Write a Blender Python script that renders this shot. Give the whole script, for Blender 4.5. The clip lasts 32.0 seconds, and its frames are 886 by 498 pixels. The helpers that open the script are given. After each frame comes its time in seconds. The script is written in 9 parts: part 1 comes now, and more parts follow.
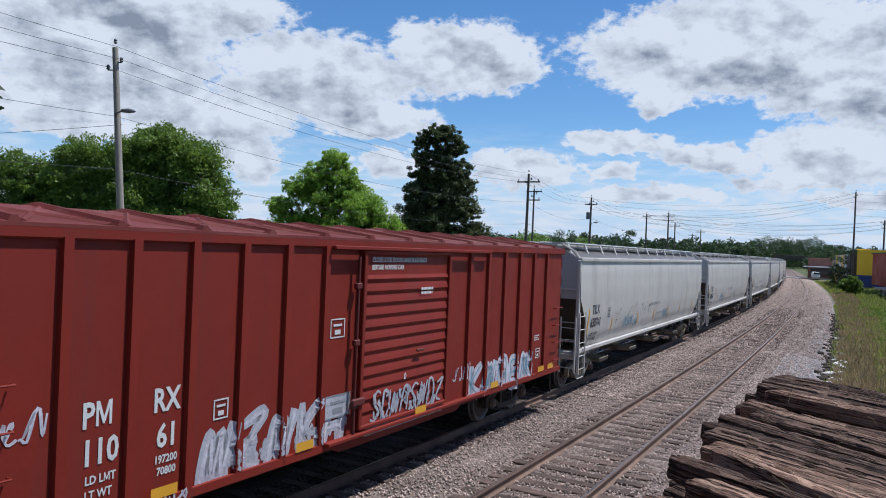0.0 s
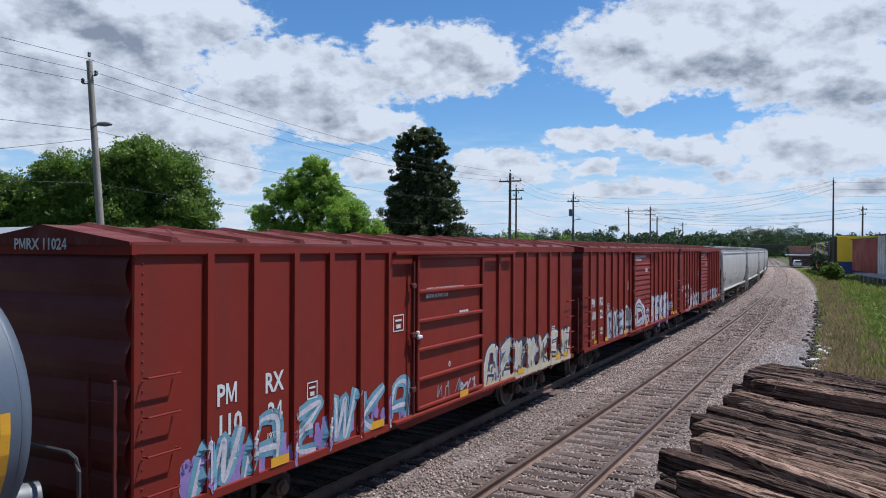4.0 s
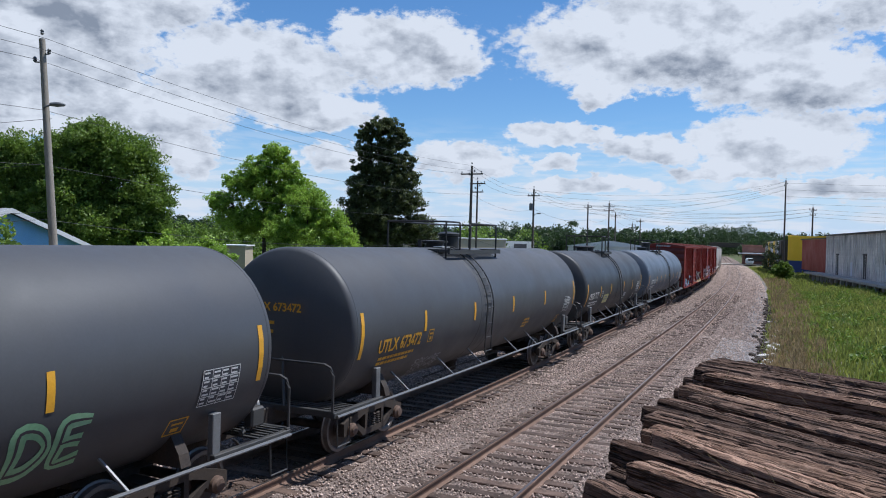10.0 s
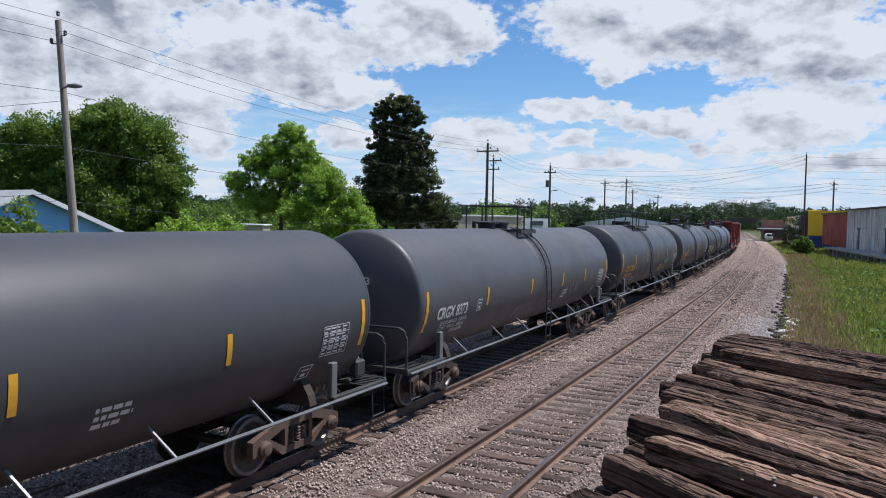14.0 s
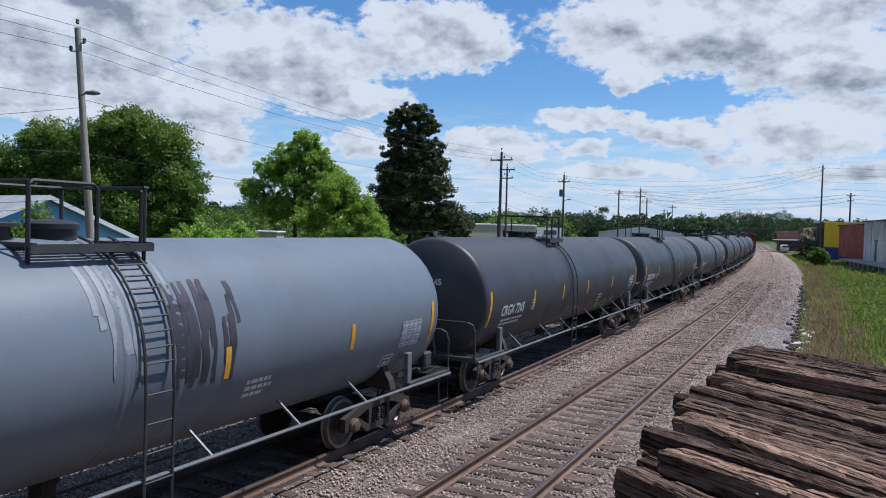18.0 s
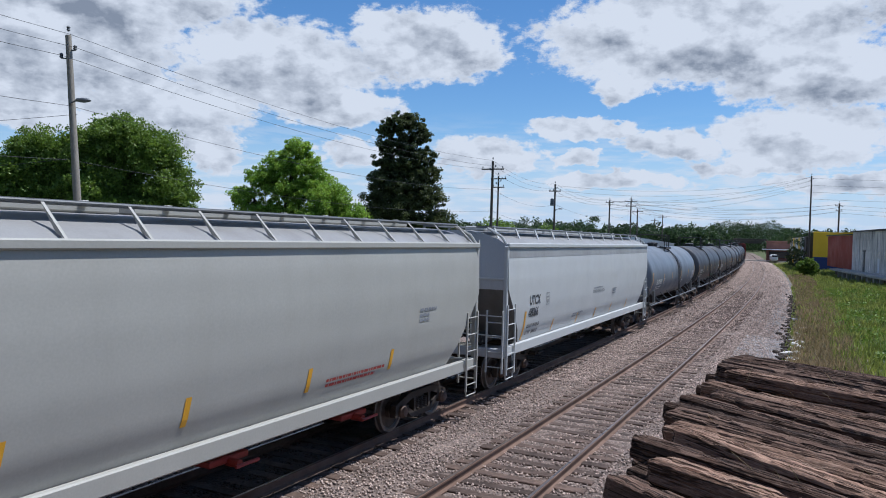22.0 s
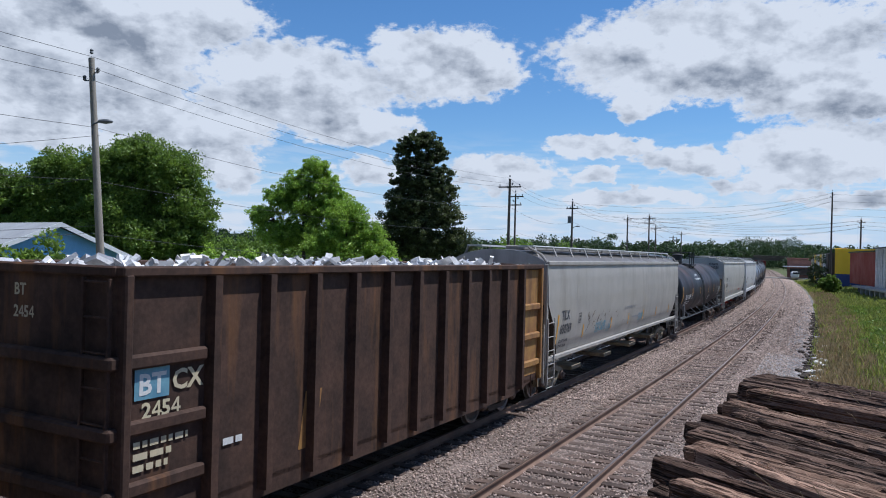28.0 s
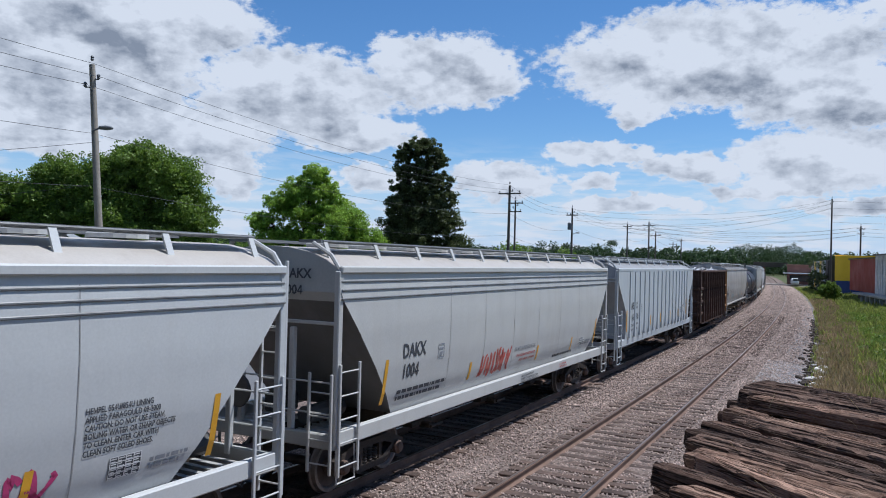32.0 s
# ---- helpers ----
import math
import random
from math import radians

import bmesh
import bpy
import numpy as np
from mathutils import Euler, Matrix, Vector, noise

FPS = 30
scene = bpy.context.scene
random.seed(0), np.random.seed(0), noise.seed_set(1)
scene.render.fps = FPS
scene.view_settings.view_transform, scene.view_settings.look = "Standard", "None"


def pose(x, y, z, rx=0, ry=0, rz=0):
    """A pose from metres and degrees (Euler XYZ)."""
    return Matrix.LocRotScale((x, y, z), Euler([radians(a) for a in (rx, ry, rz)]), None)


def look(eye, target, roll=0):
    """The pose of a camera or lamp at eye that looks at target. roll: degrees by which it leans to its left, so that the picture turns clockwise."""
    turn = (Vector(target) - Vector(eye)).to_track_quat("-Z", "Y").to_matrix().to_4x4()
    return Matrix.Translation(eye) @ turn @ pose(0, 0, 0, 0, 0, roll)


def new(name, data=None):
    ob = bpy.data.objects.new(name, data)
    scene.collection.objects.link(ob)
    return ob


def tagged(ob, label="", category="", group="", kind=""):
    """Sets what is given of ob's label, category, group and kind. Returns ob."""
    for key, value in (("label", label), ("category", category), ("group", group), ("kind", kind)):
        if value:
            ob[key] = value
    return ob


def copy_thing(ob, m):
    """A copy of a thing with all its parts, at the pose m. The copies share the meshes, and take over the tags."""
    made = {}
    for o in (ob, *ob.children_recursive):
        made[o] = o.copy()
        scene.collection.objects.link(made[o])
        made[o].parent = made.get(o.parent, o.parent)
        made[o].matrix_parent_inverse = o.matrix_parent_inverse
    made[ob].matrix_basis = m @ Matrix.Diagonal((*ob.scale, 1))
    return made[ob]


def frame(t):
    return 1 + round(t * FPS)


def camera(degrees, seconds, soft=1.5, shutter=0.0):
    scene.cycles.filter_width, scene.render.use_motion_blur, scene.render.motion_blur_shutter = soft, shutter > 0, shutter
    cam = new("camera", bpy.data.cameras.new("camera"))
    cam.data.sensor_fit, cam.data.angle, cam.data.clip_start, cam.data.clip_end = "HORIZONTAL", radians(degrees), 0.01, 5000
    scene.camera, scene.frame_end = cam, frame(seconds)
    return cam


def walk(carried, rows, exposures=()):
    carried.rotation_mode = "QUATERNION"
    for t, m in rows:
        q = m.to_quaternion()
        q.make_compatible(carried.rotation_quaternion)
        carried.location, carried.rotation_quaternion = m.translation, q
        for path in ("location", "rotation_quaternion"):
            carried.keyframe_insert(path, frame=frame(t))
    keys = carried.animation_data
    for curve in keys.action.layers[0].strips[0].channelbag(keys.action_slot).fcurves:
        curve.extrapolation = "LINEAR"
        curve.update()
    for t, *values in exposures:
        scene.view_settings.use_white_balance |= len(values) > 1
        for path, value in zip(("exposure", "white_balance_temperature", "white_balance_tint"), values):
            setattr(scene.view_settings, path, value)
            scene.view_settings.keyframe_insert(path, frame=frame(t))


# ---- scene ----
cam = camera(61.39, 32.0, soft=1.0)
PATH = [
    (0.0, look((-0.009, 0.000, 4.082), (-0.387, 9.993, 4.047), 2.42)),
    (0.5, look((-0.008, -0.001, 4.082), (-0.407, 9.991, 4.032), 1.45)),
    (1, look((-0.002, -0.001, 4.081), (-0.326, 9.994, 4.061), 0.88)),
    (1.5, look((0.000, -0.001, 4.080), (-0.109, 9.998, 4.086), 0.81)),
    (2, look((-0.001, -0.002, 4.081), (-0.232, 9.995, 4.156), 0.69)),
    (2.5, look((-0.002, -0.002, 4.082), (-0.357, 9.992, 4.137), 0.71)),
    (3, look((-0.003, -0.002, 4.086), (-0.265, 9.995, 4.101), 0.51)),
    (3.5, look((-0.003, -0.001, 4.088), (-0.207, 9.997, 4.083), 0.39)),
    (5.5, look((0.006, -0.001, 4.083), (-0.098, 9.999, 4.124), 0.01)),
    (6, look((0.007, -0.000, 4.080), (-0.085, 9.999, 4.162), 0.10)),
    (6.5, look((0.006, -0.001, 4.080), (-0.052, 9.999, 4.101), 0.07)),
    (7, look((0.005, -0.001, 4.081), (-0.074, 9.999, 4.045), 0.07)),
    (7.5, look((0.004, -0.000, 4.079), (-0.050, 9.999, 4.061), 0.31)),
    (8, look((0.003, -0.001, 4.077), (-0.004, 9.999, 4.055), 0.61)),
    (8.5, look((0.001, -0.001, 4.077), (0.029, 9.999, 4.099), 0.71)),
    (9, look((0.002, -0.002, 4.079), (0.002, 9.998, 4.042), 0.69)),
    (9.5, look((0.006, -0.003, 4.080), (0.091, 9.997, 4.021), 0.94)),
    (10, look((0.013, -0.003, 4.077), (0.374, 9.990, 3.971), 1.45)),
    (10.5, look((0.017, -0.003, 4.074), (0.734, 9.970, 3.926), 0.62)),
    (11, look((0.016, -0.003, 4.077), (0.709, 9.956, 3.481), 0.09)),
    (11.5, look((0.014, -0.003, 4.076), (0.662, 9.953, 3.404), 0.12)),
    (12, look((0.012, -0.003, 4.074), (0.464, 9.970, 3.495), 0.77)),
    (12.5, look((0.009, -0.004, 4.072), (0.463, 9.975, 3.611), 1.37)),
    (13, look((0.006, -0.004, 4.072), (0.288, 9.984, 3.658), 1.10)),
    (13.5, look((0.006, -0.004, 4.071), (0.223, 9.987, 3.688), 1.30)),
    (14, look((0.008, -0.002, 4.070), (0.156, 9.988, 3.663), 0.97)),
    (14.5, look((0.007, -0.002, 4.070), (0.185, 9.990, 3.696), 1.12)),
    (15, look((0.005, -0.001, 4.071), (0.152, 9.993, 3.757), 1.26)),
    (15.5, look((0.003, -0.001, 4.071), (-0.072, 9.995, 3.792), 1.47)),
    (17.5, look((0.004, -0.002, 4.076), (-0.079, 9.994, 3.789), 1.38)),
    (18, look((0.004, -0.001, 4.074), (-0.023, 9.994, 3.775), 1.44)),
    (18.5, look((0.004, -0.002, 4.072), (0.049, 9.993, 3.759), 1.31)),
    (19, look((0.005, -0.002, 4.072), (0.037, 9.994, 3.794), 1.26)),
    (19.5, look((0.006, -0.003, 4.074), (0.040, 9.994, 3.826), 1.21)),
    (20, look((0.005, -0.003, 4.074), (0.057, 9.994, 3.842), 1.23)),
    (20.5, look((0.001, -0.002, 4.074), (-0.006, 9.994, 3.795), 1.12)),
    (21, look((0.001, -0.002, 4.073), (-0.118, 9.994, 3.823), 1.35)),
    (21.5, look((0.007, -0.002, 4.072), (-0.009, 9.997, 3.921), 1.46)),
    (22, look((0.009, -0.002, 4.070), (0.096, 9.997, 3.893), 1.61)),
    (22.5, look((0.009, -0.001, 4.070), (0.087, 9.997, 3.886), 1.67)),
    (23, look((0.010, -0.002, 4.073), (0.108, 9.995, 3.847), 1.37)),
    (23.5, look((0.012, -0.002, 4.075), (0.146, 9.996, 3.919), 1.16)),
    (24, look((0.013, -0.002, 4.077), (0.140, 9.997, 4.007), 1.21)),
    (24.5, look((0.013, -0.002, 4.077), (0.125, 9.996, 4.192), 1.08)),
    (25, look((0.010, -0.002, 4.076), (0.111, 9.997, 4.110), 1.27)),
    (25.5, look((0.007, -0.001, 4.080), (-0.007, 9.999, 4.129), 1.05)),
    (26, look((0.004, -0.001, 4.083), (-0.096, 9.999, 4.115), 1.13)),
    (26.5, look((0.005, -0.002, 4.079), (-0.078, 9.997, 4.123), 1.46)),
    (28.5, look((0.006, -0.002, 4.074), (-0.155, 9.997, 4.131), 1.41)),
    (29, look((0.002, -0.002, 4.076), (-0.169, 9.997, 4.125), 1.55)),
    (29.5, look((-0.000, -0.001, 4.077), (-0.324, 9.993, 4.135), 1.86)),
    (30, look((0.002, -0.002, 4.076), (-0.306, 9.994, 4.093), 1.32)),
    (30.5, look((0.004, -0.003, 4.077), (-0.209, 9.995, 4.147), 1.44)),
    (31, look((0.004, -0.003, 4.077), (-0.178, 9.995, 4.159), 1.41)),
    (31.5, look((0.006, -0.003, 4.076), (-0.162, 9.995, 4.221), 1.36)),
    (32, look((0.008, -0.002, 4.073), (-0.143, 9.995, 4.217), 1.46)),
]
# the clip's camera lifts and lowers its exposure a little on the way
EXPOSURES = [(0.0, -0.06, 5800, 10), (9.8, -0.05, 5850, 10), (10.8, 0.16, 6300, 12), (13.0, 0.12, 6250, 12), (14.2, 0.0, 6050, 11), (15.5, -0.05, 5950, 10), (18.0, -0.08, 5800, 10), (20.0, -0.10, 5800, 10), (32.0, -0.10, 5800, 10)]
walk(cam, PATH, EXPOSURES)

# ---- sun, sky and exposure ----
SUN_ELEVATION, SUN_AZIMUTH = 65.0, 78.0      # azimuth clockwise from +y
scene.view_settings.use_white_balance = True
scene.view_settings.white_balance_temperature = 5800
sun_data = bpy.data.lights.new("sun", "SUN")
sun_data.energy, sun_data.angle, sun_data.color = 5.0, radians(0.6), (1.0, 0.955, 0.885)
sun = new("sun", sun_data)
_e, _a = radians(SUN_ELEVATION), radians(SUN_AZIMUTH)
SUN_WAY = Vector((math.sin(_a) * math.cos(_e), math.cos(_a) * math.cos(_e), math.sin(_e)))
sun.matrix_world = look(SUN_WAY * 100, (0, 0, 0))


def sky_world():
    """Blue sky with fair-weather cumulus: soft ellipses in azimuth and elevation, their edges broken by noise."""
    world = bpy.data.worlds.new("sky")
    scene.world = world
    world.use_nodes = True
    nt = world.node_tree
    nt.nodes.clear()

    def node(kind):
        return nt.nodes.new(kind)

    def put(value, socket):
        if isinstance(value, bpy.types.NodeSocket):
            nt.links.new(value, socket)
        else:
            socket.default_value = value

    def calc(op, a, b=0.0, c=0.0, clamp=False):
        n = node("ShaderNodeMath")
        n.operation, n.use_clamp = op, clamp
        put(a, n.inputs[0]), put(b, n.inputs[1]), put(c, n.inputs[2])
        return n.outputs[0]

    def vec(op, a, b):
        n = node("ShaderNodeVectorMath")
        n.operation = op
        put(a, n.inputs[0]), put(b, n.inputs[1])
        return n.outputs[0]

    def ramp(value, lo, hi, to0=0.0, to1=1.0):
        n = node("ShaderNodeMapRange")
        n.interpolation_type = "SMOOTHSTEP"
        put(value, n.inputs[0])
        for i, item in enumerate((lo, hi, to0, to1)):
            n.inputs[i + 1].default_value = item
        return n.outputs[0]

    def noise_of(vector, scale, detail, rough=0.55, distort=0.0):
        n = node("ShaderNodeTexNoise")
        put(vector, n.inputs["Vector"])
        n.inputs["Scale"].default_value, n.inputs["Detail"].default_value = scale, detail
        n.inputs["Roughness"].default_value, n.inputs["Distortion"].default_value = rough, distort
        return n

    way = node("ShaderNodeTexCoord").outputs["Generated"]
    split = node("ShaderNodeSeparateXYZ")
    nt.links.new(way, split.inputs[0])
    x, y, z = split.outputs
    azimuth = calc("MULTIPLY", calc("ARCTAN2", x, y), 57.29578)
    height = calc("MULTIPLY", calc("ARCSINE", z), 57.29578)
    coords = node("ShaderNodeCombineXYZ")
    put(azimuth, coords.inputs[0]), put(calc("MULTIPLY", height, 1.6), coords.inputs[1])
    flat = coords.outputs[0]
    big = noise_of(flat, 0.22, 3.0, 0.55)
    warp = vec("MULTIPLY", vec("SUBTRACT", big.outputs["Color"], (0.5, 0.5, 0.5)), (7.0, 4.0, 0.0))
    fine = noise_of(flat, 0.75, 5.0, 0.6)
    warp2 = vec("MULTIPLY", vec("SUBTRACT", fine.outputs["Color"], (0.5, 0.5, 0.5)), (2.6, 2.2, 0.0))
    bent = vec("ADD", vec("ADD", coords.outputs[0], warp), warp2)
    bsplit = node("ShaderNodeSeparateXYZ")
    nt.links.new(bent, bsplit.inputs[0])
    bx, by = bsplit.outputs[0], bsplit.outputs[1]
    # azimuth, elevation, half width, half height, shade of the underside
    clouds = CLOUDS
    cover, under = None, None
    for az, el, rx, ry, dark in clouds:
        u = calc("DIVIDE", calc("SUBTRACT", bx, az), rx)
        v = calc("DIVIDE", calc("SUBTRACT", by, el * 1.6), ry * 1.6)
        dist = calc("ADD", calc("MULTIPLY", u, u), calc("MULTIPLY", v, v))
        body = calc("SUBTRACT", 1.0, dist)
        shade = calc("MULTIPLY", ramp(v, 0.55, -0.75), dark)
        shade = calc("MULTIPLY", shade, ramp(body, 0.0, 0.5))
        cover = body if cover is None else calc("SMOOTH_MAX", cover, body, 0.25)
        under = shade if under is None else calc("MAXIMUM", under, shade)
    detail = noise_of(flat, 1.1, 7.0, 0.62)
    cover = calc("ADD", cover, calc("MULTIPLY", calc("SUBTRACT", detail.outputs["Fac"], 0.5), 1.25))
    # a broken layer goes on over the rest of the sky
    rest = noise_of(way, 3.2, 6.0, 0.6)
    rest_cover = calc("MULTIPLY", ramp(rest.outputs["Fac"], 0.50, 0.62), ramp(height, 19.0, 24.0))
    side = calc("MULTIPLY", ramp(rest.outputs["Fac"], 0.50, 0.62), ramp(calc("ABSOLUTE", azimuth), 37.0, 44.0))
    mask = calc("MAXIMUM", ramp(cover, -0.08, 0.36), calc("MAXIMUM", rest_cover, side))
    # thin white haze of small far clouds towards the horizon
    stretched = node("ShaderNodeCombineXYZ")
    put(calc("MULTIPLY", azimuth, 0.32), stretched.inputs[0]), put(calc("MULTIPLY", height, 1.9), stretched.inputs[1])
    streak = noise_of(stretched.outputs[0], 0.8, 5.0, 0.55)
    low = calc("MULTIPLY", ramp(streak.outputs["Fac"], 0.41, 0.62), ramp(height, 10.0, 2.5, 0.0, 0.85))
    mask = calc("MAXIMUM", mask, low)
    # each puff is bright towards the sun above it and grey on its lower side
    tone = noise_of(flat, 0.17, 5.0, 0.5)
    relief = calc("MULTIPLY", calc("SUBTRACT", tone.outputs["Fac"], 0.50), 1.1)
    for scale, lift, gain in ((0.24, 2.4, 2.6), (0.8, 0.8, 0.7)):
        here = noise_of(flat, scale, 6.0, 0.55)
        above = noise_of(vec("ADD", flat, (lift * 0.35, lift, 0.0)), scale, 6.0, 0.55)
        relief = calc("ADD", relief, calc("MULTIPLY", calc("SUBTRACT", above.outputs["Fac"], here.outputs["Fac"]), gain))
    grey = calc("ADD", calc("MULTIPLY", under, 0.62), relief, clamp=True)
    grey = calc("MULTIPLY", grey, ramp(cover, 0.0, 0.9, 0.1, 1.0))
    rest_grey = calc("MULTIPLY", calc("MAXIMUM", rest_cover, side), ramp(rest.outputs["Fac"], 0.50, 0.70, 0.25, 1.0))
    grey = calc("MAXIMUM", grey, rest_grey)
    white = node("ShaderNodeMix")
    white.data_type = "RGBA"
    put(grey, white.inputs["Factor"])
    white.inputs[6].default_value, white.inputs[7].default_value = (1.0, 1.03, 1.08, 1), (0.35, 0.395, 0.475, 1)
    sky = node("ShaderNodeTexSky")
    sky.sky_type, sky.sun_disc = "NISHITA", False
    sky.sun_elevation, sky.sun_rotation = radians(SUN_ELEVATION), radians(SUN_AZIMUTH)
    sky.air_density, sky.dust_density, sky.ozone_density = 1.0, 0.0, 5.0
    blue = node("ShaderNodeBackground")
    deep = node("ShaderNodeHueSaturation")
    deep.inputs["Saturation"].default_value = 1.14
    nt.links.new(sky.outputs[0], deep.inputs["Color"])
    pale = node("ShaderNodeMix")
    pale.data_type = "RGBA"
    put(ramp(height, 9.0, 0.5, 0.0, 0.9), pale.inputs["Factor"])
    nt.links.new(deep.outputs[0], pale.inputs[6])
    pale.inputs[7].default_value = (4.6, 5.6, 6.9, 1)
    nt.links.new(pale.outputs[2], blue.inputs[0])
    blue.inputs[1].default_value = 0.118
    puff = node("ShaderNodeBackground")
    nt.links.new(white.outputs[2], puff.inputs[0])
    puff.inputs[1].default_value = 0.75
    mix = node("ShaderNodeMixShader")
    put(mask, mix.inputs[0])
    nt.links.new(blue.outputs[0], mix.inputs[1]), nt.links.new(puff.outputs[0], mix.inputs[2])
    out = node("ShaderNodeOutputWorld")
    nt.links.new(mix.outputs[0], out.inputs[0])


CLOUDS = [
    (-27.5, 14.0, 10.0, 5.6, 0.95), (-20.0, 9.0, 7.5, 2.4, 0.6), (-31.0, 8.8, 6.0, 2.0, 0.7),
    (-23.3, 16.2, 9.5, 3.0, 0.9), (-30, 13.5, 5.0, 3.0, 0.8), (-12.3, 12.0, 8.0, 3.6, 0.9), (-8.0, 9.6, 5.4, 1.7, 0.6), (-1.3, 14.1, 6.8, 3.2, 0.8), (19.0, 14.8, 13.0, 3.8, 0.9),
    (27.0, 11.5, 7.5, 2.6, 0.9), (14.0, 11.4, 3.6, 1.3, 0.5), (11.3, 8.3, 4.5, 1.1, 0.4), (26.0, 7.6, 6.8, 2.2, 0.7), (17.1, 7.2, 3.8, 1.2, 0.4), (10.3, 6.2, 2.0, 0.7, 0.2),
    (3.7, 6.3, 4.8, 1.7, 0.5), (-17.3, 6.0, 2.8, 2.2, 0.4), (-28.6, 7.3, 4.6, 1.4, 0.3), (23.2, 5.8, 5.2, 0.9, 0.5), (28.8, 4.4, 5.5, 0.8, 0.5), (-6.2, 6.2, 3.4, 1.3, 0.4), (33.0, 17, 6, 3, 1.0), (14, 4.4, 6, 0.7, 0.3), (-22.5, 10.2, 4.5, 1.5, 0.4),
]
sky_world()

# ---- mesh tools ----
class G:
    """Gathers vertices and faces of one mesh."""

    def __init__(self):
        self.v, self.f = [], []

    def add(self, verts, faces):
        n = len(self.v)
        self.v += [tuple(p) for p in verts]
        self.f += [tuple(i + n for i in face) for face in faces]
        return self

    def box(self, c, s, b=0.0, rz=0.0, tilt=None):
        """A box about c of size s, its edges chamfered by b."""
        hx, hy, hz = s[0] / 2, s[1] / 2, s[2] / 2
        if b <= 0:
            pts = [(x, y, z) for x in (-hx, hx) for y in (-hy, hy) for z in (-hz, hz)]
            faces = [(0, 1, 3, 2), (4, 6, 7, 5), (0, 4, 5, 1), (2, 3, 7, 6), (0, 2, 6, 4), (1, 5, 7, 3)]
        else:
            b = min(b, hx * 0.9, hy * 0.9, hz * 0.9)
            pts, at = [], {}
            for sx in (-1, 1):
                for sy in (-1, 1):
                    for sz in (-1, 1):
                        for k, q in enumerate(((hx, hy - b, hz - b), (hx - b, hy, hz - b), (hx - b, hy - b, hz))):
                            at[sx, sy, sz, k] = len(pts)
                            pts.append((sx * q[0], sy * q[1], sz * q[2]))
            faces = []
            for s1 in (-1, 1):
                faces.append([at[s1, -1, -1, 0], at[s1, 1, -1, 0], at[s1, 1, 1, 0], at[s1, -1, 1, 0]][::s1])
                faces.append([at[-1, s1, -1, 1], at[1, s1, -1, 1], at[1, s1, 1, 1], at[-1, s1, 1, 1]][::-s1])
                faces.append([at[-1, -1, s1, 2], at[1, -1, s1, 2], at[1, 1, s1, 2], at[-1, 1, s1, 2]][::s1])
                for s2 in (-1, 1):
                    o = s1 * s2
                    faces.append([at[s1, s2, -1, 0], at[s1, s2, -1, 1], at[s1, s2, 1, 1], at[s1, s2, 1, 0]][::o])
                    faces.append([at[s1, -1, s2, 2], at[s1, -1, s2, 0], at[s1, 1, s2, 0], at[s1, 1, s2, 2]][::o])
                    faces.append([at[-1, s1, s2, 1], at[-1, s1, s2, 2], at[1, s1, s2, 2], at[1, s1, s2, 1]][::o])
                    for s3 in (-1, 1):
                        faces.append([at[s1, s2, s3, 0], at[s1, s2, s3, 1], at[s1, s2, s3, 2]][::s1 * s2 * s3])
        m = Matrix.Translation(c)
        if rz:
            m = m @ Matrix.Rotation(rz, 4, "Z")
        if tilt is not None:
            m = m @ tilt
        return self.add([m @ Vector(p) for p in pts], faces)

    def tube(self, pts, r, n=6, r1=None, caps=True):
        """A round bar through pts, tapering from r to r1."""
        pts = [Vector(p) for p in pts]
        rings = []
        for i, p in enumerate(pts):
            a = (pts[min(i + 1, len(pts) - 1)] - pts[max(i - 1, 0)]).normalized()
            side = a.cross(Vector((0, 0, 1)) if abs(a.z) < 0.95 else Vector((1, 0, 0))).normalized()
            up = side.cross(a)
            rad = r if r1 is None else r + (r1 - r) * i / (len(pts) - 1)
            rings.append([p + (side * math.cos(2 * math.pi * k / n) + up * math.sin(2 * math.pi * k / n)) * rad for k in range(n)])
        faces = []
        for i in range(len(rings) - 1):
            for k in range(n):
                faces.append((i * n + k, i * n + (k + 1) % n, (i + 1) * n + (k + 1) % n, (i + 1) * n + k))
        if caps:
            faces += [tuple(range(n))[::-1], tuple(range((len(rings) - 1) * n, len(rings) * n))]
        return self.add([p for ring in rings for p in ring], faces)

    def prism(self, outline, axis, a, b):
        """A flat outline (two coordinates) drawn out along axis from a to b."""
        def lift(p, h):
            return {"x": (h, p[0], p[1]), "y": (p[0], h, p[1]), "z": (p[0], p[1], h)}[axis]
        n = len(outline)
        faces = [tuple(range(n))[::-1], tuple(range(n, 2 * n))] + [(i, (i + 1) % n, n + (i + 1) % n, n + i) for i in range(n)]
        return self.add([lift(p, a) for p in outline] + [lift(p, b) for p in outline], faces)

    def lathe(self, profile, n=24, axis="x", c=(0, 0, 0)):
        """profile: (place along the axis, radius)."""
        def at(h, r, k):
            u, w = r * math.cos(2 * math.pi * k / n), r * math.sin(2 * math.pi * k / n)
            return {"x": (c[0] + h, c[1] + u, c[2] + w), "y": (c[0] + u, c[1] + h, c[2] + w), "z": (c[0] + u, c[1] + w, c[2] + h)}[axis]
        m = len(profile)
        verts = [at(h, r, k) for h, r in profile for k in range(n)]
        faces = [(i * n + k, i * n + (k + 1) % n, (i + 1) * n + (k + 1) % n, (i + 1) * n + k) for i in range(m - 1) for k in range(n)]
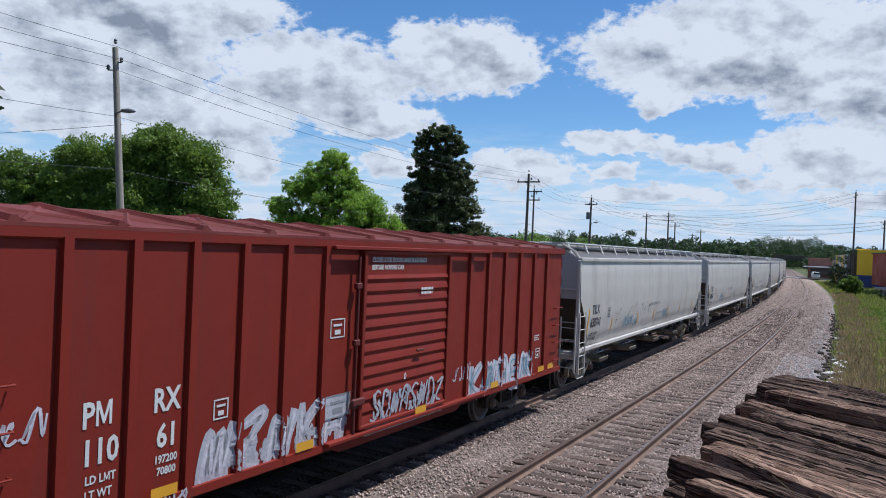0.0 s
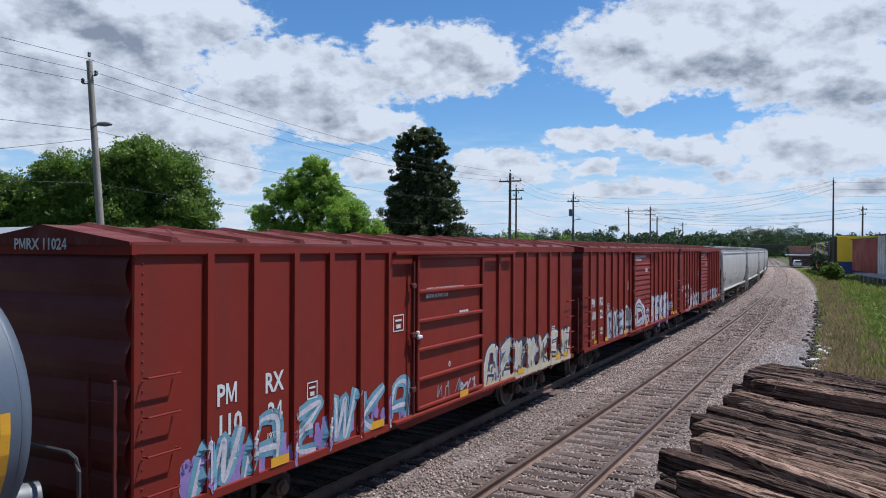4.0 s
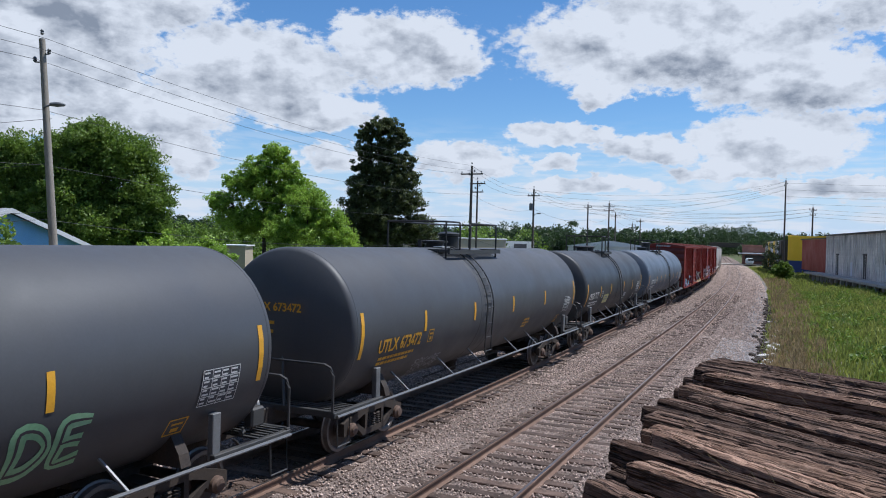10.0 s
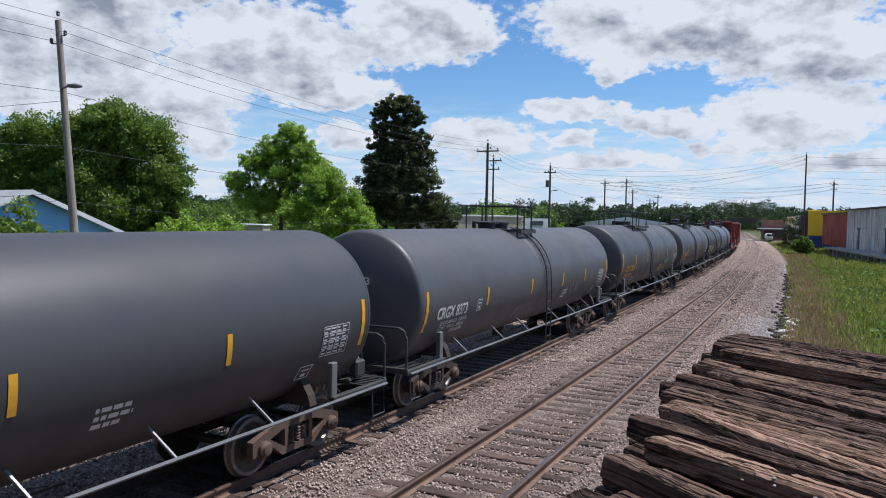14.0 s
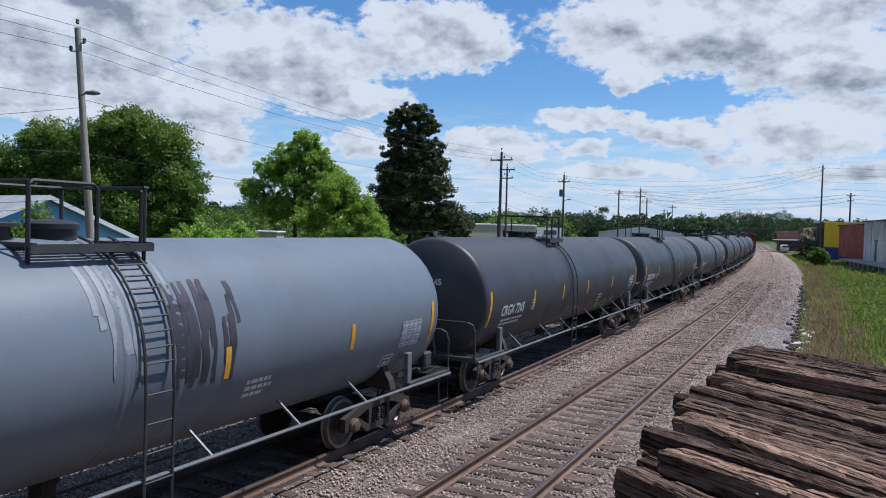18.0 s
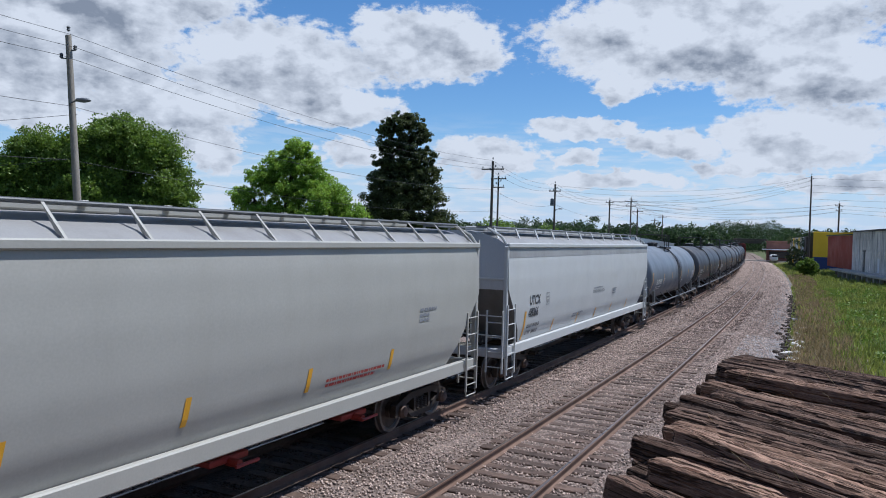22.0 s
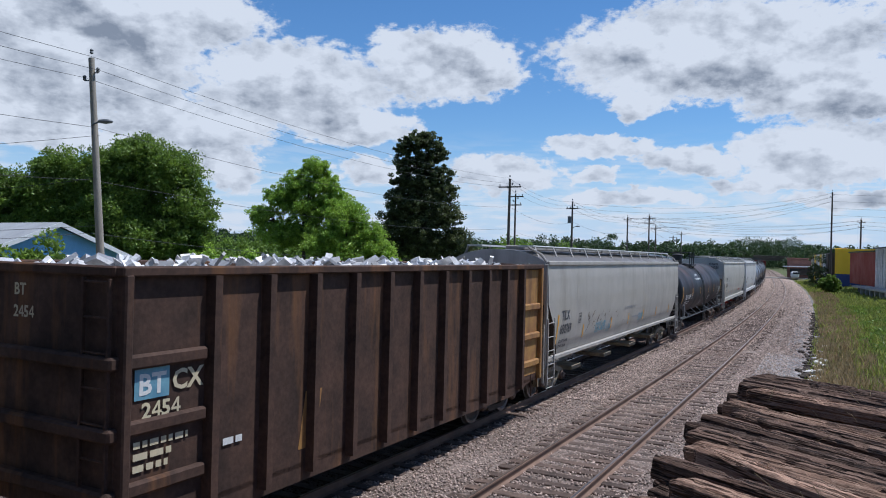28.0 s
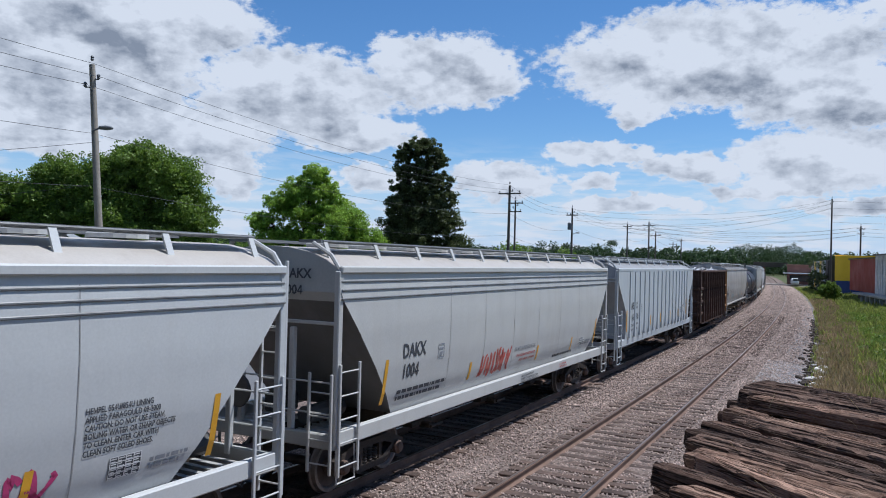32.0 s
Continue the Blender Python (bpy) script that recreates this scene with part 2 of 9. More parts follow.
        faces += [tuple(range(n))[::-1], tuple(range((m - 1) * n, m * n))]
        return self.add(verts, faces)

    def rows(self, rows, close=False):
        """A sheet through rows of points."""
        n = len(rows[0])
        faces = []
        for i in range(len(rows) - 1):
            for k in range(n - (0 if close else 1)):
                faces.append((i * n + k, i * n + (k + 1) % n, (i + 1) * n + (k + 1) % n, (i + 1) * n + k))
        return self.add([p for row in rows for p in row], faces)

    def mesh(self, name, smooth=False):
        me = bpy.data.meshes.new(name)
        me.from_pydata(self.v, [], self.f)
        me.update()
        bm = bmesh.new()
        bm.from_mesh(me)
        bmesh.ops.recalc_face_normals(bm, faces=bm.faces)
        bm.to_mesh(me)
        bm.free()
        if smooth:
            me.shade_smooth()
            me.set_sharp_from_angle(angle=radians(38))
        return me


def part(name, g, material, parent=None, label="", smooth=False):
    """Links what g gathered as one mesh object under a thing or a part."""
    me = g if isinstance(g, bpy.types.Mesh) else g.mesh(name, smooth)
    if material and not me.materials:
        me.materials.append(material)
    ob = new(name, me)
    if parent:
        ob.parent = parent
    return tagged(ob, label)


def thing(name, label, category, group="", kind=""):
    ob = new(name)
    return tagged(ob, label, category, group, kind)


def quads(name, corners, material, parent=None, label=""):
    """A mesh of many loose quads from an array (n, 4, 3)."""
    n = len(corners)
    me = bpy.data.meshes.new(name)
    me.vertices.add(4 * n)
    me.vertices.foreach_set("co", np.asarray(corners, np.float32).ravel())
    me.loops.add(4 * n)
    me.loops.foreach_set("vertex_index", np.arange(4 * n, dtype=np.int32))
    me.polygons.add(n)
    me.polygons.foreach_set("loop_start", np.arange(0, 4 * n, 4, dtype=np.int32))
    me.update(calc_edges=True)
    me.validate()
    me.materials.append(material)
    ob = new(name, me)
    if parent:
        ob.parent = parent
    return tagged(ob, label)


GLYPHS = {}


def glyph(ch):
    """One bold letter of size 1 from the built-in font: vertices, faces and advance. M and 4 are drawn from bars."""
    if ch not in GLYPHS:
        def mesh_of(text, offset):
            cu = bpy.data.curves.new("letters", "FONT")
            cu.body, cu.size, cu.resolution_u, cu.offset = text, 1.0, 2, offset
            ob = bpy.data.objects.new("letters", cu)
            me = bpy.data.meshes.new_from_object(ob)
            out = [(v.co.x, v.co.y) for v in me.vertices], [tuple(p.vertices) for p in me.polygons]
            bpy.data.objects.remove(ob), bpy.data.meshes.remove(me), bpy.data.curves.remove(cu)
            return out
        advance = max(x for x, y in mesh_of(ch + "|", 0.0)[0]) - max(x for x, y in mesh_of("|", 0.0)[0])
        if ch == "M":
            v = [(0.06, 0), (0.06, 0.70), (0.20, 0.70), (0.39, 0.24), (0.58, 0.70), (0.72, 0.70), (0.72, 0), (0.61, 0), (0.61, 0.48), (0.43, 0.05), (0.35, 0.05), (0.17, 0.48), (0.17, 0)]
            f = [(0, 1, 11, 12), (1, 2, 11), (2, 3, 10, 11), (3, 9, 10), (3, 4, 8, 9), (4, 5, 8), (5, 6, 7, 8)]
        elif ch == "4":
            v = [(0.32, 0), (0.43, 0), (0.43, 0.70), (0.32, 0.70), (0.03, 0.15), (0.32, 0.15), (0.32, 0.26), (0.03, 0.26), (0.43, 0.15), (0.52, 0.15), (0.52, 0.26), (0.43, 0.26), (0.16, 0.26), (0.32, 0.52)]
            f = [(0, 1, 2, 3), (4, 5, 6, 7), (8, 9, 10, 11), (7, 12, 13, 3)]
        else:
            v, f = mesh_of(ch, 0.027)
        GLYPHS[ch] = v, f, advance
    return GLYPHS[ch]


def letters(text, size, align="LEFT", spacing=1.0, width=1.0):
    """Flat letters in the x, y plane as vertices and faces."""
    verts, faces, x = [], [], 0.0
    for ch in text:
        v, f, advance = glyph(ch)
        n = len(verts)
        verts += [((x + a) * size * width, c * size) for a, c in v]
        faces += [tuple(i + n for i in p) for p in f]
        x += advance * spacing
    if align == "CENTER":
        verts = [(a - x * size * width / 2, c) for a, c in verts]
    return verts, faces


# ---- materials ----
def surface(name, colour, second=None, rough=0.6, metal=0.0, scale=1.5, fine=30.0, bump=0.15, mix=0.5, spread=0.12,
            streak=None, streak_scale=(3.0, 3.0, 0.25), streak_amount=0.5, island=0.0, each=0.0, stretch=(1, 1, 1), cell=None, gloss_var=0.15, spec=0.5):
    """A painted, stony or wooden surface: two tones at a large scale, grain at a small one, optional streaks that run down."""
    m = bpy.data.materials.new(name)
    m.use_nodes = True
    nt = m.node_tree
    b = nt.nodes["Principled BSDF"]
    tex = nt.nodes.new("ShaderNodeTexCoord")
    mp = nt.nodes.new("ShaderNodeMapping")
    mp.inputs["Scale"].default_value = stretch
    if each:
        shift = nt.nodes.new("ShaderNodeVectorMath")
        shift.operation = "ADD"
        spread_out = nt.nodes.new("ShaderNodeMath")
        spread_out.operation = "MULTIPLY"
        nt.links.new(nt.nodes.new("ShaderNodeObjectInfo").outputs["Random"], spread_out.inputs[0])
        spread_out.inputs[1].default_value = 53.0
        nt.links.new(tex.outputs["Object"], shift.inputs[0])
        nt.links.new(spread_out.outputs[0], shift.inputs[1])
        nt.links.new(shift.outputs[0], mp.inputs[0])
    else:
        nt.links.new(tex.outputs["Object"], mp.inputs[0])

    def noise_node(s, detail, vector=None):
        n = nt.nodes.new("ShaderNodeTexNoise")
        n.inputs["Scale"].default_value, n.inputs["Detail"].default_value, n.inputs["Roughness"].default_value = s, detail, 0.6
        nt.links.new(vector or mp.outputs[0], n.inputs["Vector"])
        return n.outputs["Fac"]

    def remap(value, lo, hi, a=0.0, z=1.0):
        n = nt.nodes.new("ShaderNodeMapRange")
        nt.links.new(value, n.inputs[0])
        for i, item in enumerate((lo, hi, a, z)):
            n.inputs[i + 1].default_value = item
        return n.outputs[0]

    def blend(fac, a, c, mode="MIX"):
        n = nt.nodes.new("ShaderNodeMix")
        n.data_type, n.blend_type = "RGBA", mode
        if isinstance(fac, float):
            n.inputs[0].default_value = fac
        else:
            nt.links.new(fac, n.inputs[0])
        for item, socket in ((a, n.inputs[6]), (c, n.inputs[7])):
            if isinstance(item, tuple):
                socket.default_value = (*item, 1)
            else:
                nt.links.new(item, socket)
        return n.outputs[2]

    second = second or tuple(c * 0.75 for c in colour)
    large = noise_node(scale, 5.0)
    small = noise_node(fine, 4.0)
    col = blend(remap(large, mix - 0.18, mix + 0.18), colour, second)
    grain = remap(small, 0.25, 0.75, 1.0 - spread, 1.0 + spread)
    height_source = small
    if cell:
        vor = nt.nodes.new("ShaderNodeTexVoronoi")
        vor.inputs["Scale"].default_value = cell
        nt.links.new(mp.outputs[0], vor.inputs["Vector"])
        hsv = nt.nodes.new("ShaderNodeSeparateColor")
        nt.links.new(vor.outputs["Color"], hsv.inputs[0])
        grain = remap(hsv.outputs[0], 0.0, 1.0, 0.5, 1.45)
        height_source = remap(vor.outputs["Distance"], 0.0, 0.7, 1.0, 0.0)
    tone = nt.nodes.new("ShaderNodeCombineColor")
    for s in tone.inputs[:3]:
        nt.links.new(grain, s)
    col = blend(1.0, col, tone.outputs[0], "MULTIPLY")
    if streak:
        mp2 = nt.nodes.new("ShaderNodeMapping")
        mp2.inputs["Scale"].default_value = streak_scale
        nt.links.new(tex.outputs["Object"], mp2.inputs[0])
        runs = noise_node(1.0, 6.0, mp2.outputs[0])
        col = blend(remap(runs, 0.52, 0.72, 0.0, streak_amount), col, streak)
    if island or each:
        if island:
            info = nt.nodes.new("ShaderNodeNewGeometry").outputs["Random Per Island"]
        else:
            info = nt.nodes.new("ShaderNodeObjectInfo").outputs["Random"]
        amount = island or each
        val = remap(info, 0.0, 1.0, 1 - amount, 1 + amount)
        tone2 = nt.nodes.new("ShaderNodeCombineColor")
        for s in tone2.inputs[:3]:
            nt.links.new(val, s)
        col = blend(1.0, col, tone2.outputs[0], "MULTIPLY")
    nt.links.new(col, b.inputs["Base Color"])
    nt.links.new(remap(large, 0.3, 0.7, max(0.02, rough - gloss_var), min(1.0, rough + gloss_var)), b.inputs["Roughness"])
    b.inputs["Metallic"].default_value, b.inputs["Specular IOR Level"].default_value = metal, spec
    if bump:
        bp = nt.nodes.new("ShaderNodeBump")
        bp.inputs["Strength"].default_value, bp.inputs["Distance"].default_value = bump, (0.5 / cell if cell else 0.3 / fine)
        nt.links.new(height_source, bp.inputs["Height"])
        nt.links.new(bp.outputs[0], b.inputs["Normal"])
    return m


def leaf_material(name, colour, second, spread=0.35):
    m = surface(name, colour, second, rough=0.55, scale=0.35, fine=2.0, bump=0.0, island=spread)
    nt = m.node_tree
    b = nt.nodes["Principled BSDF"]
    out = nt.nodes["Material Output"]
    tr = nt.nodes.new("ShaderNodeBsdfTranslucent")
    link = b.inputs["Base Color"].links[0].from_socket
    nt.links.new(link, tr.inputs[0])
    mx = nt.nodes.new("ShaderNodeMixShader")
    mx.inputs[0].default_value = 0.42
    nt.links.new(b.outputs[0], mx.inputs[1]), nt.links.new(tr.outputs[0], mx.inputs[2])
    nt.links.new(mx.outputs[0], out.inputs[0])
    return m


def timber_material(name, colour, dark, bleached, each):
    """Old timber: grain along x, dark checks that open along it, bleached fibres and mottling."""
    m = surface(name, colour, dark, rough=0.95, scale=2.2, fine=16, bump=0.0, spread=0.55, each=each, stretch=(0.8, 8, 8), spec=0.15)
    nt = m.node_tree
    b = nt.nodes["Principled BSDF"]
    grain_vector = next(n for n in nt.nodes if n.type == "MAPPING").inputs[0].links[0].from_socket

    def field(scale, stretch, detail=5.0):
        mp, n = nt.nodes.new("ShaderNodeMapping"), nt.nodes.new("ShaderNodeTexNoise")
        mp.inputs["Scale"].default_value = stretch
        n.inputs["Scale"].default_value, n.inputs["Detail"].default_value, n.inputs["Roughness"].default_value = scale, detail, 0.65
        nt.links.new(grain_vector, mp.inputs[0]), nt.links.new(mp.outputs[0], n.inputs["Vector"])
        return n.outputs["Fac"]

    def span(value, lo, hi, a=0.0, z=1.0):
        n = nt.nodes.new("ShaderNodeMapRange")
        nt.links.new(value, n.inputs[0])
        for i, item in enumerate((lo, hi, a, z)):
            n.inputs[i + 1].default_value = item
        return n.outputs[0]

    def blend(fac, a, colour_b):
        n = nt.nodes.new("ShaderNodeMix")
        n.data_type = "RGBA"
        nt.links.new(fac, n.inputs[0]), nt.links.new(a, n.inputs[6])
        n.inputs[7].default_value = (*colour_b, 1)
        return n.outputs[2]

    def calc(op, a, c):
        n = nt.nodes.new("ShaderNodeMath")
        n.operation = op
        for item, socket in ((a, n.inputs[0]), (c, n.inputs[1])):
            if isinstance(item, float):
                socket.default_value = item
            else:
                nt.links.new(item, socket)
        return n.outputs[0]
    fibre, checks, mottle = field(6.0, (0.9, 16, 16), 6.0), field(1.0, (0.55, 11, 11), 3.0), field(7.0, (0.5, 1, 1), 6.0)
    col = b.inputs["Base Color"].links[0].from_socket
    col = blend(span(calc("MULTIPLY", fibre, mottle), 0.26, 0.40, 0.0, 0.75), col, bleached)
    crack = span(calc("ABSOLUTE", calc("SUBTRACT", checks, 0.5), 0.0), 0.008, 0.045, 1.0, 0.0)
    col = blend(crack, col, tuple(0.35 * c for c in dark))
    nt.links.new(col, b.inputs["Base Color"])
    bp = nt.nodes.new("ShaderNodeBump")
    bp.inputs["Strength"].default_value, bp.inputs["Distance"].default_value = 0.8, 0.012
    nt.links.new(calc("SUBTRACT", calc("ADD", fibre, calc("MULTIPLY", mottle, 0.8)), crack), bp.inputs["Height"])
    nt.links.new(bp.outputs[0], b.inputs["Normal"])
    return m


M = {}
# bed darker than its loose stones: shade of the gaps put into the colour
M["ballast"] = surface("ballast", (0.225, 0.170, 0.142), (0.158, 0.117, 0.097), rough=0.95, scale=0.35, bump=0.9, cell=22.0)
M["stone"] = surface("crushed_stone", (0.45, 0.345, 0.290), (0.29, 0.218, 0.183), rough=0.95, scale=2.0, fine=40, bump=0.3, island=0.6)
M["brown_ballast"] = surface("brown_ballast", (0.070, 0.045, 0.034), (0.040, 0.026, 0.020), rough=0.9, scale=0.5, bump=0.9, cell=22.0)
M["brown_stone"] = surface("brown_crushed_stone", (0.125, 0.080, 0.060), (0.055, 0.036, 0.028), rough=0.9, scale=2.0, fine=40, bump=0.3, island=0.6)
M["gravel"] = surface("gravel", (0.195, 0.172, 0.165), (0.15, 0.131, 0.125), rough=0.95, scale=0.3, bump=0.9, cell=24.0)
M["track_tie"] = surface("weathered_tie", (0.125, 0.080, 0.060), (0.060, 0.040, 0.031), rough=0.95, scale=2.0, fine=14, bump=0.6, spread=0.4, each=0.3, stretch=(1, 1, 1))
M["pile_tie"] = timber_material("creosoted_timber", (0.145, 0.090, 0.066), (0.045, 0.028, 0.021), (0.30, 0.205, 0.158), 0.45)
M["pile_tie_light"] = timber_material("sun_bleached_timber", (0.33, 0.205, 0.145), (0.18, 0.108, 0.076), (0.42, 0.295, 0.22), 0.25)
M["rail"] = surface("rusty_rail", (0.20, 0.120, 0.083), (0.125, 0.075, 0.054), rough=0.8, metal=0.1, scale=1.0, fine=25, bump=0.1)
M["rail_top"] = surface("worn_rail_head", (0.33, 0.275, 0.24), (0.24, 0.19, 0.16), rough=0.34, metal=0.9, scale=0.6, fine=20, bump=0.02)
M["asphalt"] = surface("asphalt", (0.16, 0.16, 0.165), (0.13, 0.13, 0.135), rough=0.9, scale=0.2, fine=60, bump=0.3)
M["concrete"] = surface("concrete", (0.46, 0.44, 0.41), (0.36, 0.34, 0.32), rough=0.9, scale=0.5, fine=25, bump=0.25, streak=(0.16, 0.14, 0.12), streak_amount=0.5, spec=0.15)
M["earth"] = surface("grass_ground", (0.060, 0.095, 0.022), (0.10, 0.105, 0.04), rough=1.0, scale=0.12, fine=3.0, bump=0.8, spread=0.4)
M["weedy"] = surface("dry_weeds_ground", (0.17, 0.13, 0.075), (0.11, 0.13, 0.04), rough=1.0, scale=0.3, fine=4.0, bump=0.8, spread=0.4)
M["red"] = surface("boxcar_red_paint", (0.236, 0.026, 0.0148), (0.190, 0.0215, 0.0125), rough=0.6, spec=0.25, scale=0.5, fine=35, bump=0.05, spread=0.06, streak=(0.13, 0.035, 0.028), streak_amount=0.5)
M["red_roof"] = surface("dusty_red_roof", (0.16, 0.028, 0.021), (0.115, 0.020, 0.016), rough=0.7, spec=0.3, scale=0.7, fine=18, bump=0.08, streak=(0.24, 0.11, 0.095), streak_scale=(0.5, 2, 2), streak_amount=0.5)
# darker than the side red: shade on the car ends put into the colour
M["red_end"] = surface("boxcar_shaded_red_paint", (0.13, 0.020, 0.016), (0.10, 0.017, 0.014), rough=0.6, scale=0.6, fine=30, bump=0.06)
M["grime"] = surface("grimy_cast_steel", (0.042, 0.034, 0.030), (0.072, 0.054, 0.042), rough=0.8, metal=0.2, scale=3.0, fine=30, bump=0.3, spread=0.3)
M["rust_truck"] = surface("rust_brown_cast_steel", (0.15, 0.095, 0.07), (0.085, 0.06, 0.05), rough=0.85, metal=0.1, scale=3.0, fine=30, bump=0.3, spread=0.3)
M["sand_truck"] = surface("mud_caked_cast_steel", (0.30, 0.25, 0.17), (0.16, 0.12, 0.08), rough=0.9, scale=3.0, fine=30, bump=0.3, spread=0.3)
M["wheel"] = surface("wheel_steel", (0.11, 0.085, 0.072), (0.07, 0.055, 0.05), rough=0.6, metal=0.5, scale=4.0, fine=30, bump=0.1)
M["tread"] = surface("polished_wheel_tread", (0.26, 0.23, 0.21), (0.18, 0.16, 0.15), rough=0.5, metal=0.6, scale=4, fine=30, bump=0.0)
M["black"] = surface("black_paint", (0.022, 0.022, 0.024), (0.035, 0.033, 0.032), rough=0.5, scale=1.0, fine=30, bump=0.05)
M["dark_metal"] = surface("dark_painted_pipe", (0.055, 0.057, 0.06), (0.09, 0.085, 0.08), rough=0.5, metal=0.3, scale=2.0, fine=40, bump=0.05)
M["grey_pipe"] = surface("grey_painted_pipe", (0.24, 0.245, 0.25), (0.15, 0.15, 0.15), rough=0.5, metal=0.3, scale=2.0, fine=40, bump=0.05)
M["yellow"] = surface("yellow_reflective_tape", (0.78, 0.40, 0.03), (0.66, 0.33, 0.03), rough=0.4, scale=2.0, fine=60, bump=0.02, spread=0.08)
M["yellow_text"] = surface("yellow_lettering", (0.70, 0.36, 0.02), (0.60, 0.30, 0.02), rough=0.5, scale=2, fine=40, bump=0.0)
M["white_text"] = surface("white_lettering", (0.74, 0.74, 0.72), (0.62, 0.62, 0.60), rough=0.55, scale=2, fine=40, bump=0.0)
M["black_text"] = surface("black_lettering", (0.04, 0.045, 0.055), (0.07, 0.07, 0.08), rough=0.55, scale=2, fine=40, bump=0.0)
M["red_text"] = surface("red_lettering", (0.45, 0.06, 0.05), (0.38, 0.06, 0.05), rough=0.55, scale=2, fine=40, bump=0.0)
M["spray_white"] = surface("white_spray_paint", (0.66, 0.64, 0.68), (0.45, 0.42, 0.48), rough=0.6, scale=2.5, fine=25, bump=0.0, spread=0.25)
M["spray_black"] = surface("black_spray_paint", (0.03, 0.03, 0.04), (0.06, 0.05, 0.06), rough=0.5, scale=2.5, fine=25, bump=0.0)
M["spray_blue"] = surface("blue_spray_paint", (0.10, 0.24, 0.34), (0.20, 0.40, 0.48), rough=0.6, scale=2, fine=25, bump=0.0)
M["spray_cream"] = surface("cream_spray_paint", (0.62, 0.55, 0.36), (0.50, 0.42, 0.30), rough=0.6, scale=2, fine=25, bump=0.0)
M["spray_silver"] = surface("silver_spray_paint", (0.50, 0.50, 0.54), (0.38, 0.38, 0.42), rough=0.55, scale=2.5, fine=25, bump=0.0, spread=0.25)
M["spray_peach"] = surface("peach_spray_paint", (0.55, 0.30, 0.22), (0.46, 0.24, 0.18), rough=0.6, scale=2.5, fine=25, bump=0.0)
M["spray_green"] = surface("green_spray_paint", (0.20, 0.42, 0.22), (0.3, 0.5, 0.3), rough=0.6, scale=2, fine=25, bump=0.0)
M["spray_red"] = surface("red_spray_paint", (0.55, 0.10, 0.08), (0.50, 0.16, 0.12), rough=0.6, scale=2, fine=25, bump=0.0)
M["spray_pink"] = surface("magenta_spray_paint", (0.50, 0.04, 0.16), (0.45, 0.06, 0.16), rough=0.6, scale=2, fine=25, bump=0.0)
M["spray_purple"] = surface("purple_spray_paint", (0.24, 0.16, 0.42), (0.34, 0.24, 0.50), rough=0.6, scale=2, fine=25, bump=0.0)
M["spray_grey"] = surface("faded_grey_spray_paint", (0.30, 0.31, 0.33), (0.22, 0.23, 0.25), rough=0.6, scale=2, fine=25, bump=0.0)
M["pole_wood"] = surface("weathered_pole_wood", (0.36, 0.325, 0.27), (0.25, 0.22, 0.18), rough=0.9, scale=1.5, fine=18, bump=0.4, stretch=(4, 4, 0.4), spread=0.25)
M["pole_dark"] = surface("dark_pole_wood", (0.10, 0.085, 0.07), (0.07, 0.06, 0.05), rough=0.9, scale=1.5, fine=18, bump=0.3, stretch=(4, 4, 0.4))
M["wire"] = surface("cable_sheath", (0.03, 0.03, 0.032), (0.045, 0.045, 0.045), rough=0.6, bump=0.0)
M["bark"] = surface("bark", (0.09, 0.07, 0.055), (0.05, 0.04, 0.033), rough=0.95, scale=3, fine=14, bump=0.7, stretch=(3, 3, 0.6))
M["leaf_mid"] = leaf_material("leaves_mid_green", (0.19, 0.285, 0.040), (0.11, 0.185, 0.028))
M["leaf_light"] = leaf_material("leaves_light_green", (0.36, 0.51, 0.07), (0.21, 0.35, 0.045))
M["leaf_dark"] = leaf_material("leaves_dark_glossy", (0.115, 0.140, 0.048), (0.065, 0.085, 0.032), 0.55)
M["leaf_far"] = leaf_material("leaves_far_wood", (0.055, 0.095, 0.030), (0.034, 0.062, 0.024), 0.3)
M["grass"] = leaf_material("grass_blades", (0.21, 0.27, 0.045), (0.33, 0.34, 0.09), 0.45)
M["dry_grass"] = leaf_material("dry_grass_blades", (0.40, 0.285, 0.165), (0.26, 0.21, 0.10), 0.4)
M["metal_sheet"] = surface("stained_grey_sheet_metal", (0.88, 0.82, 0.74), (0.50, 0.46, 0.41), rough=0.8, scale=0.45, fine=9, bump=0.15, spread=0.3, streak=(0.045, 0.042, 0.040), streak_scale=(1.1, 1.1, 0.14), streak_amount=1.0, spec=0.1)
M["red_sheet"] = surface("red_painted_sheet", spec=0.1, colour=(0.36, 0.062, 0.038), second=(0.28, 0.052, 0.034), rough=0.6, scale=0.4, fine=15, bump=0.1, streak=(0.12, 0.05, 0.04), streak_amount=0.4)
M["yellow_wall"] = surface("yellow_painted_wall", (0.86, 0.55, 0.015), (0.80, 0.50, 0.015), rough=0.6, scale=0.3, fine=15, bump=0.05)
M["blue_wall"] = surface("blue_painted_wall", (0.03, 0.06, 0.20), (0.025, 0.05, 0.17), rough=0.6, scale=0.3, fine=15, bump=0.05)
M["tan_wall"] = surface("tan_block_wall", (0.52, 0.44, 0.33), (0.46, 0.39, 0.30), rough=0.8, scale=0.2, fine=10, bump=0.1)
M["white_wall"] = surface("white_wall", (0.72, 0.73, 0.74), (0.64, 0.65, 0.66), rough=0.7, scale=0.2, fine=10, bump=0.05)
M["brick"] = surface("brick_wall", (0.26, 0.12, 0.09), (0.20, 0.10, 0.08), rough=0.85, scale=0.5, fine=12, bump=0.2)
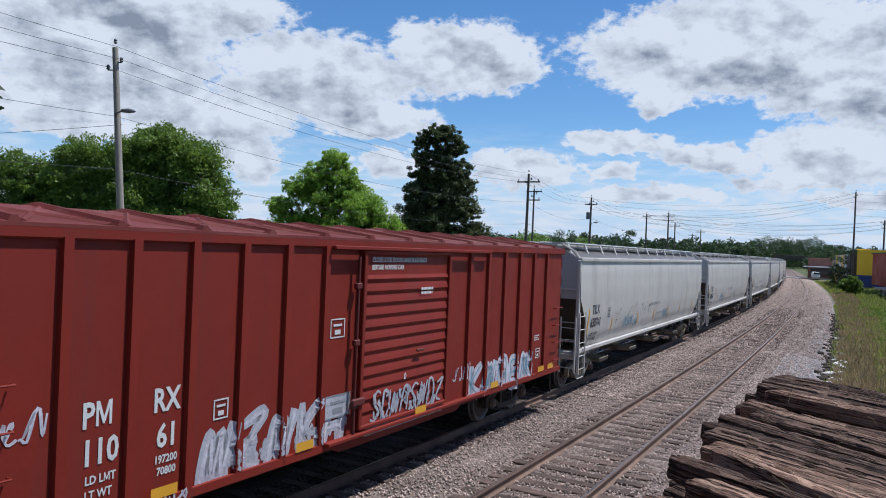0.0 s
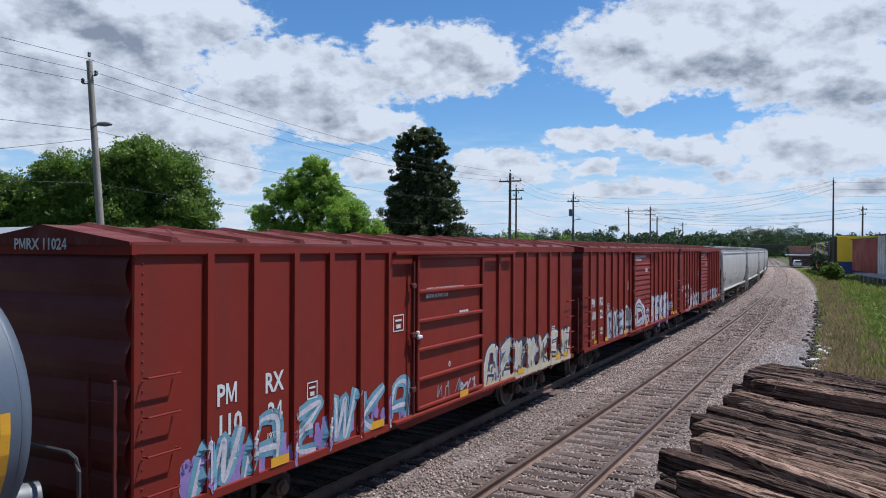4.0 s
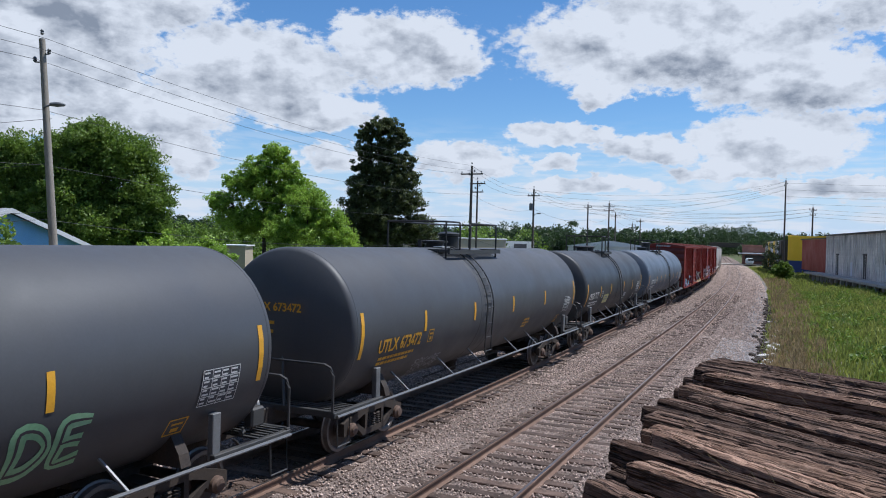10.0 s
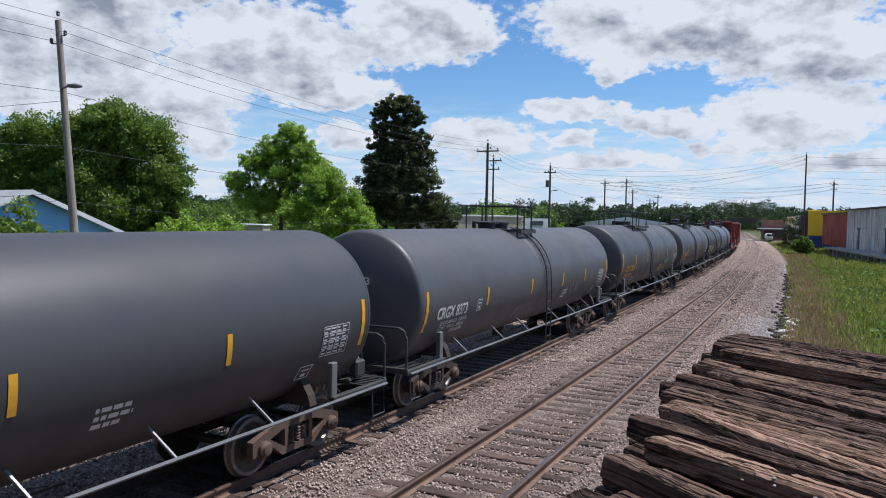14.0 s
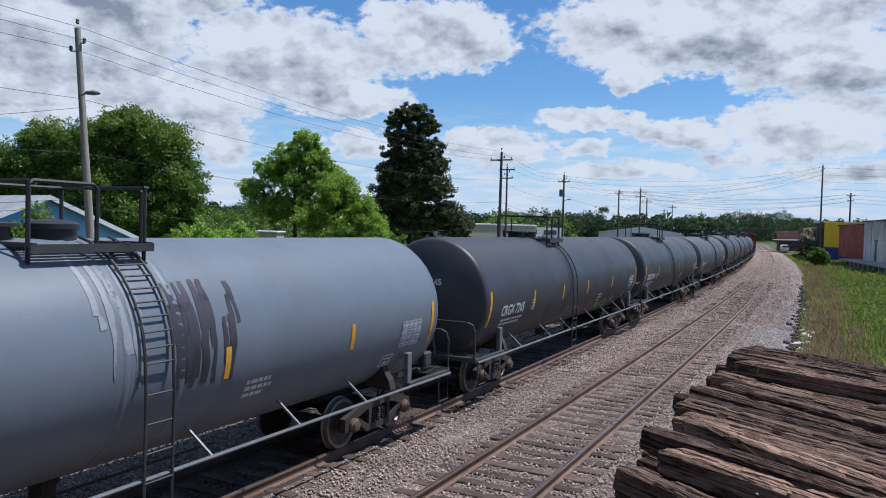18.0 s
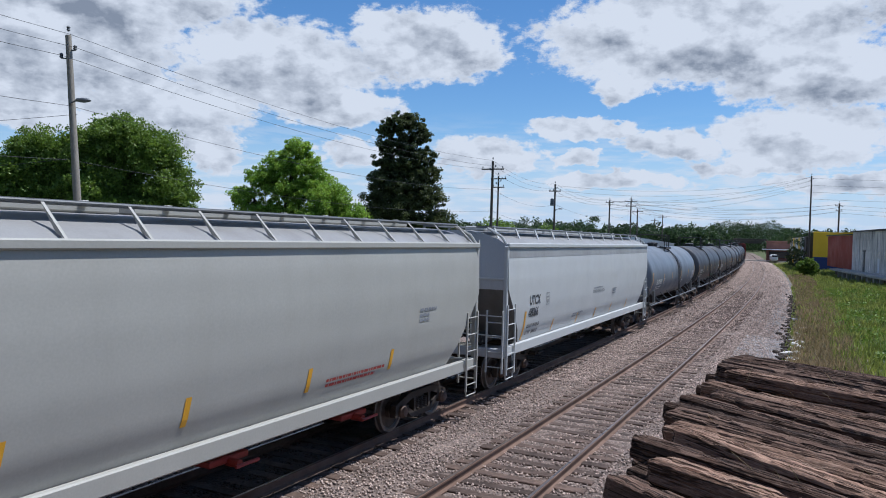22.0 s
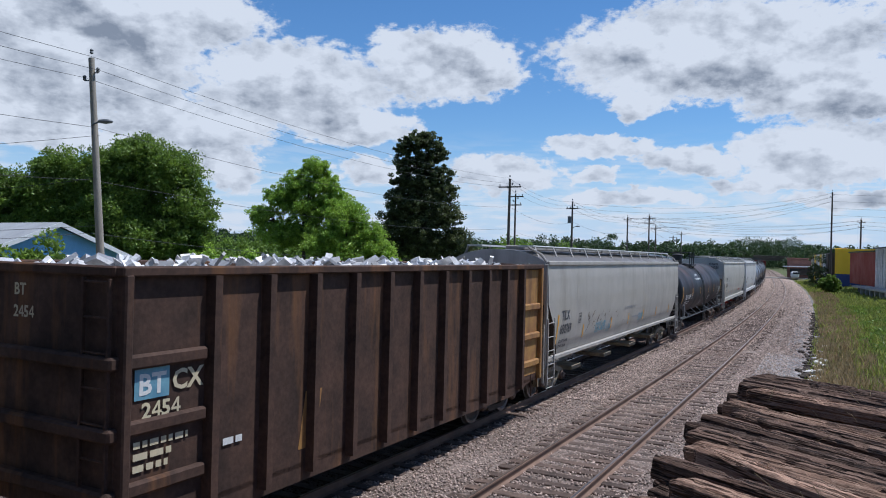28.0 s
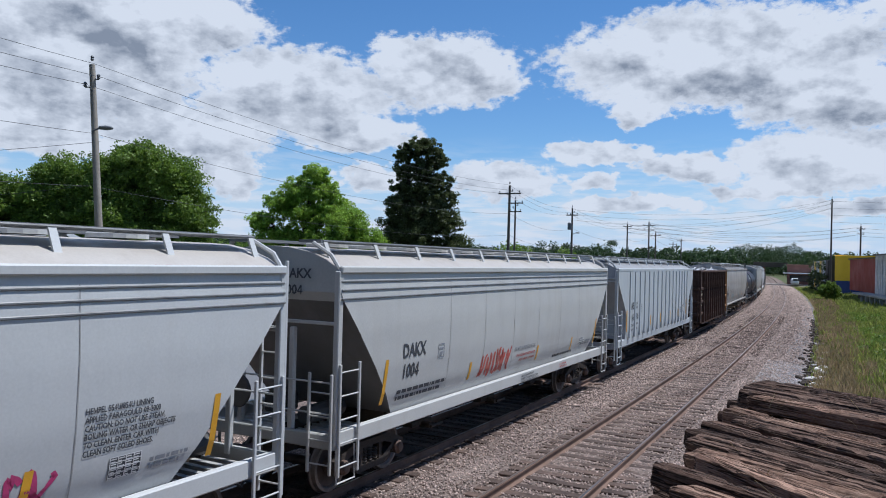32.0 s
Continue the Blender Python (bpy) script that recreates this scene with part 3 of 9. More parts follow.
M["siding"] = surface("blue_painted_siding", (0.26, 0.54, 0.86), (0.22, 0.47, 0.78), rough=0.55, scale=0.5, fine=20, bump=0.08)
M["trim_white"] = surface("white_painted_trim", (0.76, 0.77, 0.78), (0.66, 0.67, 0.69), rough=0.55, scale=1.0, fine=20, bump=0.05)
M["shingle"] = surface("grey_shingles", (0.36, 0.37, 0.39), (0.28, 0.29, 0.31), rough=0.9, scale=0.6, fine=14, bump=0.3, each=0.15)
M["glass"] = surface("dark_window_glass", (0.03, 0.035, 0.04), (0.04, 0.045, 0.05), rough=0.08, bump=0.0, gloss_var=0.04)
M["lamp_metal"] = surface("grey_lamp_housing", (0.16, 0.17, 0.18), (0.11, 0.12, 0.13), rough=0.5, metal=0.5, bump=0.05)
M["faded"] = surface("faded_grey_paint", (0.135, 0.135, 0.14), (0.10, 0.10, 0.105), rough=0.7, scale=2.0, fine=20, bump=0.0)
M["pale_yellow"] = surface("pale_yellow_panel", (0.66, 0.60, 0.24), (0.58, 0.52, 0.20), rough=0.5, scale=2.0, fine=20, bump=0.0)
M["seam"] = surface("dirty_weld_line", (0.31, 0.30, 0.285), (0.40, 0.39, 0.37), rough=0.7, scale=2.0, fine=20, bump=0.0)

# ---- the two tracks: one centre line, the train's track 3.87 m to its left ----
GAUGE, SPACING = 1.435, 3.873
STEP = 1.0
_s = np.arange(-360.0, 700.0, STEP)
_bend = np.interp(_s, [0, 30, 60, 90, 130, 180, 240, 420], [0.0008, 0.0004, 0.00075, 0.00067, 0.00053, 0.00003, 0.00010, 0.00012])
_bend[_s < -10] = 0.0
_head = np.cumsum(_bend) * STEP
_zero = int(np.argmin(abs(_s)))
_head += -0.48802 - _head[_zero]
_x, _y = np.cumsum(-np.sin(_head)) * STEP, np.cumsum(np.cos(_head)) * STEP
_x += -5.38473 - _x[_zero]
_y -= _y[_zero]


def line(s, off=0.0):
    """x, y and heading at s metres along the near track, off metres to its right."""
    h = np.interp(s, _s, _head)
    return np.interp(s, _s, _x) + np.cos(h) * off, np.interp(s, _s, _y) + np.sin(h) * off, h


def ground_height(s, u):
    """Height of the ground at lateral place u, right of the near track."""
    return float(np.interp(u, [-90, -30, -20, -19.4, -19.3, -11.2, -10.4, -7.4, -6.4, -5.3, -5.1, -2.6, -2.4, -1.5, -1.25, 1.25, 1.5, 2.6, 3.6, 5.0, 9.0, 13, 30, 120],
                           [0.4, 0.1, -0.2, -0.25, -0.4, -0.4, -0.42, -0.42, -0.20, -0.20, -0.175, -0.175, -0.19, -0.19, -0.175, -0.175, -0.19, -0.21, -0.42, -0.38, 0.05, 0.3, 0.6, 1.0]))


def sheet(name, s0, s1, step, us, lift, material, label, category, jitter=0.0):
    g = G()
    rows = []
    for s in np.arange(s0, s1 + step / 2, step):
        row = []
        for u in us:
            x, y, _ = line(s, u)
            z = ground_height(s, u) + lift
            if jitter:
                z += jitter * noise.noise((x * 1.7, y * 1.7, 0.0))
            row.append((float(x), float(y), z))
        rows.append(row)
    g.rows(rows)
    return tagged(part(name, g, material, None, label), label, category, kind="structure")


def ground():
    """One sheet out to the horizon, in steps that widen."""
    g = G()
    rows = []
    ss = [-900, -350, -200] + list(range(-100, 420, 10)) + [450, 520, 690]
    us = [-900, -400, -200, -90, -60, -30, -20, -19.3, -11.2, -7.4, -6.4, -4, 0, 2.6, 3.6, 4.3, 5, 6.5, 8, 10, 13, 18, 30, 60, 120, 400, 900]
    for s in ss:
        row = []
        for u in us:
            c = min(max(s, -350), 690)
            x, y, h = line(c, u)
            x, y = x - math.sin(h) * (s - c), y + math.cos(h) * (s - c)
            row.append((float(x), float(y), ground_height(s, u) - 0.05))
        rows.append(row)
    g.rows(rows)
    g.add([(-4000, -1500, -1.0), (4000, -1500, -1.0), (4000, 4500, -1.0), (-4000, 4500, -1.0)], [(0, 1, 2, 3)])
    tagged(part("ground", g, M["earth"], None), "grassy ground that reaches to the horizon", "ground", kind="structure")


ground()
sheet("ballast_bed", -60, 420, 2.0, [-10.6, -9.4, -8.4, -7.6, -6.9, -6.2, -5.4, -SPACING - 0.95, -SPACING - 0.5, -SPACING, -SPACING + 0.5, -SPACING + 0.95, -2.4, -1.9, -1.2, -0.8, -0.3, 0.3, 0.8, 1.2, 1.9, 2.6, 3.2], 0.0, M["ballast"], "pinkish grey crushed stone under both tracks", "ballast", 0.05)
sheet("oily_bed", -60, 420, 2.0, [-SPACING - 0.95, -SPACING - 0.5, -SPACING, -SPACING + 0.5, -SPACING + 0.95], 0.008, M["brown_ballast"], "dark brown stone between the rails of the train's track", "ballast", 0.05)
sheet("gravel_shoulder", -60, 230, 2.0, [2.5, 2.9, 3.3, 3.75], 0.02, M["gravel"], "strip of pale grey gravel beside the track", "gravel", 0.06)
sheet("weed_strip", -40, 260, 2.0, [3.55, 4.1, 4.8, 5.8, 6.6], 0.015, M["weedy"], "strip of dry brown weeds along the gravel", "weeds", 0.10)
sheet("road", -120, 260, 5.0, [-19.3, -17, -15.2, -13, -11.3], 0.012, M["asphalt"], "grey asphalt road that runs beside the tracks", "road")


def kerb():
    g = G()
    rows = []
    for s in np.arange(-60, 200, 4.0):
        pts = []
        for u, z in ((-19.35, -0.5), (-19.35, -0.22), (-19.55, -0.20), (-20.6, -0.19), (-20.6, -0.5)):
            x, y, _ = line(s, u)
            pts.append((float(x), float(y), z))
        rows.append(pts)
    g.rows(rows)
    tagged(part("kerb", g, M["concrete"], None), "pale concrete kerb along the road's far side", "kerb", kind="structure")


kerb()


def rails():
    profile = [(-0.07, -0.17), (0.07, -0.17), (0.07, -0.155), (0.012, -0.13), (0.012, -0.045), (0.036, -0.035), (0.036, -0.004), (0.026, 0.0), (-0.026, 0.0), (-0.036, -0.004), (-0.036, -0.035), (-0.012, -0.045), (-0.012, -0.13), (-0.07, -0.155)]
    for centre, name in ((0.0, "near_track"), (-SPACING, "train_track")):
        for side in (-1, 1):
            rows, top = [], []
            for s in np.concatenate([np.arange(-120, 260, 2.0), np.arange(260, 690, 6.0)]):
                row = []
                for a, z in profile:
                    x, y, _ = line(s, centre + side * (GAUGE / 2 + 0.036) + a)
                    row.append((float(x), float(y), z))
                rows.append(row)
                cap = []
                for a in (-0.022, 0.022):
                    x, y, _ = line(s, centre + side * (GAUGE / 2 + 0.036) + a)
                    cap.append((float(x), float(y), 0.003))
                top.append(cap)
            g = G().rows(rows, close=True)
            rail = part("rail", g, M["rail"], None, smooth=True)
            tagged(rail, "rust-brown steel rail with a worn head, spiked to the ties", "rail", "rails of the two tracks", "structure")
            part("rail_head", G().rows(top), M["rail_top"], rail, "polished running surface")


rails()


def track_ties():
    """Ties of both tracks: the nearest as pieces of their own, those past them joined."""
    rng = random.Random(5)
    me = G().box((0, 0, -0.09), (0.225, 2.6, 0.18), 0.012).mesh("tie")
    me.materials.append(M["track_tie"])
    for centre, name, label in ((0.0, "near_track_ties", "weathered grey-brown wooden ties under the near track"),
                                (-SPACING, "train_track_ties", "weathered grey-brown wooden ties under the train's track")):
        holder = thing(name, label, "railway ties", kind="structure")
        far = G()
        k = 0
        for s in np.arange(-30, 300, 0.52):
            x, y, h = line(s + rng.uniform(-0.03, 0.03), centre + rng.uniform(-0.05, 0.05))
            z = -0.148 + rng.uniform(-0.012, 0.006)
            turn = h + math.pi / 2 + rng.uniform(-0.02, 0.02)
            if 3 < s < 75:
                ob = new("tie", me)
                ob.parent = holder
                ob.matrix_basis = Matrix.Translation((float(x), float(y), z)) @ Matrix.Rotation(turn, 4, "Z") @ Matrix.Rotation(rng.uniform(-0.01, 0.01), 4, "X")
                k += 1
            else:
                far.box((float(x), float(y), z - 0.130), (0.225, 2.6, 0.18), 0.0, turn)
        tagged(part("far_ties", far, M["track_tie"], holder), kind="stuff")


track_ties()

# ---- the pile of old ties beside the track ----
def tie_mesh(seed, material):
    """A worn timber 2.6 m long: split ends, dished top, rounded edges."""
    rng = random.Random(seed)
    g = G()
    n = 64
    drift = [rng.uniform(-0.006, 0.006) for _ in range(17)]
    rows = []
    for i in range(n + 1):
        x = -1.3 + 2.6 * i / n
        w, hh = 0.115 + rng.uniform(-0.002, 0.002), 0.09 + rng.uniform(-0.002, 0.002)
        if i in (0, n):
            w, hh = w - 0.015, hh - 0.012
            x += rng.uniform(-0.03, 0.03)
        ring = []
        for j, (a, b) in enumerate(((-1, -0.8), (-0.85, -1), (0.85, -1), (1, -0.8), (1, -0.2), (0.9, -0.1), (1, 0.1), (1, 0.7), (0.82, 1), (0.5, 0.97), (0.42, 0.80), (0.34, 0.97), (0.0, 1.0), (-0.2, 0.86), (-0.3, 1.0), (-0.82, 1), (-1, 0.72))):
            wob = drift[j] * (0.5 + 0.5 * math.sin(i * 0.11 + 1.7 * j))
            ring.append((x, a * w + rng.uniform(-0.0025, 0.0025) + wob, b * hh + rng.uniform(-0.003, 0.002) - (0.014 if b > 0.7 and math.sin(i * 0.23 + seed * 1.9 + j * 2.7) > 0.93 else 0.0)))
        rows.append(ring)
    g.rows(rows, close=True)
    k = len(rows[0])
    g.f.append(tuple(range(k))[::-1])
    g.f.append(tuple(range(n * k, (n + 1) * k)))
    me = g.mesh("old_tie")
    me.materials.append(material)
    return me


def tie_pile():
    rng = random.Random(12)
    dark = [tie_mesh(k, M["pile_tie"]) for k in range(5)]
    light = [tie_mesh(20 + k, M["pile_tie_light"]) for k in range(3)]
    top = 2.56
    way = Vector((0.515, -0.857, 0.0))
    turn = math.atan2(way.y, way.x)

    def lay(s, u, jitter):
        x, y, _ = line(s, u)
        return Vector((float(x), float(y), 0.0)) + way * (1.3 + rng.uniform(-jitter, jitter))
    lower = G()
    for layer in range(2, 16):
        z = top - 0.09 - 0.19 * layer
        if z < -0.38:
            break
        for s in np.arange(1.0, 13.6, 0.30):
            c = lay(s + rng.uniform(-0.03, 0.03), 3.70 + (0.06 if layer % 3 else -0.05), 0.10)
            lower.box((c.x, c.y, z), (2.6, 0.225, 0.175), 0.012, turn + rng.uniform(-0.03, 0.03))
    ob = part("stacked_ties", lower, surface("stacked_timber", (0.07, 0.048, 0.036), (0.035, 0.026, 0.022), rough=0.9, scale=1.0, fine=14, bump=0.6, spread=0.45, island=0.4))
    tagged(ob, "lower layers of a stack of old railway ties", "railway ties", kind="stuff")
    for layer, step, lo in ((1, 0.31, 1.0), (0, 0.375, 1.2)):
        for i, s in enumerate(np.arange(lo, 13.7 - 0.3 * layer, step)):
            if layer == 0 and i % 11 == 6:
                continue
            z = top - 0.09 - 0.185 * layer + rng.uniform(-0.05, 0.045)
            c = lay(s + rng.uniform(-0.05, 0.05), 3.64 - (0.35 if layer == 0 and s < 5.9 else 0.0), 0.20)
            pale = layer == 0 and i % 8 in (2, 4, 5)
            me = rng.choice(light if pale else dark)
            ob = tagged(new("old_tie", me), "sun-bleached brown wooden tie on top of the stack" if pale else "dark weathered creosoted tie in a stack", "railway tie", "ties in the stack")
            roll = Matrix.Rotation(rng.uniform(-0.22, 0.22), 4, "X") @ Matrix.Rotation(rng.uniform(-0.03, 0.03), 4, "Y")
            flip = Matrix.Rotation(math.pi * rng.randint(0, 1), 4, "Z")
            ob.matrix_basis = Matrix.Translation((c.x, c.y, z)) @ Matrix.Rotation(turn + rng.uniform(-0.085, 0.085), 4, "Z") @ roll @ flip
    pebbles = G()
    for _ in range(26):
        s, u = rng.uniform(6.7, 7.3), rng.uniform(4.4, 5.4)
        x, y, _ = line(s, u)
        r = rng.uniform(0.008, 0.02)
        pebbles.box((float(x), float(y), top + 0.01 + r * 0.3), (2 * r, 1.5 * r, 1.2 * r), r * 0.4, rng.uniform(0, 3))
    tagged(part("pebbles", pebbles, surface("pale_pebbles", (0.42, 0.37, 0.33), (0.30, 0.26, 0.24), rough=0.9, island=0.3)), "pale pebbles lying on the old ties", "pebbles", kind="stuff")
    sticks = G()
    for _ in range(46):
        s, u = rng.uniform(5.2, 12.4), rng.uniform(4.0, 6.2)
        x, y, _ = line(s, u)
        a = rng.uniform(0, 6.28)
        l = rng.uniform(0.06, 0.22)
        sticks.tube([(x, y, top - 0.03), (x + l * 0.5 * math.cos(a), y + l * 0.5 * math.sin(a), top + rng.uniform(0.01, 0.05)), (x + l * math.cos(a), y + l * math.sin(a), top + rng.uniform(0.0, 0.12))], 0.0022, 4)
    tagged(part("dry_stalks", sticks, M["dry_grass"]), "dry straw caught between the old ties", "straw", kind="stuff")


tie_pile()


def loose_stones():
    """Crushed stone on the beds where the camera stands near."""
    rng = np.random.default_rng(4)
    shape = np.array([(1, 0, 0), (-1, 0, 0), (0, 1, 0), (0, -1, 0), (0, 0, 1), (0, 0, -1)], float)
    faces = np.array([(0, 2, 4), (2, 1, 4), (1, 3, 4), (3, 0, 4), (2, 0, 5), (1, 2, 5), (3, 1, 5), (0, 3, 5)])
    for name, material, count, lo, hi, u0, u1, label in (("ballast_stones", M["stone"], 94000, 4, 44, -8.6, 2.9, "pinkish grey crushed stone between and beside the ties"),
                                                         ("far_ballast_stones", M["stone"], 62000, 24, 200, -6.7, 3.5, "pinkish grey crushed stone farther along the tracks"),
                                                         ("gravel_stones", surface("pale_gravel_stones", (0.47, 0.44, 0.43), (0.30, 0.28, 0.275), rough=0.95, scale=2.0, fine=40, bump=0.3, island=0.5), 16000, 7, 40, 1.9, 3.8, "pale grey gravel beside the track")):
        s = lo + (hi - lo) * rng.random(count) ** 1.5
        u = u0 + (u1 - u0) * rng.random(count)
        x, y, h = line(s, u)
        z = np.array([ground_height(a, b) for a, b in zip(s, u)])
        # fewer on the tie tops
        size = rng.uniform(0.016, 0.038, count) * (1.0 if hi < 100 else 1.0 + s / 70.0)
        on_tie = (np.abs((((s + 30) / 0.52) % 1) - 0.5) > 0.27)
        near = (np.abs(u) < 1.35) | (np.abs(u + SPACING) < 1.35)
        keep = ~(near & on_tie & (rng.random(count) < 0.93))
        size, x, y, z = size[keep], x[keep], y[keep], z[keep]
        n = len(size)
        lift = np.where(near[keep], 0.0, 0.012)
        pts = shape[None] * size[:, None, None] * rng.uniform(0.55, 1.25, (n, 6, 3))
        a = rng.uniform(0, 6.28, n)
        ca, sa = np.cos(a), np.sin(a)
        rx, ry = pts[..., 0] * ca[:, None] - pts[..., 1] * sa[:, None], pts[..., 0] * sa[:, None] + pts[..., 1] * ca[:, None]
        co = np.stack([rx + x[:, None], ry + y[:, None], pts[..., 2] * 0.8 + (z + lift + 0.012)[:, None]], -1).reshape(-1, 3)
        tri = (faces[None] + 6 * np.arange(n)[:, None, None]).reshape(-1)
        me = bpy.data.meshes.new(name)
        me.vertices.add(len(co))
        me.vertices.foreach_set("co", co.astype(np.float32).ravel())
        me.loops.add(len(tri))
        me.loops.foreach_set("vertex_index", tri.astype(np.int32))
        me.polygons.add(len(tri) // 3)
        me.polygons.foreach_set("loop_start", np.arange(0, len(tri), 3, dtype=np.int32))
        # stones between the rails of the train's track are darker and browner
        browned = np.repeat((np.abs(u[keep] + SPACING) < 0.95).astype(np.int32), 8)
        me.polygons.foreach_set("material_index", browned)
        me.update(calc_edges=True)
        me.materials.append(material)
        me.materials.append(M["brown_stone"])
        tagged(new(name, me), label, "crushed stone", kind="stuff")


loose_stones()


def blades(name, count, s0, s1, u0, u1, height, material, label, width=0.012, seed=1, power=1.3):
    rng = np.random.default_rng(seed)
    s = s0 + (s1 - s0) * rng.random(count) ** power
    u = u0 + (u1 - u0) * rng.random(count)
    clump = np.array([noise.noise((a * 0.9, b * 0.9, 3.0 + seed)) for a, b in zip(s, u)])
    keep = clump > rng.uniform(-0.55, 0.25, count)
    s, u, clump = s[keep], u[keep], clump[keep]
    n = len(s)
    x, y, _ = line(s, u)
    z = np.array([ground_height(a, b) for a, b in zip(s, u)]) - 0.04
    hgt = height * rng.uniform(0.45, 1.15, n) * (0.75 + 0.8 * np.clip(clump, 0, 1))
    a = rng.uniform(0, 6.28, n)
    lean = rng.uniform(0.05, 0.55, n) * hgt
    b = rng.uniform(0, 6.28, n)
    w = width * (1 + s / 26)
    base = np.stack([x, y, z], -1)
    side = np.stack([np.cos(a) * w, np.sin(a) * w, 0 * a], -1)
    mid = base + np.stack([np.cos(b) * lean * 0.35, np.sin(b) * lean * 0.35, hgt * 0.6], -1)
    tip = base + np.stack([np.cos(b) * lean, np.sin(b) * lean, hgt], -1)
    q1 = np.stack([base - side, base + side, mid + side * 0.8, mid - side * 0.8], 1)
    q2 = np.stack([mid - side * 0.8, mid + side * 0.8, tip + side * 0.1, tip - side * 0.1], 1)
    tagged(quads(name, np.concatenate([q1, q2]), material), label, "grass", kind="stuff")


blades("dry_weeds", 42000, 9, 120, 3.85, 6.2, 0.50, M["dry_grass"], "dry tan and reddish-brown weeds along the gravel", 0.009, 2, 2.2)
blades("green_weeds", 62000, 9, 90, 5.3, 16, 0.50, M["grass"], "bright green uncut grass and weeds on the bank", 0.013, 3)
blades("far_grass", 34000, 48, 190, 3.9, 22, 0.50, M["grass"], "bright green uncut grass farther along the bank", 0.015, 6, 1.0)
blades("edge_weeds", 5200, 14, 90, 3.6, 5.0, 0.30, M["grass"], "low green weeds at the gravel's edge", 0.012, 5)


def weed_clumps():
    """Broad-leaved weeds and low brambles in the grass and before the dock."""
    rng = np.random.default_rng(19)
    s = np.concatenate([rng.uniform(16, 80, 150), rng.uniform(40, 100, 120)])
    u = np.concatenate([rng.uniform(6.0, 14.0, 150), rng.uniform(12.0, 17.0, 120)])
    x, y, _ = line(s, u)
    z = np.array([ground_height(a, b) for a, b in zip(s, u)]) + 0.22
    radii = rng.uniform(0.25, 0.75, len(s))
    tagged(quads("weed_clumps", leaf_cloud(np.stack([x, y, z], -1), radii, 110, 0.075, rng), M["leaf_mid"]), "dark green broad-leaved weeds in clumps on the grassy bank", "weeds", kind="stuff")


def rubble():
    rng = random.Random(9)
    chalk = surface("broken_concrete", (0.68, 0.65, 0.61), (0.45, 0.42, 0.39), rough=0.9, scale=3, fine=25, bump=0.3, each=0.35)
    shapes = []
    for k in range(4):
        g = G().box((0, 0, 0), (1.0, 0.8, 0.5), 0.14)
        g.v = [(a + rng.uniform(-0.12, 0.12), b + rng.uniform(-0.12, 0.12), c + rng.uniform(-0.08, 0.08)) for a, b, c in g.v]
        me = g.mesh("concrete_chunk")
        me.materials.append(chalk)
        shapes.append(me)
    for _ in range(46):
        s, u = 27 + 25 * rng.random(), 3.72 + 0.5 * rng.random() ** 1.5
        x, y, _ = line(s, u)
        ob = tagged(new("concrete_chunk", rng.choice(shapes)), "broken lump of whitish concrete at the gravel's edge", "rubble", "rubble along the gravel")
        k = 0.10 + 0.42 * rng.random() ** 2
        ob.matrix_basis = Matrix.LocRotScale((float(x), float(y), ground_height(s, u) + 0.10 + 0.06 * k), Euler((rng.uniform(-0.3, 0.3), rng.uniform(-0.3, 0.3), rng.uniform(0, 6))), (k, k, k * 0.7))
    # dark clods of soil and leaf litter where the gravel ends
    clods = G()
    for _ in range(420):
        s, u = rng.uniform(14, 75), 3.62 + rng.gauss(0.0, 0.17)
        x, y, _ = line(s, u)
        k = rng.uniform(0.04, 0.20)
        tilt = Euler((rng.uniform(-0.4, 0.4), rng.uniform(-0.4, 0.4), rng.uniform(0, 6))).to_matrix().to_4x4()
        clods.box((float(x), float(y), ground_height(s, u) + 0.03 + 0.2 * k), (k * 1.6, k, k * 0.7), k * 0.2, 0, tilt)
    soil = surface("dark_soil", (0.060, 0.042, 0.030), (0.030, 0.022, 0.017), rough=0.95, scale=3, fine=25, bump=0.5, island=0.4)
    tagged(part("soil_clods", clods, soil), "dark clods of soil and litter along the gravel's edge", "soil", kind="stuff")


rubble()


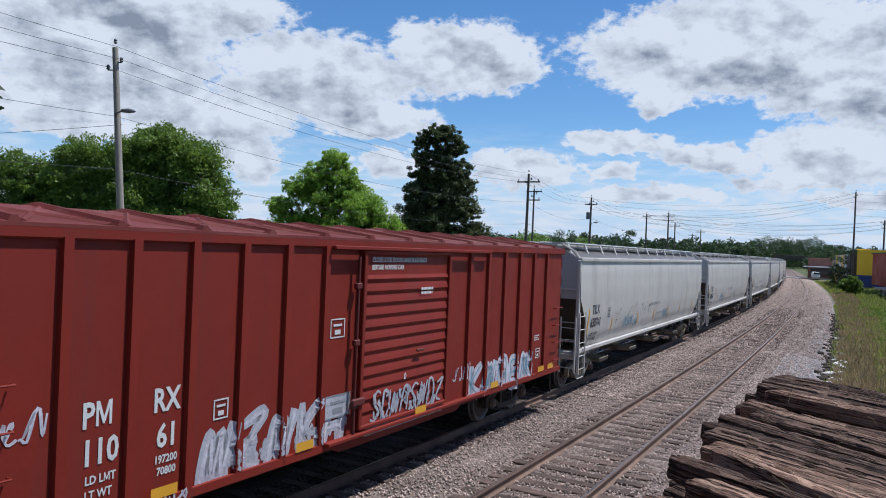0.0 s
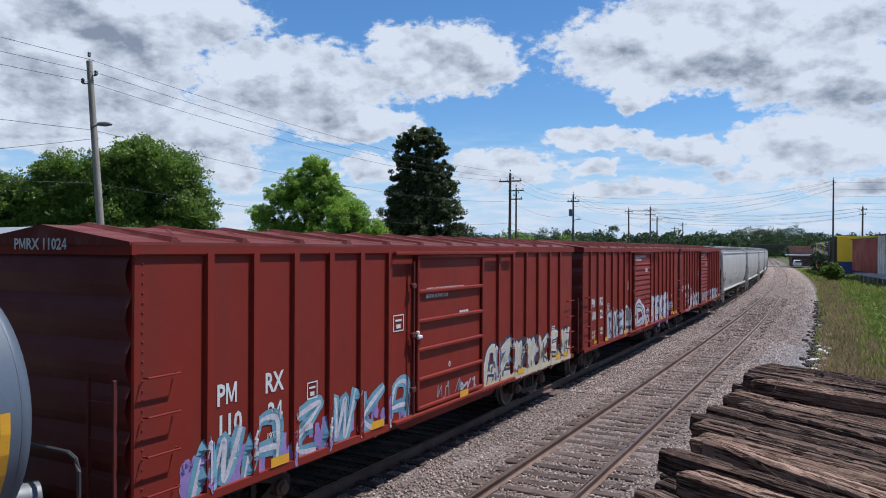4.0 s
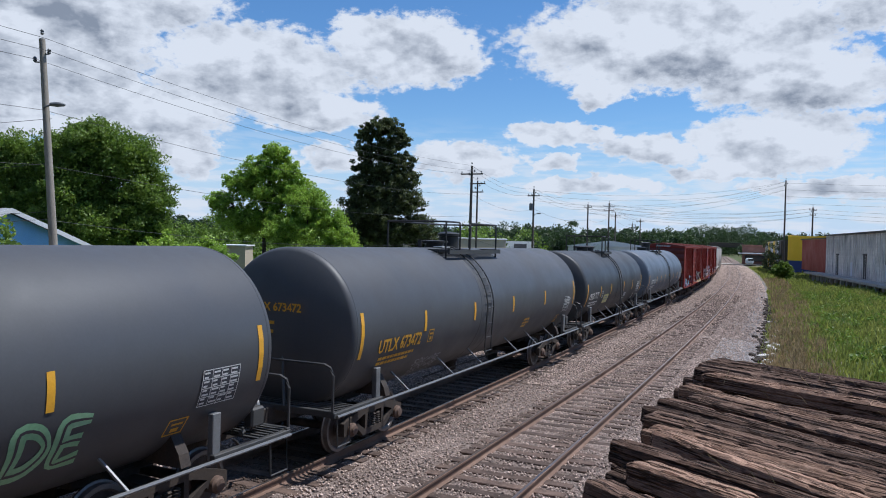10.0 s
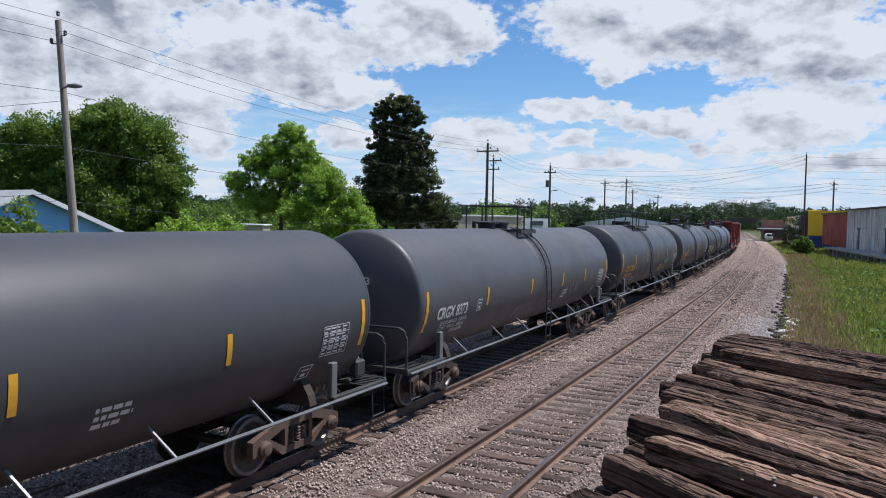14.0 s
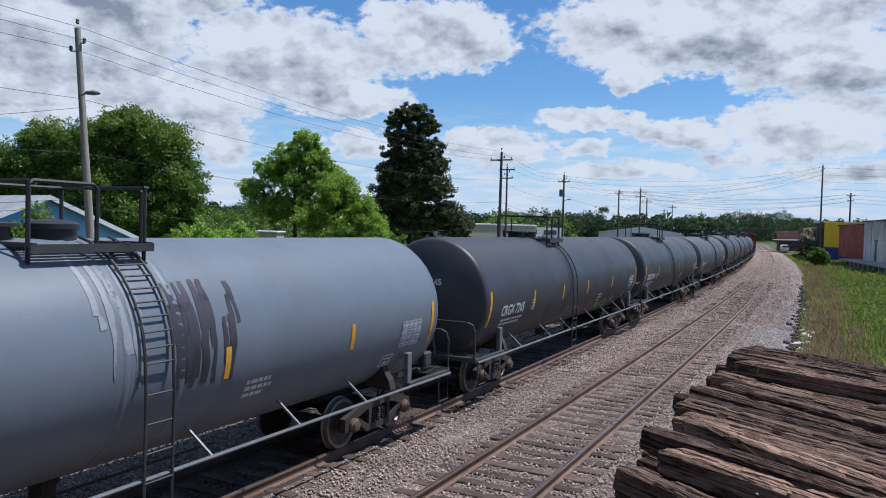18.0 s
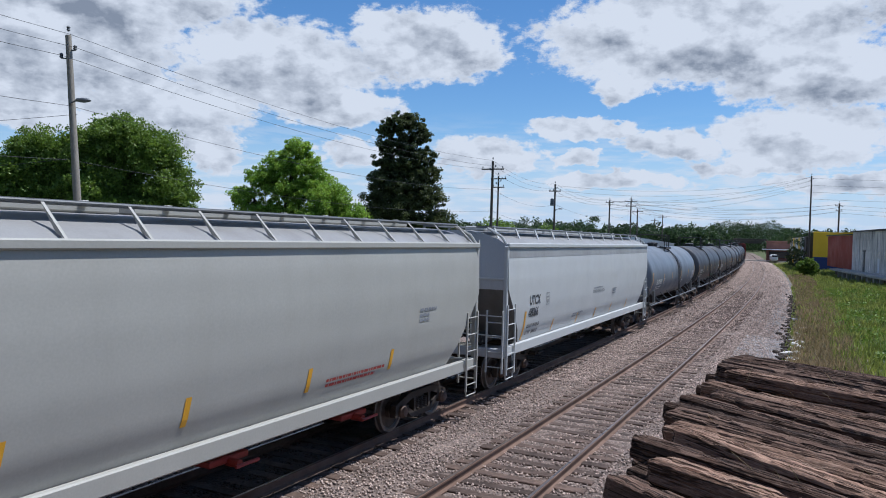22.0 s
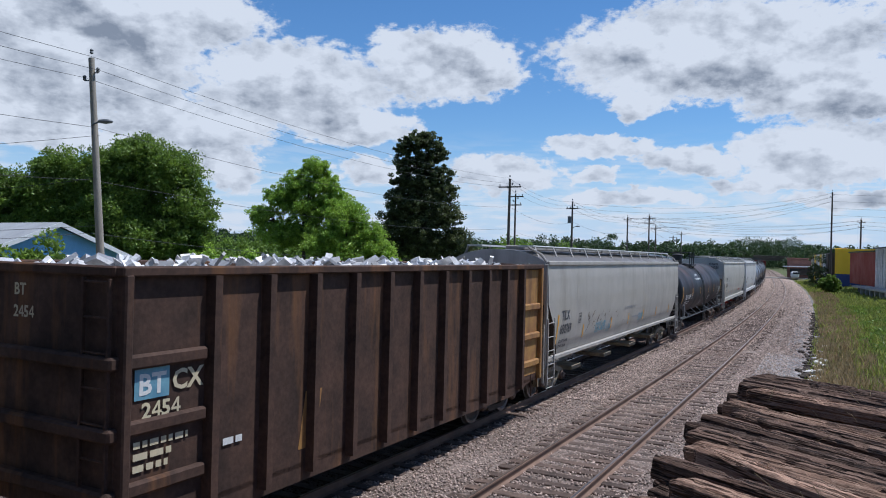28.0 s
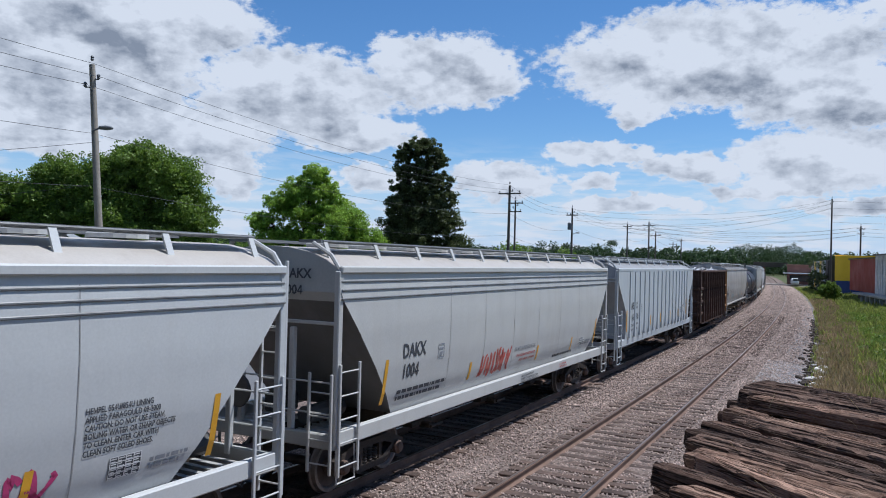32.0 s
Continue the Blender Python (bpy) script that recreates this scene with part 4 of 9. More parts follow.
# ---- poles and wires ----
def utility_pole(x, y, top, lean=(0.0, 0.0), r=0.15, arms=(), lamp=False, can=False, material=None, base=-0.5, label="weathered wooden utility pole with overhead wires", pins=3):
    pole = thing("utility_pole", label, "utility pole", "utility poles along the road")
    pole.matrix_basis = Matrix.Translation((x, y, base))
    hh = top - base
    part("shaft", G().tube([(0, 0, 0), (lean[0] * 0.5, lean[1] * 0.5, hh * 0.5), (lean[0], lean[1], hh)], r, 12, r * 0.62), material or M["pole_wood"], pole, smooth=True)
    for drop, width, turn in arms:
        z = hh - drop
        lx, ly = lean[0] * z / hh, lean[1] * z / hh
        arm = part("crossarm", G().box((lx, ly, z), (width, 0.10, 0.12), 0.015, turn), M["pole_dark"], pole)
        for k in range(pins):
            o = -width / 2 + 0.12 + (width - 0.24) * k / (pins - 1)
            g = G().lathe([(0, 0.02), (0.06, 0.02), (0.08, 0.055), (0.12, 0.06), (0.14, 0.045), (0.18, 0.05), (0.21, 0.02)], 10, "z", (lx + o * math.cos(turn), ly + o * math.sin(turn), z + 0.06))
            part("insulator", g, M["lamp_metal"], arm, smooth=True)
    for k, (dx, drop) in enumerate(((0.0, -0.15), (0.26, 0.55), (-0.24, 0.85))):
        z = hh - drop
        g = G().tube([(lean[0], lean[1], z), (lean[0] + dx, lean[1], z)], 0.025, 6).lathe([(0, 0.03), (0.05, 0.07), (0.10, 0.05), (0.15, 0.07), (0.2, 0.03)], 10, "z", (lean[0] + dx, lean[1], z))
        part("pin_insulator", g, M["lamp_metal"], pole, smooth=True)
    if lamp:
        z = hh - lamp
        g = G().tube([(lean[0] * z / hh, lean[1] * z / hh - 0.1, z - 0.45), (lean[0] + 0.18, -0.15, z - 0.08), (lean[0] + 0.45, -0.2, z + 0.02)], 0.035, 8)
        arm = part("lamp_bracket", g, M["lamp_metal"], pole)
        head = G().lathe([(0.0, 0.04), (0.05, 0.11), (0.28, 0.15), (0.50, 0.10), (0.56, 0.02)], 14, "x", (0, 0, 0))
        head.v = [(a + lean[0] + 0.42, b - 0.2, c * 0.6 + z + 0.04) for a, b, c in head.v]
        part("lamp_head", head, M["lamp_metal"], arm, "grey cobra-head street lamp", smooth=True)
    if can:
        z = hh - can
        part("transformer", G().lathe([(0, 0.2), (0.05, 0.26), (0.85, 0.26), (0.9, 0.2), (0.95, 0.05)], 16, "z", (lean[0] * z / hh - 0.35, -0.25, z - 0.9)), M["lamp_metal"], pole, "grey pole transformer", smooth=True)
    return pole


POLES = {"a": (-13.0, 27.9, 11.1), "b": (4.95, 69.0, 11.1), "c": (15.0, 95.7, 11.1), "d": (29.7, 128.8, 11.1), "e": (37.6, 145.0, 12.35), "f": (44.0, 164.0, 11.2), "g": (62, 205, 11.5),
         "r": (59.6, 119.0, 15.3), "q": (72.8, 135.0, 12.0), "p": (6.4, 79.5, 10.6), "o": (-24.5, -12.0, 11.1), "n": (70.0, 240.0, 11.5), "m": (80.0, 270.0, 11.6)}
utility_pole(-13.0, 27.9, 11.1, (-0.85, 0.0), 0.17, (), 2.45, label="tall leaning wooden utility pole with a street lamp")
utility_pole(4.95, 69.0, 11.1, (0.05, 0), 0.17, ((0.75, 2.2, -0.45),), material=M["pole_dark"])
utility_pole(15.0, 95.7, 11.1, (0.0, 0), 0.17, ((0.9, 1.6, -0.45),), 3.2, 1.9, M["pole_dark"], label="wooden utility pole with a transformer")
utility_pole(29.7, 128.8, 11.1, (0, 0), 0.18, ((0.5, 1.4, -0.4),), material=M["pole_dark"])
utility_pole(37.6, 145.0, 12.35, (0, 0), 0.2, ((0.6, 2.4, -0.4), (1.5, 2.0, -0.4)), material=M["pole_dark"])
utility_pole(44.0, 164.0, 11.2, (0, 0), 0.2, ((0.6, 2.2, -0.4),), material=M["pole_dark"])
utility_pole(62.0, 205.0, 11.5, (0, 0), 0.2, ((0.6, 2.2, -0.4),), material=M["pole_dark"])
utility_pole(70.0, 240.0, 11.5, (0, 0), 0.22, ((0.6, 2.4, -0.4),), material=M["pole_dark"])
utility_pole(80.0, 270.0, 11.6, (0, 0), 0.22, ((0.6, 2.4, -0.4),), material=M["pole_dark"])
utility_pole(6.4, 79.5, 10.6, (0, 0), 0.13, ((0.3, 1.8, -0.5), (1.2, 1.4, -0.5)), material=M["pole_dark"])
utility_pole(59.6, 119.0, 15.3, (0.05, 0), 0.17, (), material=M["pole_dark"], label="tall bare wooden pole beside the warehouse")
utility_pole(72.8, 135.0, 12.0, (0.1, 0), 0.2, ((0.5, 2.4, 0.5), (1.4, 1.8, 0.5)), material=M["pole_dark"])


def wire(a, b, sag, r=0.011):
    n = 18
    pts = []
    for i in range(n + 1):
        t = i / n
        pts.append((a[0] + (b[0] - a[0]) * t, a[1] + (b[1] - a[1]) * t, a[2] + (b[2] - a[2]) * t - sag * 4 * t * (1 - t)))
    far = math.hypot((a[0] + b[0]) / 2, (a[1] + b[1]) / 2)
    return tagged(part("overhead_wire", G().tube(pts, max(r * 0.8, far * 0.00011), 5), M["wire"]), "thin black overhead wire between poles", "wire", "overhead wires")


def wires():
    chain = ["o", "a", "b", "c", "d", "e", "g"]
    for p, q in zip(chain, chain[1:]):
        A, B = POLES[p], POLES[q]
        for dx, drop, sag in ((0.0, -0.05, 0.7), (0.26, 0.45, 0.75), (-0.24, 0.75, 0.8), (0.1, 2.6, 0.8), (0.1, 4.6, 0.7), (0.1, 6.6, 0.9)):
            lx = -0.8 if p == "a" else 0.0
            lx2 = -0.8 if q == "a" else 0.0
            wire((A[0] + dx + lx, A[1], A[2] - drop), (B[0] + dx + lx2, B[1], B[2] - drop), sag)
    A = POLES["a"]
    wire((A[0] - 0.45, A[1], A[2] - 2.9), (-30, 22, 6.2), 0.3)
    wire((A[0] - 0.4, A[1], A[2] - 4.5), (-34, 30, 5.8), 0.5)
    wire((A[0] - 0.4, A[1], A[2] - 6.3), (-40, 36, 5.0), 0.5)
    for p, q in (("c", "r"), ("d", "r"), ("e", "q"), ("d", "q")):
        A, B = POLES[p], POLES[q]
        for drop, sag in ((0.2, 1.4), (0.8, 1.5), (1.5, 1.7)):
            wire((A[0], A[1], A[2] - drop), (B[0], B[1], B[2] - drop), sag)
    for k in range(4):
        wire((POLES["r"][0], POLES["r"][1], 14.9 - 1.1 * k), (130, 85, 15.6 - 1.0 * k), 1.2)
    for k in range(3):
        wire((POLES["q"][0], POLES["q"][1], 11.6 - 0.7 * k), (150, 110, 12.2 - 0.7 * k), 1.5)


wires()


# ---- trees ----
def leaf_cloud(centres, radii, per, size, rng, flat=0.75):
    """Leaf quads in clumps: centres (n, 3), radii (n)."""
    n = len(centres) * per
    c = np.repeat(centres, per, 0)
    r = np.repeat(radii, per)
    d = rng.normal(size=(n, 3))
    d /= np.linalg.norm(d, axis=1)[:, None]
    p = c + d * (r * rng.random(n) ** 0.45)[:, None] * np.array([1, 1, flat])
    a = rng.normal(size=(n, 3)) + np.array([0, 0, 0.4])
    a /= np.linalg.norm(a, axis=1)[:, None]
    u = np.cross(a, rng.normal(size=(n, 3)))
    u /= np.linalg.norm(u, axis=1)[:, None] + 1e-9
    v = np.cross(a, u)
    sz = size * rng.uniform(0.6, 1.3, n)[:, None]
    fold = a * sz * 0.22
    return np.stack([p - u * sz, p - v * sz * 0.55 + fold, p + u * sz, p + v * sz * 0.55 + fold], 1)


def tree(x, y, lobes, trunk_h, trunk_r, clumps, per, size, material, label, seed, base=-0.3, spread=1.0, lean=0.0):
    """lobes: (dx, dy, z, radius, height factor). Leaves gather in clumps near each lobe's skin, with gaps between."""
    rng = np.random.default_rng(seed)
    t = thing("tree", label, "tree")
    t.matrix_basis = Matrix.Translation((x, y, base))
    total = sum(l[3] ** 2 for l in lobes)
    centres, radii = [], []
    g = G()
    top = max(l[2] for l in lobes)
    spine = [(0, 0, 0), (0.1, 0, trunk_h * 0.5), (lean * 0.5, 0.1, trunk_h), (lean, 0, top * 0.85)]
    g.tube(spine, trunk_r, 9, trunk_r * 0.25)
    for dx, dy, z, r, tall in lobes:
        k = max(3, int(clumps * r * r / total))
        d = rng.normal(size=(k, 3))
        d /= np.linalg.norm(d, axis=1)[:, None]
        rad = r * rng.uniform(0.25, 1.0, k)
        centres.append(np.stack([dx + d[:, 0] * rad, dy + d[:, 1] * rad, z + d[:, 2] * rad * tall], -1))
        radii.append(rng.uniform(0.13, 0.30, k) * r * spread)
        start = min(trunk_h + 0.35 * max(0, z - trunk_h), z)
        f = start / max(top * 0.85, 0.1)
        g.tube([(lean * f, 0, start * 0.9), ((lean * f + dx) / 2, dy / 2, (start + z) / 2 + 0.2), (dx, dy, z)], trunk_r * 0.38, 6, trunk_r * 0.08)
        for q in centres[-1][::7]:
            g.tube([(dx * 0.7, dy * 0.7, z * 0.97), tuple(q)], trunk_r * 0.13, 4, trunk_r * 0.04)
    part("trunk", g, M["bark"], t, "trunk with limbs")
    corners = leaf_cloud(np.concatenate(centres), np.concatenate(radii), per, size, rng)
    quads("crown", corners, material, t, "crown of leaves")
    return t


def trees():
    # broad tree behind the house, with a lower neighbour
    lobes = [(0.4, 0, 11.4, 2.7, 0.75), (3.0, 0, 10.4, 2.7, 0.75), (-2.4, 0, 10.3, 2.6, 0.7), (4.2, 0.5, 7.3, 2.6, 0.9), (-0.4, 0, 7.2, 3.4, 0.8), (4.4, 0, 5.0, 2.3, 0.9), (1.5, -1, 4.6, 3.0, 0.8), (-3.8, 0, 6.9, 2.6, 0.8), (-2.4, -1, 4.3, 2.8, 0.8)]
    tree(-26.1, 60, lobes, 4.0, 0.45, 2100, 82, 0.115, M["leaf_mid"], "broad leafy green tree behind the house", 11, spread=1.15)
    lobes = [(0, 0, 7.6, 2.6, 0.8), (2.4, 0, 8.0, 2.2, 0.7), (-2.8, 0, 7.0, 2.4, 0.8), (0.5, 0, 5.0, 2.8, 0.8), (-3.4, 0, 4.5, 2.5, 0.8), (-5.0, 0, 7.6, 2.4, 0.8), (1.0, 0, 9.2, 2.3, 0.7)]
    tree(-33.2, 60, [(a, b, c + 1.3, d, e) for a, b, c, d, e in lobes], 3.5, 0.35, 1350, 72, 0.115, M["leaf_mid"], "rounded green tree beside the house", 12, spread=1.15)
    # open light-green tree
    lobes = [(0.9, 0, 12.5, 1.8, 0.8), (2.0, 0, 11.0, 1.9, 0.75), (-0.4, 0, 11.0, 2.0, 0.8), (-2.2, 0, 9.6, 2.1, 0.75), (-4.3, 0, 7.6, 1.9, 0.7), (3.2, 0, 9.0, 2.1, 0.8), (0.6, 0, 8.8, 2.4, 0.8), (-2.2, 0, 6.0, 2.4, 0.7), (4.2, 0, 6.4, 2.3, 0.8), (1.0, 0, 6.0, 2.4, 0.8)]
    tree(-15.4, 76, lobes, 4.5, 0.32, 1150, 74, 0.11, M["leaf_light"], "airy light green tree with open branches", 13, spread=0.95)
    lobes = [(0, 0, 7.2, 2.3, 0.9), (2.2, 0, 5.4, 2.3, 0.9), (-2.0, 0, 5.0, 2.2, 0.9), (3.4, 0, 3.6, 2.0, 0.9), (0, -0.5, 3.4, 2.6, 0.9)]
    tree(-10.6, 73, lobes, 2.5, 0.25, 950, 70, 0.11, M["leaf_light"], "bushy bright green sapling", 14, spread=1.1)
    # tall dark tree
    lobes = [(-0.7, 0, 17.0, 1.8, 0.8), (0.8, 0, 17.1, 1.6, 0.8), (-2.0, 0, 16.2, 1.4, 0.7), (1.9, 0, 15.5, 1.5, 0.7), (-1.8, 0, 14.4, 1.6, 0.7), (0.1, 0, 14.8, 1.9, 0.9), (2.2, 0, 13.4, 1.7, 0.65), (-1.9, 0, 12.5, 1.7, 0.7), (0.3, 0, 12.2, 2.0, 0.9),
             (2.4, 0, 11.2, 2.0, 0.7), (-2.2, 0, 10.2, 2.1, 0.8), (0.3, 0, 9.8, 2.4, 0.9), (-2.6, 0, 7.6, 2.4, 0.8), (2.7, 0, 8.6, 2.3, 0.8), (0, 0, 7.2, 2.7, 0.9), (4.0, 0, 5.8, 2.4, 0.8), (-2.8, 0, 4.8, 2.4, 0.8), (1.2, 0, 4.6, 2.7, 0.9), (5.6, 0, 4.0, 1.9, 0.8)]
    tree(-4.1, 85, lobes, 4.0, 0.42, 1900, 64, 0.13, M["leaf_dark"], "tall dark evergreen tree with a ragged outline", 15, spread=0.95)
    # shrubs by the house, along the road, and by the warehouse
    for x, y, k, mat, seed in ((-18.9, 33.4, 1.22, "leaf_mid", 21), (-17.2, 34.2, 0.85, "leaf_mid", 22), (-21.5, 32.6, 1.25, "leaf_mid", 23), (-19.2, 58, 1.2, "leaf_light", 24), (-16.8, 60, 1.1, "leaf_light", 25), (-21.5, 62, 1.3, "leaf_mid", 26),
                               (52.0, 104, 0.72, "leaf_mid", 27)):
        lobes = [(0, 0, 2.6 * k, 1.5 * k, 0.9), (1.1 * k, 0, 1.9 * k, 1.3 * k, 0.9), (-1.1 * k, 0, 1.9 * k, 1.4 * k, 0.9), (0.2, -0.4, 1.1 * k, 1.5 * k, 0.8)]
        ob = tree(x, y, lobes, 1.0 * k, 0.08, 230, 50, 0.13, M[mat], "dense leafy shrub", seed, spread=1.2)
        ob.name = "shrub"
        tagged(ob, "dense leafy green shrub beside a building", "shrub")
    for n, (x, y, k) in enumerate(((64.5, 124, 1.0), (66.0, 123.6, 0.8))):
        lobes = [(0, 0, 4.2 * k, 0.6, 1.6), (0.3, 0, 3.0 * k, 0.6, 1.5)]
        tree(x, y, lobes, 2.0 * k, 0.06, 40, 40, 0.2, M["leaf_dark"], "thin dark young tree against the wall", 40 + n, base=0.3)


trees()
weed_clumps()


def near_woods():
    """Tall unseen trees added to close the place behind and beside the standpoint."""
    # they block the low sky so that rear-facing car ends render darker
    rng = np.random.default_rng(52)
    cs, rs = [], []
    for k in range(90):
        az = math.radians(rng.uniform(128, 322))
        d = rng.uniform(27, 44)
        hgt = rng.uniform(17, 25)
        for _ in range(22):
            e = rng.normal(size=3)
            e /= np.linalg.norm(e)
            cs.append((d * math.sin(az) + e[0] * 3.6, d * math.cos(az) + e[1] * 3.6, 0.52 * hgt + e[2] * hgt * 0.46))
            rs.append(rng.uniform(1.2, 2.4))
    tagged(quads("near_woods", leaf_cloud(np.array(cs), np.array(rs), 34, 0.42, rng), M["leaf_far"]), "unseen belt of leafy trees added to cut skylight", "woods", kind="stuff")


near_woods()


def far_woods():
    """A broken line of trees on the horizon, farther trees paler."""
    rng = np.random.default_rng(31)
    for name, dist, low, high, count, size, material, label in (("far_woods", 270, 6.0, 8.6, 420, 0.50, M["leaf_far"], "distant line of dark green woods"),
                                                                ("middle_woods", 135, 3.0, 5.6, 110, 0.28, M["leaf_mid"], "belt of mid-green trees beyond the road")):
        cs, rs = [], []
        for k in range(count):
            az = math.radians(rng.uniform(-36, 36) if name == "far_woods" else rng.uniform(-33, 9))
            d = dist * rng.uniform(0.85, 1.25)
            if name == "far_woods" and 0.38 < math.tan(az) < 0.445:
                continue
            x, y = d * math.sin(az), d * math.cos(az)
            hgt = 1.15 * rng.uniform(low, high) * (1.0 + (0.22 if rng.random() < 0.15 else 0)) * (d / dist)
            w = hgt * rng.uniform(0.40, 0.65)
            for _ in range(13):
                e = rng.normal(size=3)
                e /= np.linalg.norm(e)
                cs.append((x + e[0] * w, y + e[1] * w, 0.52 * hgt + e[2] * hgt * 0.40))
                rs.append(w * rng.uniform(0.25, 0.5))
        if name == "far_woods":
            # a taller wood beyond the bridge closes the gap
            for k in range(46):
                t, d = rng.uniform(0.365, 0.465), rng.uniform(470, 560)
                y, hgt = d / math.hypot(1.0, t), rng.uniform(13, 19)
                for _ in range(12):
                    e = rng.normal(size=3)
                    e /= np.linalg.norm(e)
                    cs.append((y * t + e[0] * 5.5, y + e[1] * 5.5, 0.52 * hgt + e[2] * hgt * 0.42))
                    rs.append(rng.uniform(2.2, 3.6))
        tagged(quads(name, leaf_cloud(np.array(cs), np.array(rs), 46, size, rng), material), label, "woods", kind="stuff")
    # the dense lower part of the woods
    rows = [[], [], []]
    for k in range(0, 361):
        az = math.radians(-40 + 80 * k / 360)
        d = 300.0 if not 0.37 < math.tan(az) < 0.46 else 560.0
        top = 8.8 + 1.8 * noise.noise((k * 0.11, 1.0, 0.0)) + 1.3 * noise.noise((k * 0.5, 4.0, 0.0)) + 0.6 * noise.noise((k * 1.7, 8.0, 0.0))
        x, y = d * math.sin(az), d * math.cos(az)
        for row, z, back in zip(rows, (-1.0, top * 0.7, top), (0.0, 1.5, 6.0)):
            row.append((x + back * math.sin(az), y + back * math.cos(az), z))
    tagged(part("far_wood_mass", G().rows(rows), M["leaf_far"]), "dense lower edge of the distant woods", "woods", kind="stuff")


far_woods()


# ---- buildings ----
def wall_along(name, p, q, z0, z1, thick, material, parent, label=""):
    """A wall from p to q (x, y), its thickness to the right of that line."""
    d = Vector((q[0] - p[0], q[1] - p[1], 0))
    n = Vector((d.y, -d.x, 0)).normalized() * thick
    c = [(p[0], p[1]), (q[0], q[1]), (q[0] + n.x, q[1] + n.y), (p[0] + n.x, p[1] + n.y)]
    return part(name, G().prism(c, "z", z0, z1), material, parent, label)


def warehouse():
    b = thing("warehouse", "long grey sheet-metal warehouse with black stains on a raised dock", "building")
    p, q, e = (33.0, 36.2), (53.0, 94.7), (58.7, 111.5)
    d = Vector((q[0] - p[0], q[1] - p[1], 0)).normalized()
    n = Vector((d.y, -d.x, 0))
    wall = wall_along("wall", p, q, 1.2, 5.95, 0.3, M["metal_sheet"], b)
    length = math.hypot(q[0] - p[0], q[1] - p[1])
    rib = G().box((0, 0, 3.57), (0.05, 0.06, 4.74)).mesh("seam")
    rib.materials.append(M["metal_sheet"])
    for k in range(1, int(length / 0.9)):
        c = Vector((p[0], p[1], 0)) + d * (0.9 * k) - n * 0.02
        ob = part("seam", rib, None, wall)
        ob.matrix_basis = Matrix.Translation(c) @ Matrix.Rotation(math.atan2(d.y, d.x), 4, "Z")
    for k, (w, hgt) in zip((10.5, 19.5, 27.5, 41.0, 54.0), ((1.1, 2.3), (1.3, 2.6), (1.0, 2.2), (1.3, 2.5), (1.2, 2.4))):
        a = Vector((p[0], p[1], 0)) + d * k - n * 0.04
        c = a + d * w
        door = wall_along("loading_door", (a.x, a.y), (c.x, c.y), 1.22, 1.2 + hgt, 0.05, M["pole_dark"], b, "dark weathered loading door")
        wall_along("door_lintel", (a.x - d.x * 0.12 - n.x * 0.03, a.y - d.y * 0.12 - n.y * 0.03), (c.x + d.x * 0.12 - n.x * 0.03, c.y + d.y * 0.12 - n.y * 0.03), 1.2 + hgt, 1.35 + hgt, 0.08, M["pole_dark"], door)
    for k in (5.0, 14.5, 33.0, 47.0):
        a = Vector((p[0], p[1], 0)) + d * k - n * 0.04
        wall_along("patch_panel", (a.x, a.y), (a.x + d.x * 1.0, a.y + d.y * 1.0), 1.3, 2.9, 0.04, M["white_wall"], b, "paler replaced sheet")
    wall_along("wall", q, e, 1.2, 5.6, 0.3, M["red_sheet"], b, "red painted stretch of wall")
    g = G()
    for a, c, z in ((p, q, 5.95), (q, e, 5.6)):
        dd = Vector((c[0] - a[0], c[1] - a[1], 0)).normalized()
        nn = Vector((dd.y, -dd.x, 0))
        g.add([(a[0] - nn.x * 0.25, a[1] - nn.y * 0.25, z), (c[0] - nn.x * 0.25, c[1] - nn.y * 0.25, z), (c[0] + nn.x * 14, c[1] + nn.y * 14, z + 1.2), (a[0] + nn.x * 14, a[1] + nn.y * 14, z + 1.2),
               (a[0] - nn.x * 0.25, a[1] - nn.y * 0.25, z + 0.18), (c[0] - nn.x * 0.25, c[1] - nn.y * 0.25, z + 0.18), (c[0] + nn.x * 14, c[1] + nn.y * 14, z + 1.38), (a[0] + nn.x * 14, a[1] + nn.y * 14, z + 1.38)],
              [(0, 1, 2, 3), (4, 7, 6, 5), (0, 4, 5, 1), (1, 5, 6, 2), (2, 6, 7, 3), (3, 7, 4, 0)])
    part("roof", g, M["pole_dark"], b, "low dark roof edge")
    wall_along("end_wall", e, (e[0] + n.x * 14, e[1] + n.y * 14), 1.2, 5.6, 0.3, M["red_sheet"], b)
    a, c = Vector((p[0], p[1], 0)) - n * 1.9 - d * 4, Vector((q[0], q[1], 0)) - n * 1.9 + d * 4
    dock = thing("loading_dock", "stained concrete loading dock along the warehouse", "loading dock")
    wall_along("dock_slab", (a.x, a.y), (c.x, c.y), 0.98, 1.2, 2.2, M["concrete"], dock)
    for k in range(24):
        o = a + d * (1.0 + k * 2.75) + n * 0.12
        wall_along("dock_pier", (o.x, o.y), (o.x + d.x * 0.35, o.y + d.y * 0.35), -0.2, 0.985, 0.35, M["concrete"], dock)
    o = a + n * 0.7
    c2 = c + n * 0.7
    wall_along("dock_back", (o.x, o.y), (c2.x, c2.y), -0.2, 0.985, 0.2, M["pole_dark"], dock)


warehouse()


